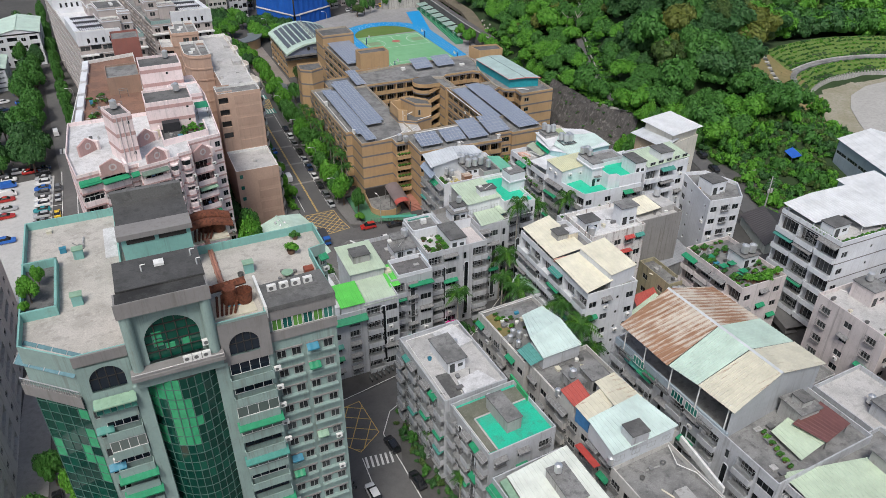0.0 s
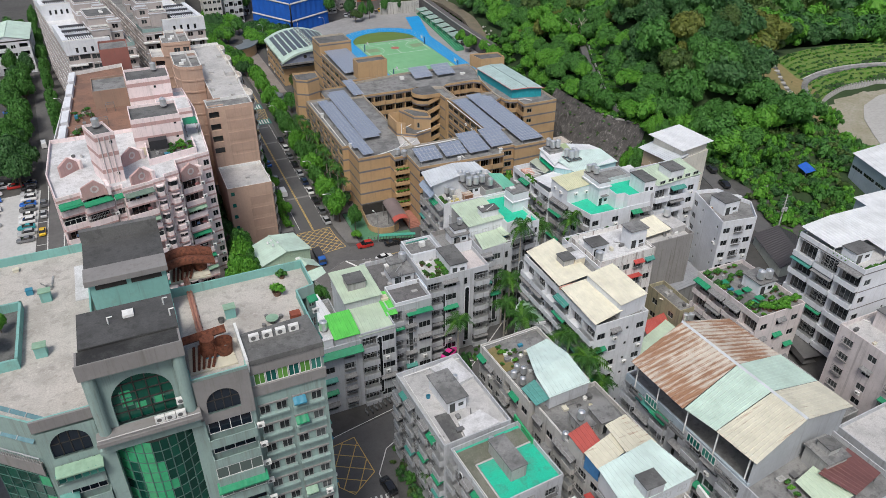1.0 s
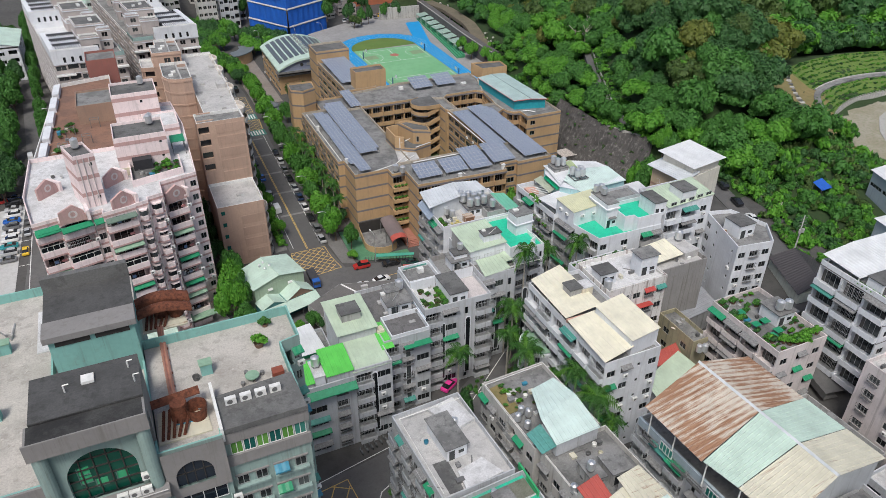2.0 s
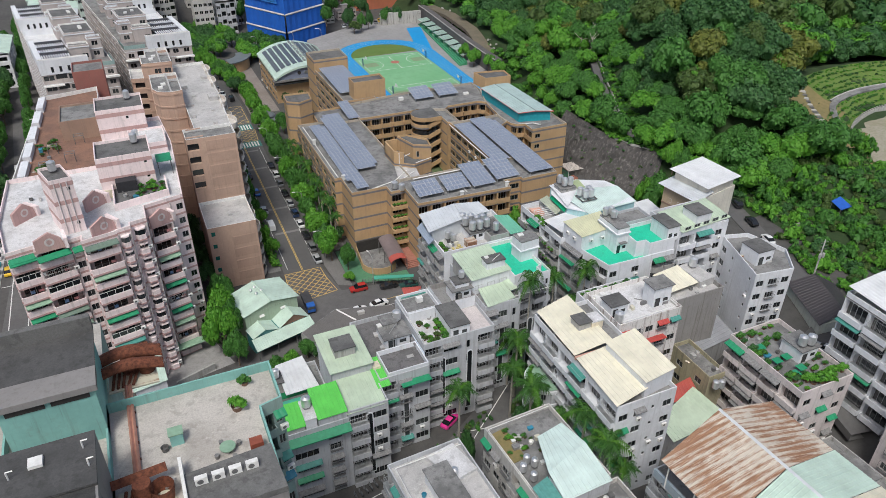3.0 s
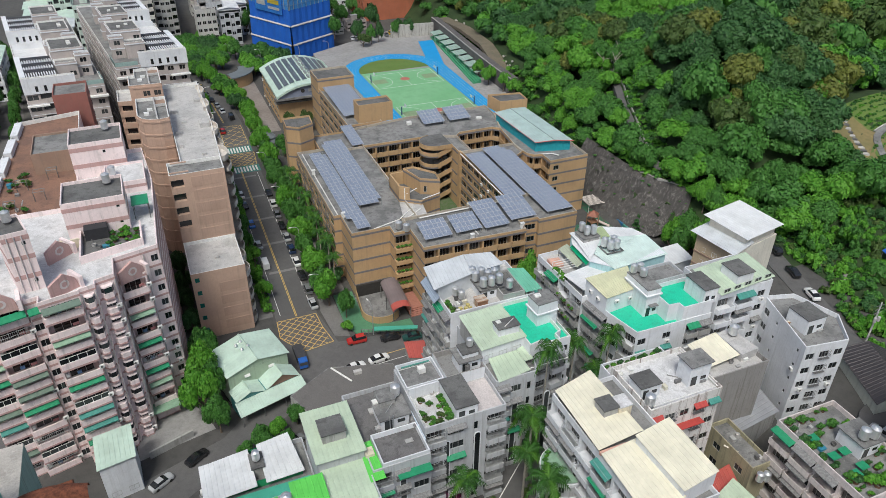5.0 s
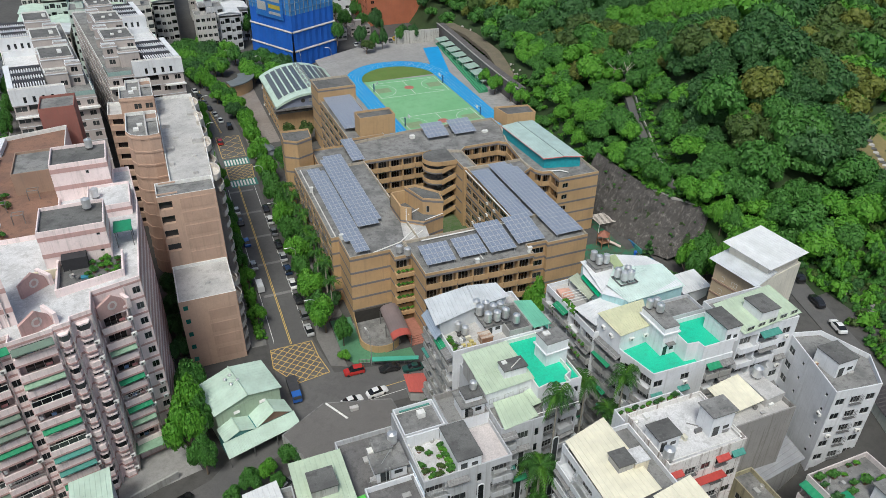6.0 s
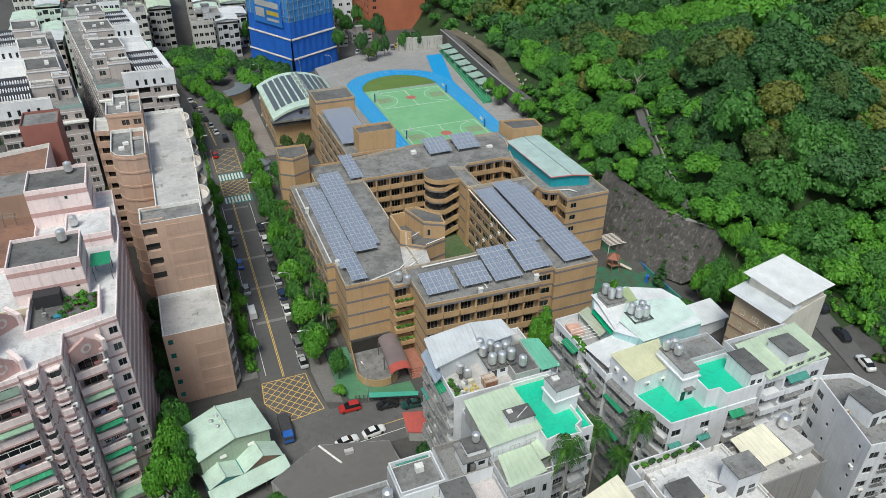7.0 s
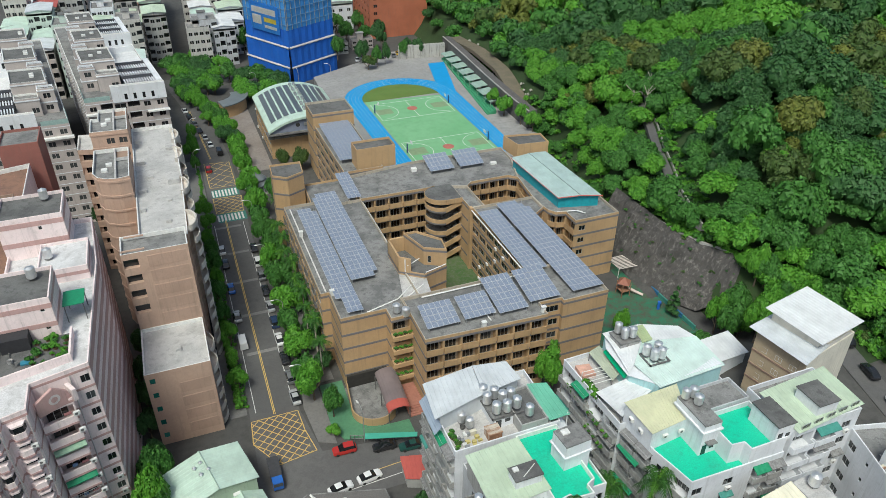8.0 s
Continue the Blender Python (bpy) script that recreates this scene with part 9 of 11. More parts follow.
for ox, oy in ((3.5, 72.3), (3.6, 90.6)):
    m = thing("rusted_cooling_tower", "collapsed rusted cooling tower on a stained roof", "cooling tower", (ox, oy, 49.6), "rusted roof plant")
    part("stained_tray", Shape().prism([(ox, oy), (ox + 5, oy), (ox + 4.8, oy + 4.4), (ox + 0.2, oy + 4.4)], 49.62, 49.8), M_RUSTLIGHT, m)
    part("casing", Shape().drum(ox + 2.4, oy + 3.0, 49.8, 51.8, 0.95, 0.8, 14), RUSTY, m)
    part("casing", Shape().drum(ox + 4.0, oy + 2.4, 49.8, 51.4, 0.85, 1.05, 14, top=False), RUSTY, m)
    part("duct", Shape().bar((ox - 0.2, oy + 4.2, 51.2), (ox + 4.6, oy + 4.5, 51.4), 0.42), RUSTY, m)
    if oy > 80:
        for dy_, r_ in ((1.2, 0.75), (3.4, 0.85)):
            s = Shape()
            n_ = 12
            rows_ = [[(ox - 1.2 + 7.0 * i / 10, oy + dy_ + r_ * math.cos(math.pi * j / n_), 51.0 + 0.9 * math.sin(math.pi * i / 10) + r_ * math.sin(math.pi * j / n_)) for j in range(n_ + 1)] for i in range(11)]
            for ra, rb_ in zip(rows_, rows_[1:]):
                for j in range(n_):
                    s.face([ra[j], rb_[j], rb_[j + 1], ra[j + 1]])
            part("bowed_duct", s, RUSTY, m)
        part("side_panel", Shape().box(ox - 1.3, oy - 0.2, 49.8, ox - 1.1, oy + 4.6, 51.6), RUSTY, m)
    for k in range(5):
        part("beam", Shape().bar((ox + 0.4 + 0.5 * k, oy + 0.3, 49.9), (ox + 0.9 + 0.6 * k, oy + 4.0 - 0.3 * k, 50.2 + 0.3 * (k % 3)), 0.11), RUSTY, m)
pp = thing("roof_pipes", "pair of rusty pink roof pipes", "pipes", (5.5, 76, 49.6))
for dx in (0, 0.35):
    part("pipe", Shape().bar((5.3 + dx, 76.5, 49.95), (5.3 + dx, 91, 49.95), 0.13), plain_mat("rusty_pink_pipe", (0.40, 0.20, 0.15), 0.7), pp)
for k in range(6):
    part("bracket", Shape().box(5.1, 78 + 2.2 * k, 49.6, 5.9, 78.15 + 2.2 * k, 49.85), RUSTY, pp)
tb = thing("roof_table", "round stone table on the roof", "table", (13.6, 78, 49.6))
part("top", Shape().drum(13.6, 78, 50.2, 50.32, 0.75, 0.75, 16), AWN_PALE, tb)
part("pedestal", Shape().drum(13.6, 78, 49.6, 50.2, 0.3, 0.25, 12), CONC, tb)
for k in range(4):
    a2 = k * math.pi / 2 + 0.4
    solo("stool", Shape().drum(13.6 + 1.2 * math.cos(a2), 78 + 1.2 * math.sin(a2), 49.6, 50.05, 0.2, 0.24, 10), CONC, "small round stone stool on the roof", "stool", (13.6 + 1.2 * math.cos(a2), 78 + 1.2 * math.sin(a2), 49.6), "stools round the roof table")
solo("storage_box", Shape().box(15.6, 76.6, 49.6, 16.8, 77.6, 50.9), plain_mat("red_brown_box", (0.26, 0.07, 0.04), 0.7), "red-brown storage box on the roof", "storage box", (15.6, 76.6, 49.6))
potted(15.4, 83.2, 49.6, 1.1, 3), potted(16.8, 86.6, 49.6, 0.8, 0)
an = thing("roof_antenna", "thin metal roof antenna mast", "antenna", (-1.0, 80.5, 49.6))
part("mast", Shape().bar((-1, 80.5, 49.6), (-1, 80.5, 54.4), 0.04), ALU, an)
part("boom", Shape().bar((-1.7, 80.5, 54.2), (-0.3, 80.5, 54.2), 0.03), ALU, an)

# ---- pink tower: roof ornaments ----
for px_, py_, pz_, turn_, sc in ((2.6, 152.4, PZ, 32, 1.0), (1.6, 163.4, PZ, 38, 1.0), (-6.3, 150.2, PZ, 8, 1.0), (12.3, 157.5, 31.7, 30, 1.0), (-10.6, 163.2, PZ, 42, 1.0)):
    c_, s_ = math.cos(radians(turn_)) * sc, math.sin(radians(turn_)) * sc
    at = lambda u, d, z: (px_ + u * c_ - d * s_, py_ + u * s_ + d * c_, pz_ + z * sc)
    out = [(-2.3, 0.0), (2.3, 0.0), (2.0, 1.9), (0.3, 3.5), (-2.3, 2.4)]
    s = Shape()
    s.face([at(u, 0, z) for u, z in out]), s.face([at(u, 0.5, z) for u, z in reversed(out)])
    for (ua, za), (ub, zb) in zip(out, out[1:] + out[:1]):
        s.face([at(ub, 0, zb), at(ua, 0, za), at(ua, 0.5, za), at(ub, 0.5, zb)])
    part("pediment", s, W_PINKB, pnk)
    s = Shape()
    for k in range(14):
        a, b_ = 2 * math.pi * k / 14, 2 * math.pi * (k + 1) / 14
        s.face([at(0.1 + r_ * math.cos(t_), -0.06, 1.7 + r_ * math.sin(t_)) for r_, t_ in ((0.45, a), (0.8, a), (0.8, b_), (0.45, b_))])
    part("round_moulding", s, W_PINKW, pnk)
    s = Shape()
    s.prism([at(2.3, -0.5, 0)[:2], at(2.9, -0.5, 0)[:2], at(2.9, 3.0, 0)[:2], at(2.3, 3.0, 0)[:2]], pz_, pz_ + 2.0 * sc)
    part("side_fin", s, W_PINK, pnk)
# oriels of the stair turret, service pipes, glazed balconies
og = random.Random(8)
AWN_DULL = plain_mat("faded_grey_green_sheet", (0.13, 0.19, 0.15), 0.6)
CLOTH = [plain_mat("washing_" + n_, c_, 0.9) for n_, c_ in (("white", (0.6, 0.6, 0.6)), ("blue", (0.12, 0.2, 0.34)), ("rose", (0.4, 0.18, 0.18)), ("dark", (0.06, 0.06, 0.07)))]
for k in range(11):
    z = PZ / 11 * k
    for x0, y0, w_ in ((4.75, 151.5, 1.9), (7.2, 153.3, 2.3)):
        tilt = Matrix.Translation((x0, y0, z)) @ Matrix.Rotation(radians(15), 4, "Z")
        hexa = [(0, 0.2), (0.5, -0.75), (w_ - 0.5, -0.75), (w_, 0.2)]
        for nm, q, za, zb, mt in (("oriel", hexa, 0.35, 1.3, W_PINK), ("oriel_band", inset(hexa, -0.05), 0.05, 0.36, W_PINKB), ("oriel_glass", inset(hexa, 0.1), 1.3, 2.35, GLASS), ("oriel_cap", hexa, 2.35, 2.6, W_PINK)):
            if nm != "oriel_glass" or og.random() < 0.6:
                put(nm, cached((nm, w_), lambda: Shape().prism(q, za, zb, bottom=True).mesh(nm, [mt])), pnk, tilt)
    if og.random() < 0.5:
        put("air_conditioner", aircon_mesh(), pnk, Matrix.Translation((9.0, 153.7, z + 1.2)))
    for x0, y0, L_, turn_ in ((-13.2, 150.55, 4.2, 13), (-8.8, 150.25, 5.3, 15), (-1.2, 149.85, 5.6, 12.5), (10.0, 157.25, 4.2, 15)):
        if x0 > 9 and k == 10:
            continue
        tilt = Matrix.Translation((x0, y0, z)) @ Matrix.Rotation(radians(turn_), 4, "Z")
        at_ = lambda u, d, zz: tilt @ Matrix.Translation((u, d, zz))
        put("balcony_band", cached(("pband", L_), lambda: Shape().box(-0.1, -0.93, -0.12, L_ + 0.1, 0.0, 0.24).mesh("balcony_band", [W_PINKB])), pnk, at_(0, 0, 0))
        put("balcony_front", cached(("pfront", L_), lambda: Shape().box(-0.06, -0.9, 0.24, L_ + 0.06, -0.78, 1.32).box(-0.06, -0.9, 1.32, L_ + 0.06, -0.7, 1.38).mesh("balcony_front", [W_PINK])), pnk, at_(0, 0, 0))
        f = og.random()
        if f < 0.42:
            put("awning", awning_mesh(L_, 1.15, og.choice((AWN_TEAL, AWN_DULL, AWN_DULL, AWN_PALE, AWN_GREEN))), pnk, at_(0, -0.35, 2.45))
        elif f < 0.6:
            put("window", window_mesh(L_, 1.1, "quad", WHITE_PAINT, GLASS), pnk, at_(0, -0.8, 1.35))
        elif f < 0.74:
            put("window_grille", grille_mesh(L_, 1.3, 0.1, ALU), pnk, at_(0, -0.7, 1.36))
        for q in range(3):
            if og.random() < 0.55:
                put("washing", cached(("wash", q), lambda: Shape().box(0, 0, 0, 0.5 + 0.2 * q, 0.05, 0.8 - 0.15 * q).mesh("washing", [CLOTH[q]])), pnk, at_(0.3 + L_ * 0.3 * q, -0.25, 1.35))
        if og.random() < 0.4:
            put("air_conditioner", aircon_mesh(), pnk, at_(L_ - 0.3, -0.6, 1.42))
for x, y in ((-9.1, 151.4), (-3.2, 151.3), (-1.6, 151.6), (4.65, 151.45), (9.7, 154.0), (14.5, 160.1), (6.75, 152.0)):
    part("drain_pipe", Shape().bar((x, y - 0.12, 0), (x, y - 0.12, PZ), 0.07), W_PINKW, pnk)
for x0, y0, w_ in ((-13.2, 149.9, 4.2), (-8.8, 149.6, 5.4), (-3.2, 150.7, 1.7)):
    put("awning", awning_mesh(w_, 1.3, AWN_GREEN), pnk, Matrix.Translation((x0, y0, PZ - 0.95)) @ Matrix.Rotation(radians(15), 4, "Z"))
part("low_canopy", Shape().prism([(9.6, 154.2), (17.6, 155.8), (17.4, 157.3), (9.8, 157.3)], 3.4, 3.5, bottom=True), AWN_PALE, pnk)
block(pnk, rect(9.5, 184.3, 17.0, 193.5), PZ, 37.0, 1, {}, W_PINK, ROOF_WHITE, 401, parapet=0.5, bands=(W_PINKB, -1.0, 0.6, 0.04))
part("roof_garden", Shape().prism([(5.0, 160.8), (14.6, 163.4), (14.6, 169.7), (5.0, 169.7)], PZ, PZ + 0.2), CONC_DARK, pnk)
for q in ([(4.7, 160.4), (14.9, 163.1), (14.9, 163.4), (4.7, 160.7)], [(4.7, 160.7), (5.0, 160.8), (5.0, 169.7), (4.7, 169.7)], [(14.6, 163.4), (14.9, 163.4), (14.9, 169.7), (14.6, 169.7)]):
    part("garden_wall", Shape().prism(q, PZ, PZ + 1.4), W_PINK, pnk)
for k in range(26):
    potted(9.2 + prng.uniform(0, 5), 163.6 + prng.uniform(0, 5.4), PZ + 0.2, prng.uniform(0.35, 0.75), prng.choice((0, 3, 0)))
part("garden_shelter", Shape().box(5.6, 167.6, PZ + 0.2, 9.4, 169.7, PZ + 2.4), plain_mat("black_netting", (0.03, 0.03, 0.035), 0.8), pnk)
part("netting", Shape().box(13.9, 172.5, 38.0, 16.9, 176.5, 38.1), AWN_GREEN, pnk)
posts(pnk, [(14.1, 172.7), (16.7, 172.7), (14.1, 176.3), (16.7, 176.3)], PZ, 38.0, 0.05)
part("cream_wall", Shape().box(0.6, 166.4, PZ, 4.8, 166.7, PZ + 1.7), W_YELLOW, pnk)
for x, y, z in ((11.0, 189.0, 37.05), (11, 201, 42.05), (-3.4, 159.6, 45.25), (10.6, 176.4, 41.35)):
    water_tank(x, y, z, 0.7, 1.6)
for k in range(14):
    potted(-10 + prng.uniform(0, 5), 186 + prng.uniform(0, 18), 33.4, prng.uniform(0.4, 0.9), prng.choice((0, 0, 2)))
for k in range(3):
    part("service_pipe", Shape().bar((-3.4 + 1.0 * k, 154.8 + 0.16 * k, PZ), (-3.4 + 1.0 * k, 154.8 + 0.16 * k, 45.0), 0.07), W_PINKW, pnk)
for k in range(5):
    part("parapet_box", Shape().prism([(-13.2 + 0.65 * k, 184 + 10 * k), (-11.6 + 0.65 * k, 184 + 10 * k), (-11.1 + 0.65 * k, 192 + 10 * k), (-12.7 + 0.65 * k, 192 + 10 * k)], 33.4, 34.7), W_WHITE, pnk)
for x, y in ((-7.5, 196), (-4.0, 190.4), (-9, 187), (-2, 200)):
    part("roof_frame", Shape().bar((x, y, 33.4), (x, y, 35.4), 0.05).bar((x + 2, y, 33.4), (x + 2, y, 35.4), 0.05).bar((x, y, 35.4), (x + 2, y, 35.4), 0.05).bar((x, y + 1.4, 35.4), (x + 2, y + 1.4, 35.4), 0.05).bar((x, y, 35.4), (x, y + 1.4, 35.4), 0.05).bar((x + 2, y, 35.4), (x + 2, y + 1.4, 35.4), 0.05), IRON, pnk)

# brown slab: recessed front panels and roof lips
for k in range(5):
    part("window", Shape().box(22.0, 177.9, 1.9 + 3.28 * k, 22.9, 177.98, 2.9 + 3.28 * k), TEAL_GLASS, brn)
W_BROWN3 = wall_mat("recessed_tan_tile", (0.47, 0.325, 0.25), 0.3)
for zz in (1.6, 4.9, 8.2, 11.5):
    part("relief_panel", Shape().box(26.6, 177.93, zz, 32.0, 178.0, zz + 2.3), W_BROWN3, brn)
for k in range(5):
    part("relief_panel", Shape().box(25.6, 191.43, 17.6 + 3.2 * k, 32.2, 191.5, 20.0 + 3.2 * k), W_BROWN3, brn)
for y in (192.2, 197.0):
    part("roof_beam", Shape().box(21.4 if y < 193 else 22.0, y, 33.8, 25.4, y + 0.3, 34.05), W_BROWN, brn)
boxes(brn, "roof_box", ((27.0, 183.6, 16.4, 28.0, 184.6, 16.9), (29.5, 205, 31.2, 30.5, 206, 31.8), (27, 226, 31.2, 28.2, 227, 31.7), (31.6, 240, 31.2, 33.2, 242.4, 31.8), (30.4, 214, 31.2, 31.2, 215, 31.6), (25.0, 211, 31.2, 26.0, 212, 32.0), (25.0, 219.4, 31.2, 26.6, 220.4, 31.9), (25.0, 233.6, 31.2, 26.8, 234.6, 32.0), (25.2, 246, 31.2, 26.4, 247.2, 31.9), (31.0, 221.6, 31.2, 33.4, 225, 32.3)), CONC_LIGHT)
# scalloped street balconies, one sweep a storey
BALC_PALE = wall_mat("pale_balcony_render", (0.66, 0.62, 0.57), 0.4)
for k in range(10):
    for y0, y1, x0, zt in ((179, 190.5, 32.4, 16), (199.5, 253, 33.9, 31)):
        z = 0.4 + 3.15 * k
        if z > zt - 1:
            continue
        n = 5 * int((y1 - y0) / 5.6)
        out = [(x0 + 0.35 + 1.1 * abs(math.sin(math.pi * 5.0 * i / n * (n / 25))), y0 + (y1 - y0) * i / n) for i in range(n + 1)]
        s = Shape()
        for a, b_ in zip(out, out[1:]):
            s.face([(*a, z), (*b_, z), (*b_, z + 1.25), (*a, z + 1.25)])
            s.face([(a[0] - 0.14, a[1], z + 1.25), (a[0], a[1], z + 1.25), (b_[0], b_[1], z + 1.25), (b_[0] - 0.14, b_[1], z + 1.25)])
            s.face([(x0, a[1], z + 0.1), (a[0], a[1], z + 0.1), (b_[0], b_[1], z + 0.1), (x0, b_[1], z + 0.1)])
        part("curved_balcony", s, BALC_PALE, brn)
# bowed parapets at the roof's street edge
for y0 in (204, 219.5, 236, 247):
    bowp = [(33.4 + 1.7 * math.sin(math.pi * i / 10), y0 - 3.4 * math.cos(math.pi * i / 10)) for i in range(11)]
    s = Shape().prism(bowp, 30.9, 31.25, bottom=True)
    for a, b_ in zip(bowp, bowp[1:]):
        s.face([(*a, 30.9), (*b_, 30.9), (*b_, 32.3), (*a, 32.3)])
        s.face([(b_[0] - 0.25, b_[1], 31.2), (a[0] - 0.25, a[1], 31.2), (a[0] - 0.25, a[1], 32.3), (b_[0] - 0.25, b_[1], 32.3)])
        s.face([(*a, 32.3), (*b_, 32.3), (b_[0] - 0.25, b_[1], 32.3), (a[0] - 0.25, a[1], 32.3)])
    part("bowed_parapet", s, BALC_PALE, brn)


# ---- school details ----
CELL = None


def cell_mat():
    m, nt, p, nd, lk = nodes_of("solar_cells")
    r = nd.new("ShaderNodeObjectInfo").outputs["Random"]
    co = nd.new("ShaderNodeTexCoord").outputs["Object"]
    br = nd.new("ShaderNodeTexBrick")
    br.offset, br.squash = 0.0, 1.0
    br.inputs["Color1"].default_value = br.inputs["Color2"].default_value = (0.175, 0.215, 0.30, 1)
    br.inputs["Mortar"].default_value = (0.42, 0.45, 0.50, 1)
    br.inputs["Scale"].default_value, br.inputs["Mortar Size"].default_value = 1.0, 0.006
    br.inputs["Brick Width"].default_value, br.inputs["Row Height"].default_value = 0.165, 0.165
    lk.new(co, br.inputs["Vector"])
    c = mixed(nt, remap(nt, r, 0, 1, 0, 0.35), br.outputs["Color"], (0.25, 0.285, 0.35))
    lk.new(c, p.inputs["Base Color"])
    p.inputs["Roughness"].default_value = 0.3
    p.inputs["Specular IOR Level"].default_value = 0.7
    return m


CELL = cell_mat()
PANEL_FRAME = plain_mat("anodised_panel_frame", (0.50, 0.52, 0.55), 0.45, 0.0, 0.05)


def solar(x0, y0, x1, y1, cols, rows, z0, z1, tilt_axis="y", gaps=()):
    """A tilted array on posts: each panel a part. z0, z1: heights of its low and high side."""
    b = thing("solar_array", "grid of blue solar panels on steel posts on the school roof", "solar array", (x0, y0, ZR), "solar arrays")
    w, h = (x1 - x0) / cols, (y1 - y0) / rows

    def make():
        s = Shape().box(0.02, 0.02, 0.0, w - 0.02, h - 0.02, 0.035, 1)
        s.face([(0.07, 0.07, 0.04), (w - 0.07, 0.07, 0.04), (w - 0.07, h - 0.07, 0.04), (0.07, h - 0.07, 0.04)], 0)
        return s.mesh("solar_panel", [CELL, PANEL_FRAME])
    me = cached(("solar", round(w, 3), round(h, 3)), make)
    lift = (z1 - z0)
    for i in range(cols):
        for j in range(rows):
            if (i, j) in gaps:
                continue
            if tilt_axis == "y":
                z, m = z0 + lift * j / rows, Matrix.Rotation(math.atan2(lift, y1 - y0), 4, "X")
            else:
                z, m = z0 + lift * i / cols, Matrix.Rotation(-math.atan2(lift, x1 - x0), 4, "Y")
            put("solar_panel", me, b, Matrix.Translation((x0 + i * w, y0 + j * h, z)) @ m)
    n = max(2, int((y1 - y0) / 9))
    for k in range(n + 1):
        for x in (x0 + 0.4, x1 - 0.4):
            yy = y0 + 0.3 + (y1 - y0 - 0.6) * k / n
            zz = (z0 + lift * k / n if tilt_axis == "y" else (z0 if x < (x0 + x1) / 2 else z1)) - 0.05
            part("post", Shape().bar((x, yy, ZR), (x, yy, zz), 0.05), ALU, b)
    return b


solar(57.6, 181.6, 61.9, 223.4, 4, 25, 18.0, 18.7, gaps=[(0, j) for j in range(3)] + [(3, 24)])
solar(62.2, 192.0, 68.4, 229.4, 6, 22, 18.0, 18.9, gaps=[(0, 21), (5, 0)])
solar(97.3, 182.2, 102.4, 207.6, 5, 15, 18.0, 18.6)
solar(103.0, 172.4, 110.1, 209.4, 7, 21, 18.0, 18.8, gaps=[(6, 19), (6, 20), (5, 20)])
solar(71.3, 171.4, 78.0, 177.4, 6, 4, 18.0, 19.3)
solar(79.0, 171.6, 85.5, 177.6, 6, 4, 18.0, 19.3)
solar(86.0, 171.0, 92.3, 181.2, 6, 6, 18.0, 19.6)
solar(93.2, 172.2, 100.0, 181.4, 6, 6, 18.0, 19.6)
solar(95.0, 232.6, 101.8, 239.6, 6, 4, 18.0, 19.6)
solar(103.4, 232.6, 110.4, 239.6, 6, 4, 18.0, 19.6)
solar(70.9, 226.6, 74.4, 239.6, 3, 8, 17.6, 18.4)
solar(74.4, 247.0, 83.4, 272.6, 9, 15, 18.2, 18.7)

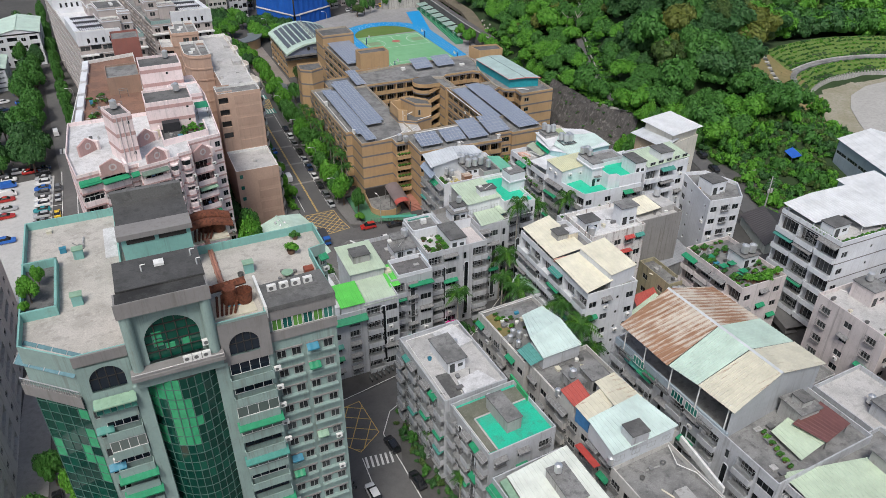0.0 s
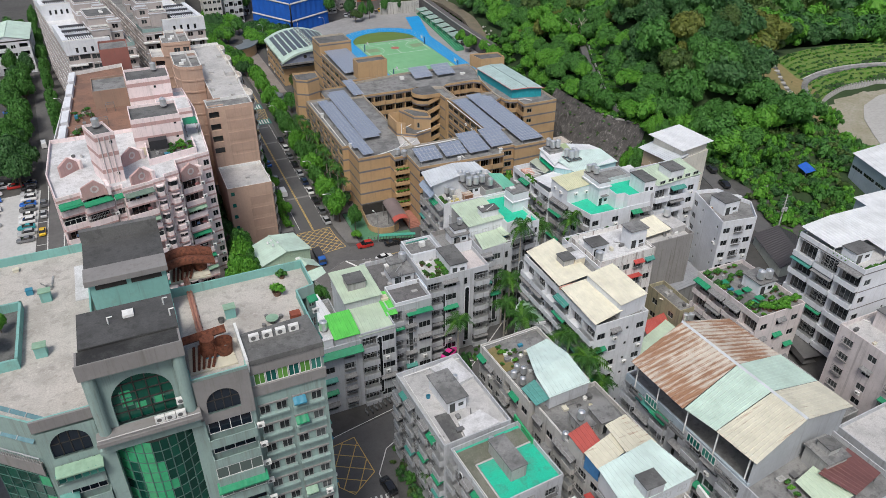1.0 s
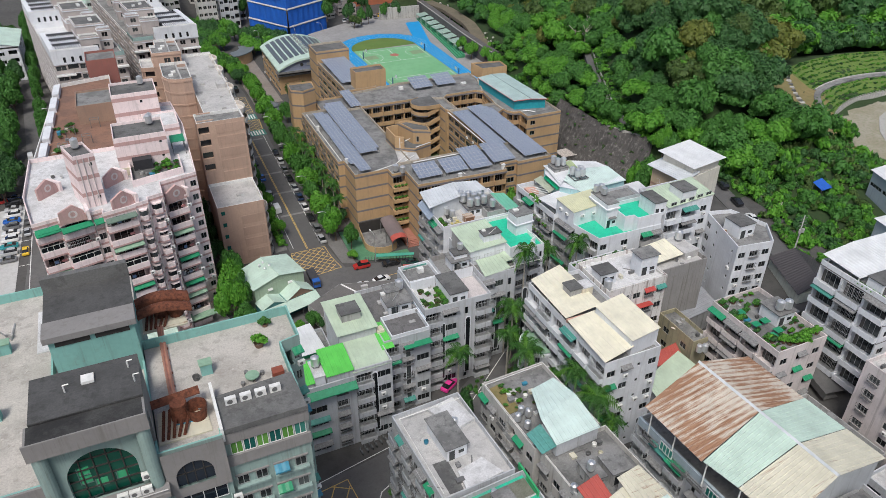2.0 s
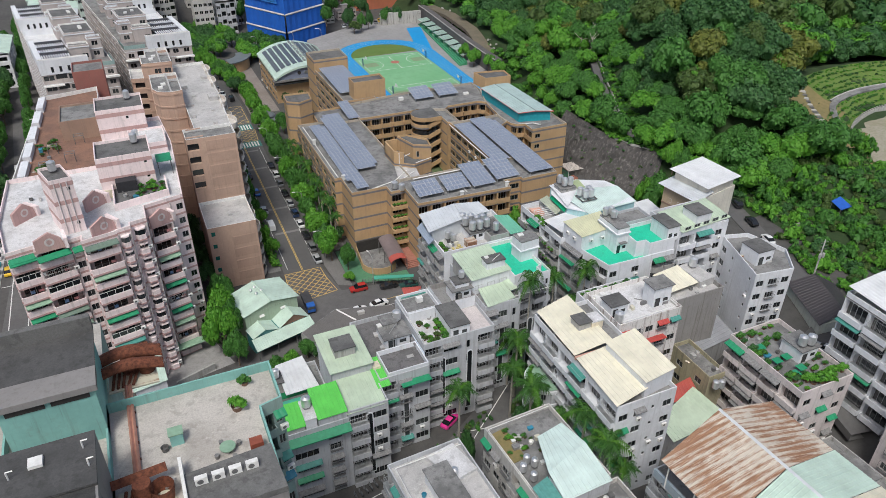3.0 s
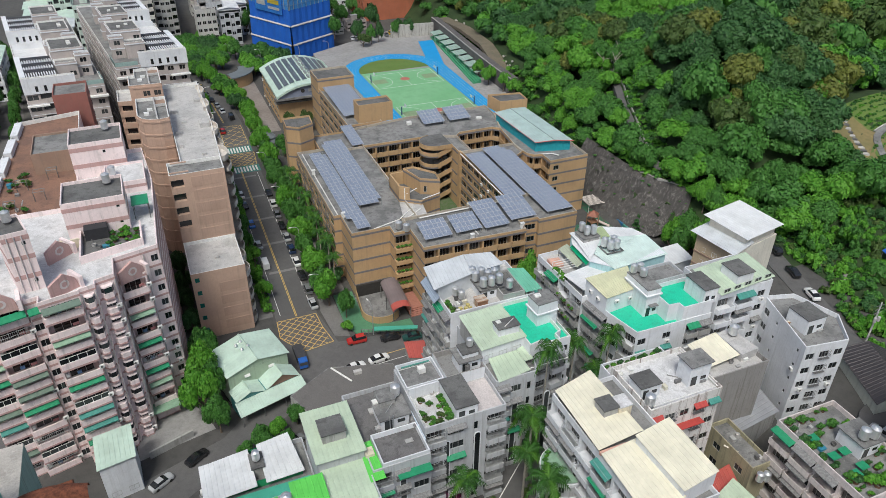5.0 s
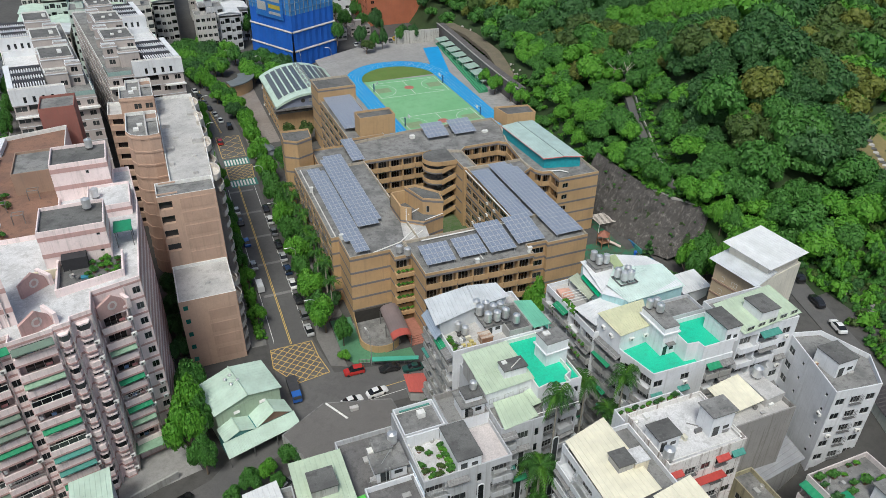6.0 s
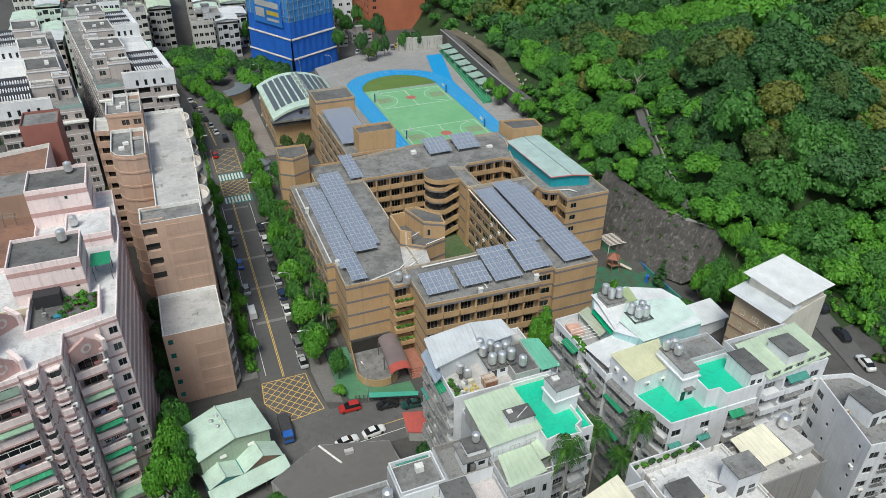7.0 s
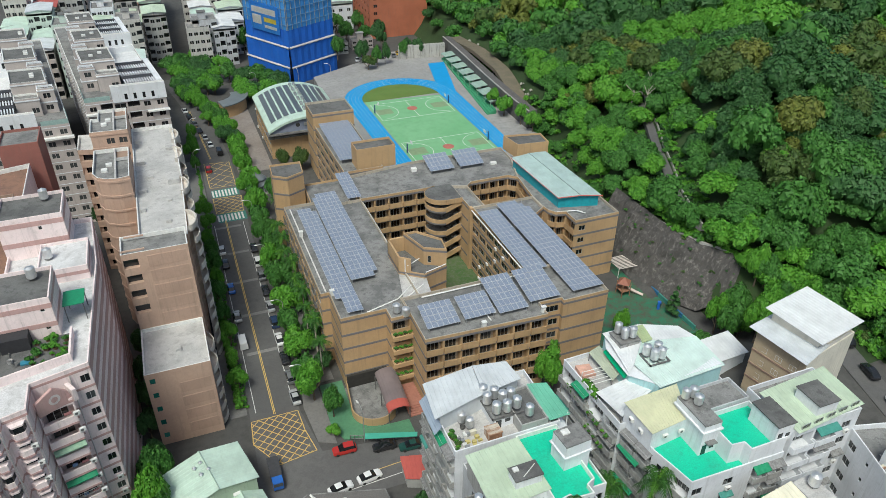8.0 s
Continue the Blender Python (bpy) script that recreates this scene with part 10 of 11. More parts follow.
# stairs with curved landings in the court
ss = thing("court_stair", "open stair with curved ochre landings in the court", "stair", (92, 221, 0))
SCX, SCY, SCR = 93.2, 221.0, 4.0
bow = [(SCX, SCY + SCR)] + [(SCX - SCR * math.sin(math.pi * i / 14), SCY + SCR * math.cos(math.pi * i / 14)) for i in range(1, 14)] + [(SCX, SCY - SCR)]
inner = [(SCX + (x - SCX) * 0.95, SCY + (y - SCY) * 0.95) for x, y in bow]
for k in range(5):
    z = 1.0 + 3.38 * k
    part("landing", Shape().prism(bow, z - 0.25, z, bottom=True), CONC, ss)
    s = Shape()
    for (a, b_), (c, d) in zip(zip(bow, bow[1:]), zip(inner, inner[1:])):
        s.face([(*a, z - 0.3), (*b_, z - 0.3), (*b_, z + 1.1), (*a, z + 1.1)])
        s.face([(*d, z), (*c, z), (*c, z + 1.1), (*d, z + 1.1)])
        s.face([(*a, z + 1.1), (*b_, z + 1.1), (*d, z + 1.1), (*c, z + 1.1)])
    part("parapet", s, W_OCHRE, ss)
    s = Shape()
    for a, b_ in zip(bow, bow[1:]):
        q, w = [(SCX + (p[0] - SCX) * 1.012, SCY + (p[1] - SCY) * 1.012) for p in (a, b_)]
        s.face([(*q, z - 0.32), (*w, z - 0.32), (*w, z + 0.12), (*q, z + 0.12)])
    part("band", s, W_BAND, ss)
    for name, y, z0, z1 in (("flight", 217.2, z, z + 1.69), ("flight", 220.9, z - 1.69, z)):
        n = 9
        lo, hi = (z0, z1) if y < 219 else (z1, z0)
        prof = [(93.2, lo - 0.4)]
        for i in range(n):
            zz = lo + (hi - lo) * (i + (1 if y < 219 else 0)) / n
            prof += [(93.2 + 4.2 * i / n, zz), (93.2 + 4.2 * (i + 1) / n, zz)]
        prof.append((97.4, hi - 0.4))
        s = Shape()
        s.face([(x, y, z_) for x, z_ in reversed(prof)])
        s.face([(x, y + 3.4, z_) for x, z_ in prof])
        for (xa, za), (xb, zb) in zip(prof, prof[1:] + prof[:1]):
            s.face([(xa, y, za), (xb, y, zb), (xb, y + 3.4, zb), (xa, y + 3.4, za)])
        part(name, s, CONC, ss)
        s = Shape()
        for yy in (y - 0.2, y - 0.02):
            q = [(93.2, yy, lo - 0.4), (97.4, yy, hi - 0.4), (97.4, yy, hi + 1.1), (93.2, yy, lo + 1.1)]
            s.face(q if yy < y - 0.1 else q[::-1])
        s.face([(93.2, y - 0.2, lo + 1.1), (97.4, y - 0.2, hi + 1.1), (97.4, y - 0.02, hi + 1.1), (93.2, y - 0.02, lo + 1.1)])
        part("stair_rail", s, W_OCHRE if y < 219 else CONC, ss)
    part("floor_slab", Shape().box(95.6, 217.2, z + 1.45, 97.4, 224.2, z + 1.69), CONC, ss)
part("roof", Shape().prism(bow + [(97.39, 216.9), (97.39, 225.0)], 17.2, 17.75, bottom=True), CONC_DARK, ss)
s = Shape()
for a, b_ in zip(bow, bow[1:]):
    q, w = [(SCX + (p[0] - SCX) * 1.02, SCY + (p[1] - SCY) * 1.02) for p in (a, b_)]
    s.face([(*q, 16.6), (*w, 16.6), (*w, 17.9), (*q, 17.9)])
    s.face([(*q, 17.9), (*w, 17.9), (*b_, 17.9), (*a, 17.9)])
s.box(93.2, 216.75, 16.6, 97.4, 216.9, 17.9)
part("roof_edge", s, W_OCHRE, ss)
part("pier", Shape().box(97.2, 211.2, 0, 97.95, 212.4, 17.7), W_OCHRE, ss)
solo("court_paving", Shape().prism([(74, 183.2), (98, 183.4), (98, 212), (98, 223), (74, 225)], 0, 0.04), ground_mat("court_green", (0.05, 0.12, 0.03), (0.10, 0.14, 0.06), (0.16, 0.15, 0.13), 0.9, 0.12), "mossy planted court inside the school", "court", kind="structure")
for x, y, r in ((77, 206, 2.0), (83, 212, 2.2), (88, 208, 1.6), (91, 196, 1.8), (80, 218, 1.8)):
    tree(x, y, 0, r, 4.0, 3, int(x) % 3)
for x, y in ((67.9, 179.6), (69.2, 177.9)):
    water_tank(x, y, ZR + 0.05, 0.75, 1.6)
for z in (3.6, 7.0, 10.4, 13.8):
    part("planter_balcony", Shape().box(65.9, 175.9, z - 0.9, 70.1, 177.5, z + 0.1), W_OCHRE, sch)
    for k in range(4):
        potted(66.6 + 0.95 * k, 176.4, z + 0.05, 0.55, (0, 3)[k % 2])
boxes(sch, "roof_box", ((91, 236, ZR, 92.4, 237.2, ZR + 0.9), (112.5, 232.6, ZR, 114.2, 233.6, ZR + 0.6), (85, 178.6, ZR, 85.6, 179.2, ZR + 0.5)), WHITE_PAINT)
for p0, p1 in (((73.9, 183.6, 17.3), (73.9, 224, 17.3)), ((74, 182.2, 17.3), (97, 182.4, 17.3)), ((97.4, 184, 17.3), (97.4, 211, 17.3))):
    part("roof_rail", Shape().bar(p0, p1, 0.13), WHITE_PAINT, sch)
for q in ([(62.5, 181.6), (69.5, 183.6), (74.5, 188.0)], [(69.8, 182.4), (76, 186.6)], [(84, 170.6), (84, 173.0), (80.5, 173.0)], [(56.6, 191), (56.6, 227)], [(109.6, 183.6), (109.6, 196.6)]):
    s = Shape()
    for a, b_ in zip(q, q[1:]):
        s.bar((*a, ZR + 0.25), (*b_, ZR + 0.25), 0.11)
    part("roof_conduit", s, WHITE_PAINT, sch)
for x, y in ((57.2, 189.4), (58.0, 204.6), (94.4, 169.4), (81.6, 169.2), (56.2, 214)):
    part("roof_unit", Shape().box(x, y, ZR, x + 0.8, y + 0.6, ZR + 1.3).box(x - 0.1, y - 0.1, ZR + 1.3, x + 0.9, y + 0.7, ZR + 1.4), WHITE_PAINT, sch)
part("roof_duct", Shape().bar((116.2, 202.9, 17.4), (121, 201.9, 17.4), 0.1).bar((121, 201.9, 17.4), (122.4, 200.0, 17.4), 0.1), WHITE_PAINT, sch)

# gate: curved yard wall, barrel canopy, steps
gw = thing("gate_yard", "sunken drive behind a curved ochre wall at the school entrance", "entrance yard", (56, 168, 0))
arc_ = [(57.0, 180.7)] + [(60.6 - 4.6 * math.cos(math.pi * k / 16), 172.6 - 4.4 * math.sin(math.pi * k / 16)) for k in range(13)]
for k, (a, b_) in enumerate(zip(arc_, arc_[1:])):
    d = Vector((b_[0] - a[0], b_[1] - a[1])).normalized() * 0.2
    part("wall_segment", Shape().prism([a, b_, (b_[0] - d.y, b_[1] + d.x), (a[0] - d.y, a[1] + d.x)], 0, 1.9), W_OCHRE, gw)
part("drive", Shape().prism([(56.6, 180.6), (56.2, 171.5), (60.5, 168.4), (64.6, 170.2), (65.4, 180.6)], 0, 0.05), CONC, gw)
# Near-black box painted in for the dark gap at the foot of the wall.
part("shade", Shape().box(57.2, 180.2, 0.1, 65.6, 180.75, 3.2), DARKROOM, gw)
gc = thing("barrel_canopy", "maroon-grey barrel canopy with a red end over school steps", "canopy", (64, 168, 0))
for j, (mt, a0, a1) in enumerate(((metal_roof_mat("purple_grey_sheet", (0.20, 0.165, 0.17)), 169.6, 178.2), (M_RED, 167.4, 169.6))):
    s = Shape()
    n = 10
    pr = [(64.2 - 2.2 * math.cos(math.pi * i / n), 3.4 + 1.1 * math.sin(math.pi * i / n)) for i in range(n + 1)]
    for (xa, za), (xb, zb) in zip(pr, pr[1:]):
        s.face([(xa, a0, za), (xb, a0, zb), (xb + 0.4, a1, zb + 0.6), (xa + 0.4, a1, za + 0.6)] if not j else [(xa - 0.1, a0, za - 0.15), (xb - 0.1, a0, zb - 0.15), (xb, a1, zb), (xa, a1, za)])
    part("canopy_sheet", s, mt, gc)
posts(gc, [(62.1, 168), (66.3, 168), (62.1, 173), (66.3, 173), (62.4, 178), (66.6, 178)], 0, 3.5, 0.08)
st = thing("entrance_steps", "brick-red entrance steps of the school", "steps", (67, 168, 0))
for k in range(5):
    part("step", Shape().box(66.4, 168.2 + 0.5 * k, 0, 70, 176.6, 0.17 * (k + 1)), plain_mat("brick_red_tile", (0.34, 0.15, 0.11), 0.8), st)
GREENP = ground_mat("green_paving", (0.08, 0.22, 0.12), (0.10, 0.26, 0.14), (0.07, 0.17, 0.10), 0.8, 0.2)
strip("green_pavement", [(52.0, 183), (51.5, 171), (53, 167.2), (66, 163.4), (66, 167.8), (60.5, 168), (56.2, 171.5), (56.6, 183)], GREENP, "green painted pavement in front of the school", h=0.14, category="pavement")
solo("sheet_awning", Shape().prism([(56.0, 163.6), (65.2, 160.8), (65.6, 161.8), (56.4, 164.9)], 2.6, 2.7, bottom=True), M_TEALDARK, "long green sheet awning along the school wall", "awning", (56, 163, 2.6))
fence = thing("school_fence", "dark railing along the school front", "fence", (54, 166, 0))
for k in range(16):
    x, y = 54 + 0.75 * k, 166.6 - 0.27 * k
    part("post", Shape().bar((x, y, 0), (x, y, 1.4), 0.05), IRON, fence)
for z in (0.5, 1.35):
    part("rail", Shape().bar((54, 166.6, z), (65.3, 162.6, z), 0.04), IRON, fence)

# playground
solo("playground", Shape().prism([(111, 172), (136.2, 168.5), (137.5, 200), (131, 203), (130.4, 190), (111, 190)], 0, 0.06), ground_mat("rubber_tiles", (0.03, 0.16, 0.09), (0.10, 0.06, 0.05), (0.02, 0.20, 0.11), 0.9, 0.5), "green and maroon rubber playground surface", "playground", kind="structure")
BLUEW = plain_mat("blue_low_wall", (0.03, 0.15, 0.30), 0.7)
lw = thing("low_wall", "low blue and green wall at the foot of the slope", "wall", (136, 172, 0))
for k in range(6):
    part("panel", Shape().box(135.2, 170.5 + 4.6 * k, 0, 135.6, 174.9 + 4.6 * k, 1.2), BLUEW if k % 2 else AWN_TEAL, lw)
pg = thing("play_tower", "wooden play tower with slide and red-brown roof", "play tower", (127.8, 188, 0))
posts(pg, [(126.8, 187), (129, 187), (126.8, 189.4), (129, 189.4)], 0, 3.6, 0.1, plain_mat("play_wood", (0.28, 0.15, 0.09), 0.7))
part("deck", Shape().box(126.7, 186.9, 1.5, 129.1, 189.5, 1.65), plain_mat("play_wood", (0.28, 0.15, 0.09), 0.7), pg)
part("roof", Shape().drum(127.9, 188.2, 3.5, 4.9, 2.0, 0.1, 4), plain_mat("red_brown_play_roof", (0.30, 0.12, 0.08), 0.7), pg)
part("slide", Shape().bar((129.1, 188.2, 1.5), (132, 185.8, 0.2), 0.3), plain_mat("pale_slide", (0.55, 0.45, 0.4), 0.5), pg)
solo("climbing_frame", Shape().bar((132.4, 180, 0), (132.4, 180, 2.2), 0.3).bar((132.4, 180, 2), (134, 181.5, 0.4), 0.35), plain_mat("blue_play", (0.02, 0.12, 0.5), 0.5), "blue climbing frame in the playground", "climbing frame", (132.4, 180, 0))
wp = thing("slatted_shelter", "shelter with pale slatted roof behind the school", "shelter", (132, 196, 0))
posts(wp, [(130.6, 194.4), (135, 194), (131, 199), (135.8, 199)], 0, 3, 0.07, WHITE_PAINT)
for k in range(10):
    part("slat", Shape().bar((130.2, 194.0 + 0.55 * k, 3.05), (135.6, 193.8 + 0.57 * k, 3.05), 0.1), plain_mat("pale_slats", (0.55, 0.5, 0.46), 0.7), wp)
cone = thing("conifer", "dark conical conifer beside the playground", "tree", (134.2, 177, 0))
part("trunk", Shape().drum(134.2, 177, 0, 2, 0.2, 0.15, 8), BARK, cone)
q = np.concatenate([crown(700 + k, 4, 150, 0.2, 0.5) * np.array((2.3 - 0.42 * k, 2.3 - 0.42 * k, 1.5)) + np.array((0, 0, 1.0 + 1.5 * k)) for k in range(5)])
ob = new("crown", leaf_mesh("crown", q, [LEAF_B]))
ob.parent = cone

# pavilion by the street
pv = thing("garden_pavilion", "small pavilion with a grey hipped double roof", "pavilion", (54, 272.5, 0))
posts(pv, [(52 + 4 * (k % 2), 270.5 + 4 * (k // 2)) for k in range(4)], 0, 3.2, 0.15, W_WHITE)
TILEG = metal_roof_mat("grey_roof_tile", (0.16, 0.18, 0.19))
part("lower_roof", Shape().drum(54, 272.5, 3.2, 4.2, 4.2, 2.4, 8), TILEG, pv)
part("upper_roof", Shape().drum(54, 272.5, 4.5, 6.4, 3.2, 0.15, 8), TILEG, pv)
part("base", Shape().box(51, 269.5, 0, 57, 275.5, 0.3), PALECONC, pv)
# yard west of the sports hall
solo("yard", Shape().prism([(50.6, 286), (61.5, 286), (61.5, 340), (50.6, 340)], 0, 0.05), ground_mat("brown_yard", (0.24, 0.205, 0.185), (0.30, 0.27, 0.25), (0.17, 0.15, 0.135), 0.9, 0.1), "brownish paved yard beside the sports hall", "yard", kind="structure")
cv = thing("curved_hall", "low curved hall with a grey roof and ochre walls", "hall", (56, 335, 0))
crv = [(50 + 12 * math.cos(radians(a)), 345 + 12 * math.sin(radians(a))) for a in range(-80, 11, 10)]
for a, b_ in zip(crv, crv[1:]):
    va_, vb_ = Vector(a) - Vector((50, 345)), Vector(b_) - Vector((50, 345))
    s = Shape().prism([(50 + va_.x * 0.6, 345 + va_.y * 0.6), a, b_, (50 + vb_.x * 0.6, 345 + vb_.y * 0.6)], 0, 4.6)
    part("wall", s, W_OCHRE, cv)
    s = Shape().prism([(50 + va_.x * 0.55, 345 + va_.y * 0.55), (50 + va_.x * 1.08, 345 + va_.y * 1.08), (50 + vb_.x * 1.08, 345 + vb_.y * 1.08), (50 + vb_.x * 0.55, 345 + vb_.y * 0.55)], 4.6, 5.0, bottom=True)
    part("roof", s, TILEG, cv)
# ---- road markings ----
def paint(name, segs, mat, label, w=0.08, z=0.034):
    s = Shape()
    for x0, y0, x1, y1 in segs:
        line(s, x0, y0, x1, y1, z, w)
    return solo(name, s, mat, label, "road marking", kind="structure")


def clip_line(poly, px, py, dx, dy):
    """The stretch of a line inside a convex polygon."""
    lo, hi = -1e9, 1e9
    n = len(poly)
    for i in range(n):
        (ax, ay), (bx, by) = poly[i], poly[(i + 1) % n]
        nx, ny = -(by - ay), bx - ax
        den, num = nx * dx + ny * dy, nx * (ax - px) + ny * (ay - py)
        if abs(den) < 1e-9:
            continue
        t = num / den
        if den > 0:
            lo = max(lo, t)
        else:
            hi = min(hi, t)
    return (px + dx * lo, py + dy * lo, px + dx * hi, py + dy * hi) if lo < hi else None


def hatch(poly, gap, name_label, turn=45, z=0.036):
    c = Vector((sum(p[0] for p in poly) / len(poly), sum(p[1] for p in poly) / len(poly)))
    segs = [(*poly[i], *poly[(i + 1) % len(poly)]) for i in range(len(poly))]
    for a in (turn, turn + 90):
        d = Vector((math.cos(radians(a)), math.sin(radians(a))))
        for k in range(-14, 15):
            q = c + Vector((-d.y, d.x)) * gap * k
            r = clip_line(poly, q.x, q.y, d.x, d.y)
            if r:
                segs.append(r)
    paint("yellow_box", segs, LINE_Y, name_label, 0.085, z)


hatch([(37.4, 177.9), (36.9, 172), (40.6, 165.6), (47.6, 166.6), (46.6, 172.5), (46.4, 177.9)], 1.35, "yellow hatched box junction at the school corner")
hatch([(41, 262.5), (48.4, 262), (49.2, 271.6), (41, 272)], 1.5, "yellow hatched box junction between crossings")
hatch([(41, 279), (48.6, 279), (48.8, 296), (41, 297)], 3.0, "yellow hatched box at a side entrance")
hatch([(22.5, 92), (24.5, 89.5), (29.2, 92.8), (28.4, 102), (22.8, 101.2)], 2.6, "yellow hatched box on the near street", 60)
paint("centre_line", [(42.0 + dx, 178.5, 42.9 + dx, 258) for dx in (-0.14, 0.14)] + [(43.6, 300, 41, 345), (43.3, 300, 40.7, 345)], LINE_Y, "double yellow centre line", 0.08)
paint("edge_lines", [(38.6, 180, 39.6, 256), (46.0, 182, 47.4, 256), (44.5, 155.3, 63, 156.2)], LINE_W, "white edge lines of the street", 0.07)
paint("crossing", [(41.2 + 0.95 * k, 257.6, 41.2 + 0.95 * k, 261.4) for k in range(8)], LINE_W, "white zebra crossing stripes", 0.26)
paint("crossing", [(41.4 + 0.95 * k, 272.8, 41.4 + 0.95 * k, 277.0) for k in range(8)], LINE_W, "white zebra crossing stripes", 0.26)
for y0, y1 in ((257, 262), (272.4, 277.4)):
    solo("crossing_bed", Shape().prism([(41, y0), (48.9, y0), (48.9, y1), (41, y1)], 0, 0.031), plain_mat("teal_road_paint", (0.05, 0.20, 0.17), 0.8), "faded teal bed of a zebra crossing", "road marking", kind="structure")
paint("speed_bumps", [(39.6, 198 + 14 * k, 46.6, 198 + 14 * k) for k in range(5)], plain_mat("pale_asphalt_patch", (0.22, 0.215, 0.21), 0.85), "pale patched bands across the street", 0.5, 0.032)
paint("yellow_line", [(56, 158.2, 64, 158.6)], LINE_Y, "short yellow road line", 0.08)
paint("near_street_lines", [(30.4, 84, 29.8, 92), (29.8, 92, 33, 97), (33, 97, 40, 100.4), (22.6, 103, 38, 106), (31.0, 68, 30.4, 84), (23.6, 68, 24.3, 88), (57, 110.5, 78, 127.5), (55, 113, 60, 112)], LINE_W, "white lines of the near street", 0.09)
paint("crossing", [(24.6 + 0.9 * k, 85.4 - 0.1 * k, 24.9 + 0.9 * k, 88.0 - 0.1 * k) for k in range(6)], LINE_W, "white zebra crossing stripes", 0.2)
paint("crossing", [(-24.6 + 1.1 * k, 250, -24.6 + 1.1 * k, 254.4) for k in range(8)], LINE_W, "white zebra crossing stripes", 0.3)
paint("west_lines", [(-20.5, 160, -20.3, 222), (-20.6, 262, -29, 390), (-24.4, 180, -24.4, 236), (-24.4, 200, -27, 200), (-24.4, 206.5, -27, 206.5), (-24.4, 213, -27, 213), (-24.4, 219.5, -27, 219.5)], LINE_W, "white lines of the west street", 0.1)
FOOTWAY = ground_mat("grey_footway_blocks", (0.20, 0.195, 0.19), (0.17, 0.165, 0.16), (0.12, 0.12, 0.115), 0.85, 0.2)
for nm, pts in (("pavement_east", [(48.6, 184), (55.2, 184), (55.2, 255), (50.4, 255)]), ("pavement_west", [(33.8, 180), (37.0, 180), (39.2, 256), (39.6, 300), (34.2, 300)]), ("pavement_corner", [(47.6, 178), (48.3, 168.2), (51.5, 166.8), (51.6, 183.8), (48.4, 183.8)])):
    strip(nm, pts, FOOTWAY, "grey paved footway with a raised kerb", h=0.15, category="pavement")
hq = []
for k in range(90):
    y = 182 + k * 1.25
    hq.append((37.0 + 0.016 * (y - 182) + trng.uniform(-0.2, 0.2), y, 0.1, trng.uniform(0.6, 0.9), 0.9, trng.choice((0, 3, 3))))
    if k % 2:
        hq.append((49.2 + 0.02 * (y - 182) + trng.uniform(-0.2, 0.2), y, 0.1, trng.uniform(0.5, 0.9), 0.9, trng.choice((0, 1))))
scatter("street_hedge", hq, [crown(800 + k, 4, 80, 0.3, 0.8) for k in range(3)], "clipped green hedges along the footways", "hedge")

# ---- vehicles ----
PAINTS = {"white": (0.72, 0.72, 0.72), "silver": (0.42, 0.43, 0.44), "black": (0.018, 0.018, 0.02), "grey": (0.16, 0.165, 0.17), "red": (0.42, 0.03, 0.025), "blue": (0.03, 0.13, 0.46), "navy": (0.025, 0.045, 0.10),
          "teal": (0.03, 0.25, 0.27), "yellow": (0.70, 0.45, 0.03), "pink": (0.75, 0.05, 0.30), "darkgreen": (0.02, 0.07, 0.06)}
CARS = {}


def car_paint(c):
    m = plain_mat("car_paint_" + c, PAINTS[c], 0.22, 0.0, 0.03)
    m.node_tree.nodes["Principled BSDF"].inputs["Coat Weight"].default_value = 0.6
    return m


def loft(sections):
    """A hull from cross-sections (x, half width, z low, z high, top half width)."""
    s = Shape()
    rings = [[(x, -w, zl), (x, -w * 1.02, (zl + zh) / 2), (x, -tw, zh), (x, tw, zh), (x, w * 1.02, (zl + zh) / 2), (x, w, zl)] for x, w, zl, zh, tw in sections]
    for a, b in zip(rings, rings[1:]):
        for k in range(6):
            s.face([a[k], b[k], b[(k + 1) % 6], a[(k + 1) % 6]])
    s.face(rings[0]), s.face(rings[-1][::-1])
    return s


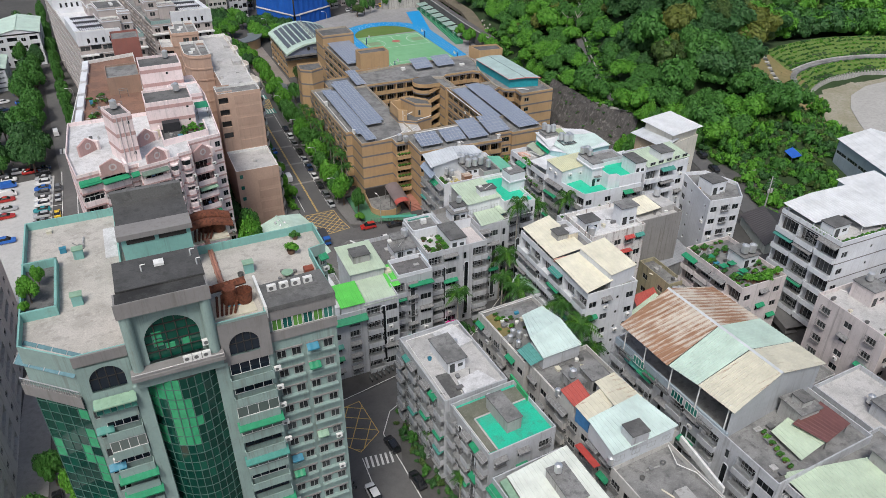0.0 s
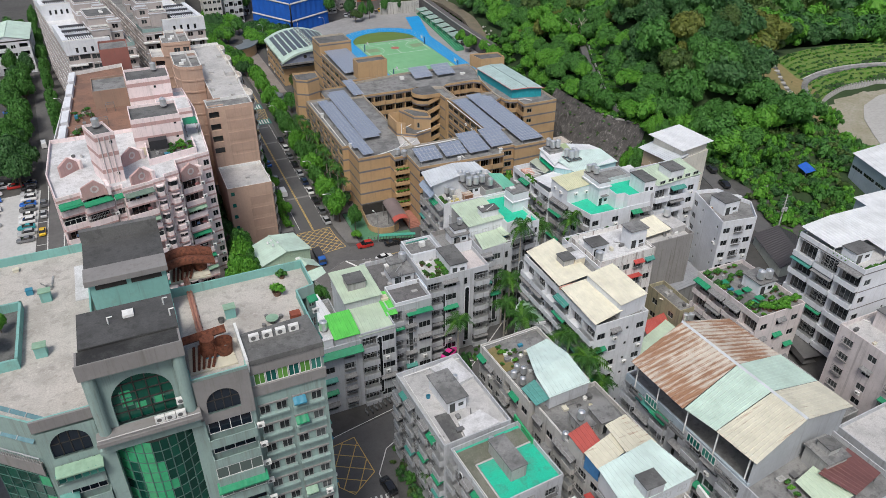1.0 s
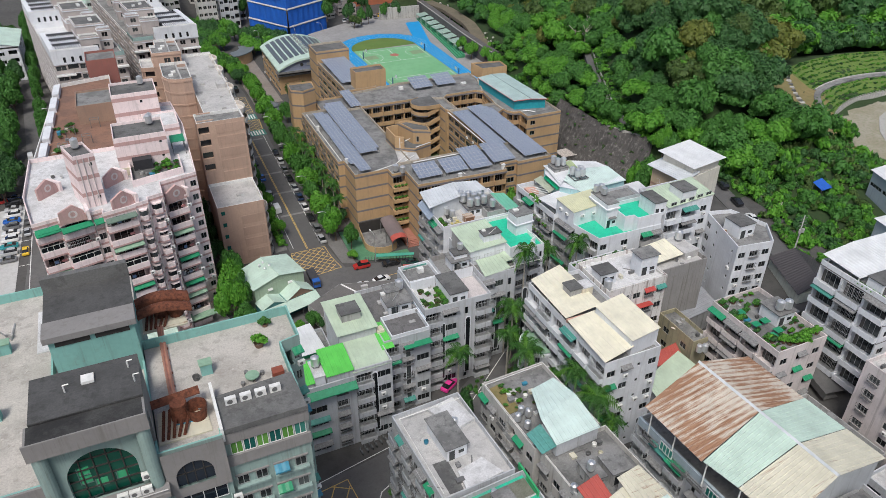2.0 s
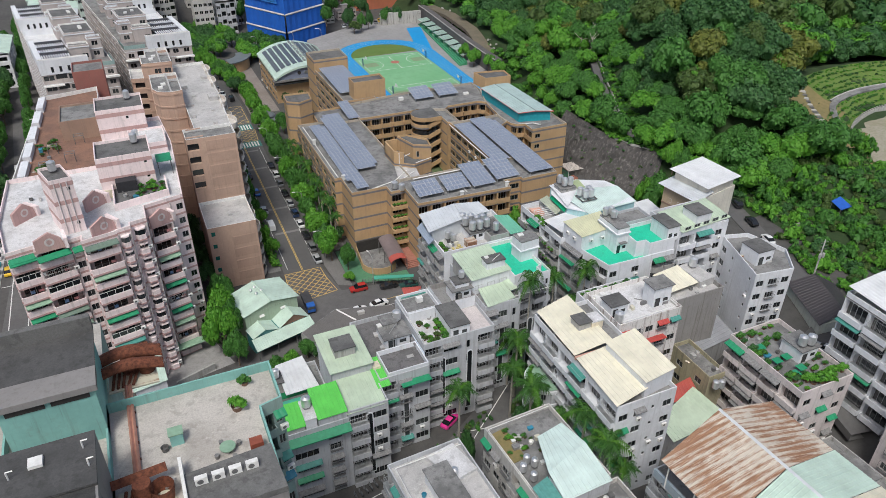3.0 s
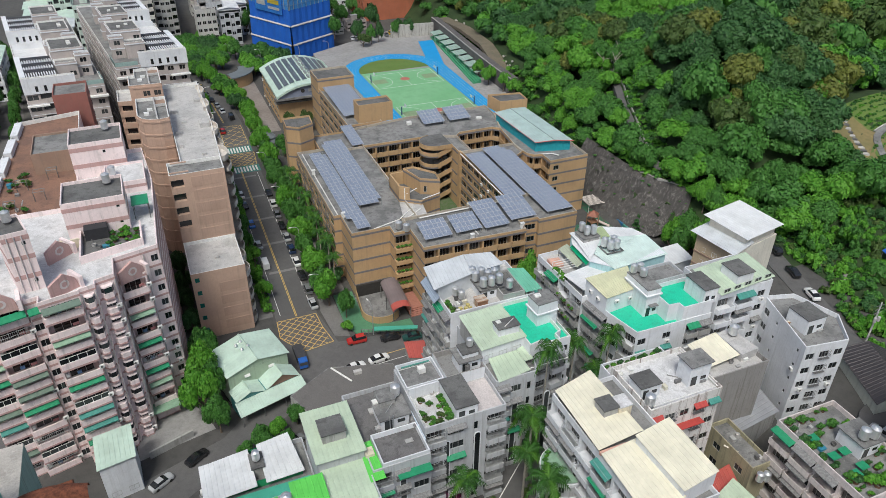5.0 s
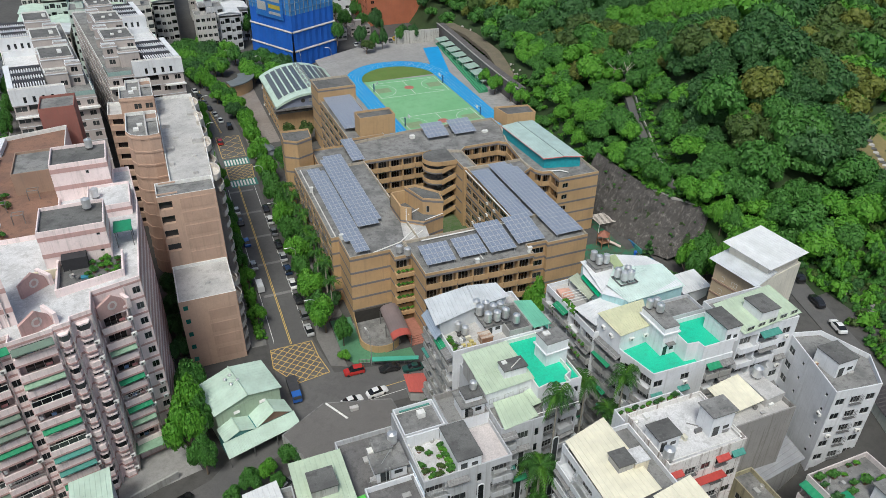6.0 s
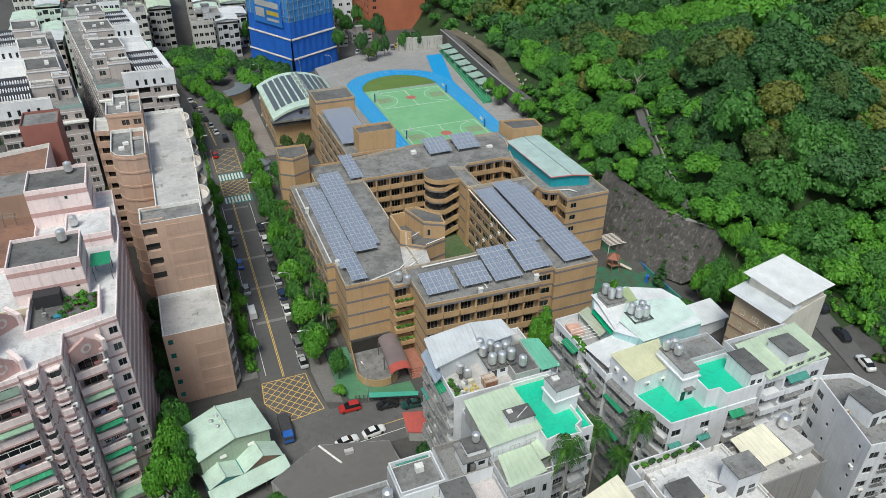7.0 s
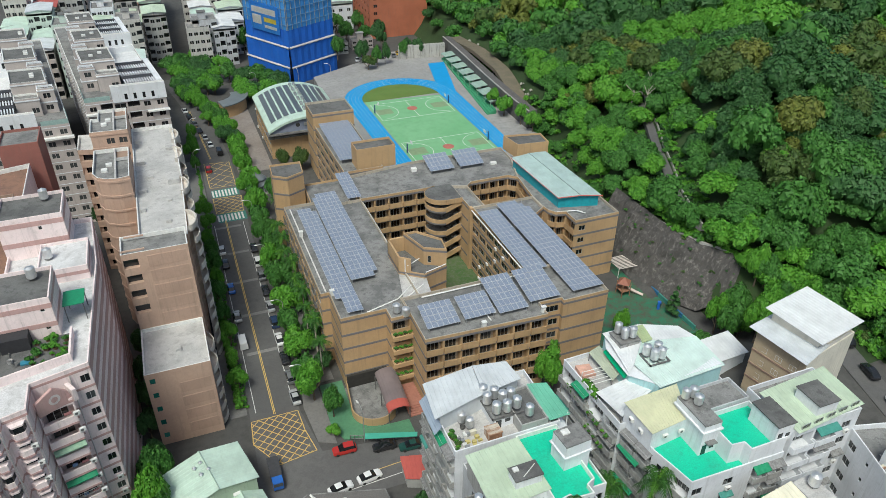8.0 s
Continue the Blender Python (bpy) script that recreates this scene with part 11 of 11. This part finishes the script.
def car(x, y, heading, colour="white", kind="sedan", z=0.03):
    distant = y > 225 or x < -20
    key = (colour, kind, distant)
    if key not in CARS:
        words = {"sedan": "saloon car", "suv": "tall estate car", "van": "delivery van"}[kind]
        t = thing("car", "parked " + colour + " " + words + " on the street", "car", (0, 0, 0), "parked vehicles")
        if kind == "sedan":
            body = loft([(-2.25, 0.70, 0.35, 0.80, 0.62), (-2.0, 0.86, 0.25, 0.95, 0.78), (-1.0, 0.89, 0.22, 0.98, 0.80), (0.9, 0.89, 0.22, 0.96, 0.80), (1.9, 0.85, 0.25, 0.82, 0.74), (2.25, 0.66, 0.35, 0.66, 0.6)])
            cab = loft([(-1.75, 0.76, 0.93, 0.96, 0.70), (-1.0, 0.78, 0.93, 1.40, 0.58), (0.2, 0.78, 0.93, 1.44, 0.58), (1.05, 0.76, 0.93, 0.98, 0.68)])
            roof = loft([(-0.95, 0.57, 1.40, 1.44, 0.5), (-0.4, 0.585, 1.42, 1.48, 0.52), (0.25, 0.57, 1.43, 1.47, 0.5)])
        elif kind == "suv":
            body = loft([(-2.2, 0.78, 0.35, 1.05, 0.72), (-2.0, 0.90, 0.28, 1.10, 0.82), (0.8, 0.91, 0.25, 1.08, 0.82), (1.8, 0.88, 0.28, 0.98, 0.76), (2.15, 0.7, 0.38, 0.8, 0.64)])
            cab = loft([(-2.1, 0.80, 1.05, 1.10, 0.74), (-1.75, 0.82, 1.05, 1.68, 0.64), (0.1, 0.82, 1.05, 1.72, 0.66), (1.0, 0.8, 1.05, 1.1, 0.72)])
            roof = loft([(-1.75, 0.64, 1.67, 1.73, 0.56), (-0.8, 0.66, 1.70, 1.77, 0.58), (0.12, 0.64, 1.70, 1.75, 0.56)])
        else:
            body = loft([(-2.4, 0.84, 0.35, 1.95, 0.76), (1.1, 0.85, 0.3, 1.98, 0.76), (1.8, 0.85, 0.3, 1.15, 0.78), (2.3, 0.78, 0.35, 1.0, 0.7)])
            cab = loft([(1.0, 0.80, 1.1, 1.92, 0.72), (1.2, 0.80, 1.1, 1.86, 0.70), (1.85, 0.78, 1.1, 1.17, 0.72)])
            roof = loft([(-2.3, 0.74, 1.95, 2.02, 0.68), (0.9, 0.74, 1.97, 2.03, 0.68)])
        if distant:
            for wx in (-1.35, 1.35):
                for wy in (-0.80, 0.80):
                    for i in range(8):
                        a, b = math.pi * i / 4, math.pi * (i + 1) / 4
                        body.face([(wx + 0.32 * math.cos(q), wy + dy, 0.32 + 0.32 * math.sin(q)) for q, dy in ((a, -0.11), (b, -0.11), (b, 0.11), (a, 0.11))], 1)
        hull = part("body", body, [car_paint(colour), RUBBER], t)
        part("cabin_glass", cab, glass_mat("car_glass", (0.012, 0.014, 0.016), (0.02, 0.022, 0.025), 0.05), hull)
        part("roof_panel", roof, car_paint(colour), hull)
        for wx in (() if distant else (-1.35, 1.35)):
            for wy in (-0.80, 0.80):
                s = Shape()
                n = 14
                for i in range(n):
                    a, b = 2 * math.pi * i / n, 2 * math.pi * (i + 1) / n
                    p = [(wx + 0.32 * math.cos(q), wy + dy, 0.32 + 0.32 * math.sin(q)) for q, dy in ((a, -0.11), (b, -0.11), (b, 0.11), (a, 0.11))]
                    s.face(p)
                s.face([(wx + 0.32 * math.cos(2 * math.pi * i / n), wy - 0.11, 0.32 + 0.32 * math.sin(2 * math.pi * i / n)) for i in range(n)])
                s.face([(wx + 0.32 * math.cos(-2 * math.pi * i / n), wy + 0.11, 0.32 + 0.32 * math.sin(-2 * math.pi * i / n)) for i in range(n)])
                part("wheel", s, RUBBER, t)
        CARS[key] = t
        t.matrix_basis = pose(x, y, z, 0, 0, heading)
        return t
    return copy_thing(CARS[key], pose(x, y, z, 0, 0, heading))


for x, y, h, c, k in ((52.2, 164.4, 178, "red", "suv"), (59.4, 162.6, 176, "black", "sedan"), (64.0, 161.0, 176, "darkgreen", "sedan"), (54.8, 156.8, 8, "white", "sedan"), (49.4, 156.2, 8, "white", "sedan"),
                      (46.6, 181.2, 92, "silver", "sedan"), (46.9, 187.4, 90, "grey", "suv"), (47.0, 193.6, 90, "black", "sedan"), (47.1, 200.2, 90, "white", "sedan"), (47.2, 206.6, 90, "navy", "suv"), (47.4, 213, 90, "silver", "sedan"),
                      (47.5, 219.6, 90, "black", "sedan"), (47.6, 226.4, 90, "grey", "sedan"), (47.8, 233, 90, "white", "suv"), (47.9, 240, 90, "black", "sedan"), (39.4, 201.9, 91, "white", "van"), (39.8, 223.4, 91, "blue", "sedan"),
                      (39.9, 234.7, 91, "black", "sedan"), (39.9, 241.6, 91, "white", "sedan"), (39.6, 211.7, 91, "silver", "sedan"), (42, 291.5, 90, "red", "suv"), (46.8, 303.4, 92, "black", "van"), (44.6, 310.8, 95, "white", "sedan"), (43.6, 317.4, 96, "silver", "sedan"),
                      (42.4, 324, 97, "black", "sedan"), (41.4, 331, 97, "grey", "sedan"), (40.2, 338, 97, "black", "suv"), (39.2, 345, 97, "white", "sedan"), (30.2, 88.4, 96, "black", "suv"), (31.4, 79.0, 96, "black", "sedan"), (23.4, 79.6, 94, "white", "suv"),
                      (64.1, 122.2, 38, "darkgreen", "sedan"), (54.6, 116.0, 30, "pink", "sedan"), (60.4, 109.2, 42, "grey", "sedan"), (15.8, 143.6, 32, "black", "sedan"), (9.4, 140.2, 32, "silver", "sedan"), (33.0, 140.6, 30, "grey", "sedan")):
    car(x, y, h, c, k)
for x, y, h, c, k in ((126.0, 95.4, 105, "silver", "suv"), (150.4, 146.2, 74, "black", "suv"), (147.4, 137.6, 74, "black", "sedan"), (144.6, 129.4, 74, "white", "sedan")):
    car(x, y, h, c, k, ground_z(x, y) + 0.5)
crng = random.Random(3)
cols = ["navy", "black", "silver", "white", "blue", "grey", "white", "white", "teal", "silver", "grey"]
for k, c in enumerate(cols):
    car(-29.6, 239.5 - 3.6 * k, 180, c, ("sedan", "suv")[k % 2])
for k, c in enumerate(("white", "blue", "silver", "red")):
    car(-39.0, 235.2 - 4.6 * k, 3, c, ("sedan", "van", "sedan", "sedan")[k])
for x, y, h, c, k in ((-25.6, 206.5, 92, "yellow", "sedan"), (-25.4, 223.9, 92, "grey", "suv"), (-25.4, 217.0, 92, "silver", "sedan"), (-38.6, 315.5, 20, "blue", "van"), (-37.8, 305.2, 15, "blue", "sedan"), (-36.4, 300.6, 15, "white", "suv"), (-34.6, 295.6, 15, "silver", "sedan"),
                      (-44, 308, 15, "white", "sedan"), (-43.8, 299, 15, "navy", "sedan"), (-25.8, 268, 95, "white", "van"), (-37.8, 196, 0, "blue", "suv"), (-22.4, 172, 92, "white", "suv"), (-36.4, 239.8, 4, "white", "suv"), (-41.5, 239.0, 4, "grey", "sedan"), (-33.4, 238.6, 4, "red", "sedan"), (-38.6, 210.5, 4, "red", "sedan"), (-38.2, 215.0, 4, "silver", "sedan"), (-38.8, 224.6, 4, "white", "van")):
    car(x, y, h, c, k)
for k in range(9):
    car(112 + 2.7 * k, 366 + 2.2 * (k % 2), 80, ("white", "silver", "red", "white", "black", "white", "grey", "yellow", "white")[k], "sedan", 5.03)

# blue lorry
lor = thing("lorry", "blue-cabbed lorry with dark cargo bed", "lorry", (39.4, 161.8, 0.03))
part("cab", Shape().box(38.5, 159.6, 0.7, 40.3, 161.2, 2.4), car_paint("blue"), lor)
part("windscreen", Shape().box(38.6, 159.54, 1.5, 40.2, 159.6, 2.2), GLASS, lor)
part("cargo_bed", Shape().box(38.4, 161.4, 0.9, 40.4, 166.0, 2.2), plain_mat("dark_cargo", (0.05, 0.05, 0.055), 0.7), lor)
for x in (38.6, 40.0):
    for y in (160.4, 164.6):
        part("wheel", Shape().box(x, y - 0.4, 0.03, x + 0.3, y + 0.4, 0.85), RUBBER, lor)

# scooters parked in rows
SCO = []


def scooter(x, y, h, c="grey"):
    if not SCO:
        t = thing("scooter", "parked grey motor scooter on the street", "scooter", (0, 0, 0), "parked scooters")
        part("body", loft([(-0.75, 0.12, 0.35, 0.75, 0.1), (-0.2, 0.2, 0.25, 0.82, 0.14), (0.2, 0.16, 0.2, 0.45, 0.12), (0.5, 0.18, 0.25, 1.0, 0.08), (0.62, 0.05, 0.5, 1.05, 0.04)]), car_paint("grey"), t)
        for wx in (-0.6, 0.65):
            part("wheel", Shape().box(wx - 0.25, -0.05, 0.0, wx + 0.25, 0.05, 0.48), RUBBER, t)
        SCO.append(t)
        t.matrix_basis = pose(x, y, 0.03, 0, 0, h)
        return
    copy_thing(SCO[0], pose(x, y, 0.03, 0, 0, h))


for k in range(7):
    scooter(20.4 - 0.1 * k, 82.0 + 1.1 * k, 10 + 5 * (k % 3))
for k in range(8):
    scooter(32.6 + 1.0 * k, 106.8 + 0.25 * k, 95 + 6 * (k % 3))
for k in range(6):
    scooter(133.0 + 0.9 * k, 96.5, 90)

# ---- street lamps ----
LAMP = []


def street_lamp(x, y, h, turn, z=0.0):
    if not LAMP:
        t = thing("street_lamp", "grey street lamp with a curved arm", "street lamp", (0, 0, 0), "street lamps")
        part("pole", Shape().drum(0, 0, 0, 7.6, 0.12, 0.07, 8), ALU, t)
        s = Shape()
        pr = [(0, 7.5), (0.4, 8.1), (1.0, 8.4), (1.8, 8.5)]
        for a, b in zip(pr, pr[1:]):
            s.bar((a[0], 0, a[1]), (b[0], 0, b[1]), 0.06)
        part("arm", s, ALU, t)
        part("lamp_head", loft([(1.7, 0.1, 8.42, 8.52, 0.06), (2.1, 0.18, 8.40, 8.56, 0.1), (2.6, 0.1, 8.44, 8.52, 0.06)]), WHITE_PAINT, t)
        LAMP.append(t)
        t.matrix_basis = pose(x, y, z, 0, 0, turn)
        return
    copy_thing(LAMP[0], pose(x, y, z, 0, 0, turn))


for x, y, tn in ((56.4, 165.4, 100), (48.9, 181.5, 180), (49.2, 204, 180), (49.6, 228, 180), (50, 252, 180), (38.2, 290, 0), (39.4, 316, 0), (68, 356, 200), (98, 356, 160), (118, 356, 160), (84, 352, 90), (-17.5, 240, 180), (-18.5, 290, 180), (84.6, 262, 0), (86, 290, 0)):
    street_lamp(x, y, 8, tn, 5.0 if x > 84 and x < 140 and y < 300 else 0)

# grey deck, kiosk sheds by the junction
dk = thing("deck_building", "low building with broad grey asphalt roof deck", "low building", (42, 133, 0))
block(dk, [(36.5, 143.5), (40.6, 133.2), (50, 132.8), (57.2, 134), (55.9, 150.6), (43.4, 154.2), (34.4, 149.0)], 0, 4.0, 1, {}, W_DIRTY, flat_roof_mat("deck_tar", (0.16, 0.152, 0.147), (0.13, 0.124, 0.12), 0.4), 601, parapet=0.06, coping=CONC)
part("kerb_line", Shape().bar((43.8, 153.8, 4.1), (46.6, 148.6, 4.1), 0.16), WHITE_PAINT, dk)
part("vent_box", Shape().box(47.6, 150.0, 4.0, 49.2, 150.8, 4.7), CONC_LIGHT, dk)
rs = thing("kiosk", "small kiosk under red sheet roof", "kiosk", (61, 152, 0))
shed(rs, [(60.4, 152.6), (63.2, 151.4), (64.6, 155.6), (60.8, 156.6)], 0, (2.6, 2.6, 3.2, 3.2), W_DIRTY, M_RED, 0.3)
yd = thing("yard_house", "small white house with mint roof and tank tower", "house", (4, 141, 0))
shed(yd, [(1.0, 139.4), (6.6, 140.4), (6.2, 147.4), (0.6, 146.4)], 0, (8.4, 8.4, 9.0, 9.0), W_WHITE, M_MINT, 0.3, glass=True)
solo("garden_wall", Shape().prism([(8, 146.8), (16, 149.5), (16, 149.9), (8, 147.2)], 0, 1.6), W_DIRTY, "low stained garden wall", "wall", kind="structure")
solo("yard_paving", Shape().prism([(6, 147), (20, 150), (17.5, 158), (17, 166), (6, 160)], 0, 0.05), PAVE, "concrete yard behind the pink tower", "yard", kind="structure")

# ---- building site in blue netting ----
NET = wall_mat("blue_netting", (0.012, 0.12, 0.55), 0.25, 0.7, stain=(0.02, 0.16, 0.45))
NETL = wall_mat("pale_blue_netting", (0.05, 0.24, 0.58), 0.5, 0.7, stain=(0.10, 0.22, 0.36))
blu = thing("building_site", "high-rise building site wrapped in blue netting", "building site", (83, 360, 0))
foot = [(83, 360), (104, 372), (91, 396), (70, 384)]
for i in range(4):
    p, q = Vector(foot[i]), Vector(foot[(i + 1) % 4])
    for lv, (z0, z1, m, o) in enumerate(((0, 7, NET, 0.9), (7, 15, NET, 0.5), (15, 22, NET, 0.0), (22, 60, NETL, 0.0))):
        n = 7
        s = Shape()
        u = (q - p).normalized()
        out = Vector((u.y, -u.x)) * o
        for k in range(n):
            a, b = p.lerp(q, k / n) + out, p.lerp(q, (k + 1) / n) + out
            mid = (a + b) / 2 + Vector((u.y, -u.x)) * 0.25
            s.face([(*a, z0), (*mid, z0), (*mid, z1), (*a, z1)])
            s.face([(*mid, z0), (*b, z0), (*b, z1), (*mid, z1)])
        part("netting", s, m, blu)
        if lv < 2:
            part("catch_fence", Shape().bar((*(p + out), z1 + 0.1), (*(q + out), z1 + 0.1), 0.35), CONC_LIGHT, blu)
    if i in (0, 3):
        u = (q - p).normalized()
        nn = Vector((u.y, -u.x))
        for k in range(11):
            a = p.lerp(q, k / 10) + nn * 0.35
            part("scaffold_pole", Shape().bar((*a, 22), (*a, 60), 0.09), ALU, blu)
        for k in range(12):
            part("scaffold_ledger", Shape().bar((*(p + nn * 0.4), 24 + 3 * k), (*(q + nn * 0.4), 24 + 3 * k), 0.09), plain_mat("blue_grey_ledger", (0.10, 0.22, 0.38), 0.6), blu)
p, q = Vector(foot[3]), Vector(foot[0])
u = (q - p).normalized()
nn = Vector((u.y, -u.x))


def board(t0, t1, z0, z1, off, mat, name):
    s = Shape()
    a, b = p.lerp(q, t0) + nn * off, p.lerp(q, t1) + nn * off
    s.face([(*a, z0), (*b, z0), (*b, z1), (*a, z1)])
    s.face([(*b, z0), (*a, z0), (*a, z1), (*b, z1)])
    part(name, s, mat, blu)


board(0.2, 0.86, 19.5, 30.5, 0.8, plain_mat("banner_blue", (0.06, 0.32, 0.80), 0.6), "banner")
board(0.25, 0.80, 26.4, 28.8, 0.9, WHITE_PAINT, "banner_bar")
board(0.25, 0.46, 22.0, 25.6, 0.9, WHITE_PAINT, "banner_panel")
board(0.52, 0.80, 23.4, 25.2, 0.9, plain_mat("banner_yellow", (0.75, 0.62, 0.10), 0.6), "banner_bar")
board(0.52, 0.80, 21.0, 22.2, 0.9, WHITE_PAINT, "banner_bar")

# ---- far town ----
far_rng = random.Random(99)
mats = [W_GREY, W_WHITE, W_DIRTY, W_WARM, W_TAUPE, W_PINKW, W_MINT]
tops = [CONC, CONC_LIGHT, M_MINT, M_PALEGREEN, M_WHITE, M_AQUA, CONC_DARK, M_GREYW, M_RED]


def far_block(x, y, w, d, h, turn=0.0):
    m, rf = far_rng.choice(mats), far_rng.choice(tops)
    b = simple("town_house", far_rng.choice(("pale", "weathered", "light grey")) + " plastered town house with many windows", rect(x, y, x + w, y + d, turn), h, max(2, int(h / 3.2)), {0: far_rng.choice(("wwww", "wbwb", "bwwb")), 1: "wwww", 3: "wbww"}, m, CONC, far_rng.randrange(999), parapet=0.8, far=True, one_wall=True)
    if rf.name.endswith("roof"):
        gable(b, x - 0.4, y - 0.4, x + w + 0.4, y + d + 0.4, h + 1.6, h + 2.3, rf, turn, "y", m, 1.5)
        part("upper_wall", Shape().prism(rect(x, y, x + w, y + d, turn), h, h + 1.65, top=False), far_rng.choice((m, W_MINT, W_WHITE)), b)
    else:
        hut(b, x + w * 0.3, y + d * 0.4, x + w * 0.6, y + d * 0.7, h, h + 3, m, rf, 0.3, False)


for j in range(8):
    for i in range(6):
        x, y = -22 + 10.5 * i + far_rng.uniform(-1, 1), 374 + 17 * j + far_rng.uniform(-2, 2)
        if 27 < x < 44 and y < 395:
            continue
        far_block(x, y, 9.2, 13.5, far_rng.uniform(11, 24) + (6 if i < 3 else 0))
for j in range(5):
    far_block(50 + far_rng.uniform(-1, 2), 396 + 14 * j, 10, 12, far_rng.uniform(12, 20))
    far_block(62 + far_rng.uniform(-1, 1), 408 + 15 * j, 11, 12, far_rng.uniform(12, 20))
for x, y, w, d, h in ((47, 392, 9, 10, 17), (57.5, 394, 9, 11, 15), (100, 412, 14, 14, 8), (112, 430, 16, 16, 12), (84, 430, 12, 20, 16), (100, 452, 14, 20, 14), (118, 396, 10, 6, 4), (106, 392, 9, 7, 4.5)):
    far_block(x, y, w, d, h)
for k in range(7):
    far_block(-62 + far_rng.uniform(-2, 2) - 2 * k, 318 + 18 * k, 15, 14, far_rng.uniform(13, 19))
    far_block(-80 + far_rng.uniform(-2, 2) - 2 * k, 300 + 20 * k, 14, 15, far_rng.uniform(10, 19))
simple("apartment_house", "weathered beige apartment block beside the car park", rect(-52, 96, -32.5, 156), 26, 8, {1: "bwbwbwbw", 0: "wwww"}, W_WARM, CONC, 702, parapet=0.8, far=True)
far_block(-46, 60, 14, 20, 12), far_block(-50, 38, 16, 18, 15), far_block(-30.5, 40, 8, 22, 9)
for x0, y0, w, d, h, rf in ((-46, 352, 17, 26, 13, M_MINT), (-60, 372, 13, 24, 12, M_PALEGREEN), (-58, 322, 16, 18, 8, M_MINT)):
    mh = simple("town_house", "white town house under rounded mint sheet roofs", rect(x0, y0, x0 + w, y0 + d), h, 4, {0: "wbwb", 1: "bwbwbw"}, W_WHITE, CONC, int(x0 + 900), parapet=0.3, far=True)
    gable(mh, x0 - 0.5, y0 - 0.5, x0 + w + 0.5, y0 + d + 0.5, h + 1.0, h + 3.0, rf, 0, "y", W_WHITE, 1.2)
strip("pavement_southwest", [(-36, 56), (-29.2, 56), (-27.2, 110), (-27.2, 150), (-31, 150)], PAVE, "pale concrete footway beside the lane", h=0.14, category="pavement")
for x, y, h, c, k in ((-24.2, 74, 92, "white", "sedan"), (-23.6, 84, 92, "silver", "suv"), (-26.0, 100, 92, "black", "sedan"), (-22.6, 112, 92, "white", "van"), (-24.8, 124, 92, "red", "sedan")):
    car(x, y, h, c, k)
strip("road_southwest", [(-29, 60), (-22, 60), (-20, 110), (-22, 150), (-27, 150), (-27, 110)], ASPHALT, "narrow asphalt lane beside the tower")
for k in range(14):
    x, y = 72 + 11 * (k % 7) + trng.uniform(-3, 3), 405 + 22 * (k // 7) + trng.uniform(-4, 4)
    tree(x, y, 0, trng.uniform(3, 4.5), trng.uniform(6, 8), trng.choice((0, 1)), k % 3)
# shanty and tarpaulin in the gardens
sh = thing("garden_shack", "shack with rusty and white roof sheets in rough gardens", "shack", (160, 154, 11))
zz = ground_z(161, 154)
shed(sh, [(158.6, 152.6), (165, 152.2), (165, 157), (158.6, 157.4)], zz - 1, (zz + 2.6, zz + 2.6, zz + 3.2, zz + 3.2), W_GREY, M_RUSTLIGHT, 0.4)
zz = ground_z(170, 131)
tp_ = thing("tarpaulin_shelter", "blue tarpaulin shelter in overgrown gardens", "shelter", (170, 131.5, zz))
sheet_roof(tp_, [(168, 129.5, zz + 2.2), (172.4, 130, zz + 2.0), (172, 133.6, zz + 3.2), (168.2, 133, zz + 3.0)], plain_mat("blue_tarpaulin", (0.02, 0.11, 0.48), 0.5), 1.5)
posts(tp_, [(168.2, 129.8), (172, 130.2), (168.4, 132.8), (171.8, 133.3)], zz - 0.5, zz + 2.6, 0.06)
for k in range(9):
    x, y = frng.uniform(146, 168), frng.uniform(112, 140)
    z0 = ground_z(x, y)
    c = solo("scrap_heap", Shape().box(x, y, z0 - 0.2, x + frng.uniform(0.8, 2), y + frng.uniform(0.6, 1.6), z0 + frng.uniform(0.4, 1.0)), frng.choice((M_RUSTLIGHT, W_RAW, CONC_LIGHT)), "weathered scrap and boards in rough gardens", "scrap", (x, y, z0), "garden scrap")
# bamboo clumps
bam = []
for cx, cy in ((166, 139), (203, 153), (158, 143)):
    for k in range(26):
        bam.append((cx + frng.uniform(-2.6, 2.6), cy + frng.uniform(-2.6, 2.6), ground_z(cx, cy) + frng.uniform(0, 5.5), frng.uniform(1.0, 1.7), 1.6, 3 if frng.random() < 0.5 else 0))
scatter("bamboo", bam, [crown(900 + k, 5, 130, 0.22, 1.0) for k in range(3)], "tall feathery bamboo clumps in the gardens", "bamboo")
# overhead mast and cables in the lane
pl = thing("power_pole", "concrete power pole with transformers and cross arms", "power pole", (141.5, 113, ground_z(141.5, 113)))
zz = ground_z(141.5, 113)
part("pole", Shape().drum(141.5, 113, zz, zz + 11, 0.2, 0.13, 10), CONC_LIGHT, pl)
for k in range(3):
    part("cross_arm", Shape().bar((140.4, 113, zz + 8.5 + 0.9 * k), (142.6, 113, zz + 8.5 + 0.9 * k), 0.06), IRON, pl)
for dx in (-0.5, 0.5):
    part("transformer", Shape().drum(141.5 + dx, 112.7, zz + 6.6, zz + 7.6, 0.3, 0.3, 12), CONC_LIGHT, pl)
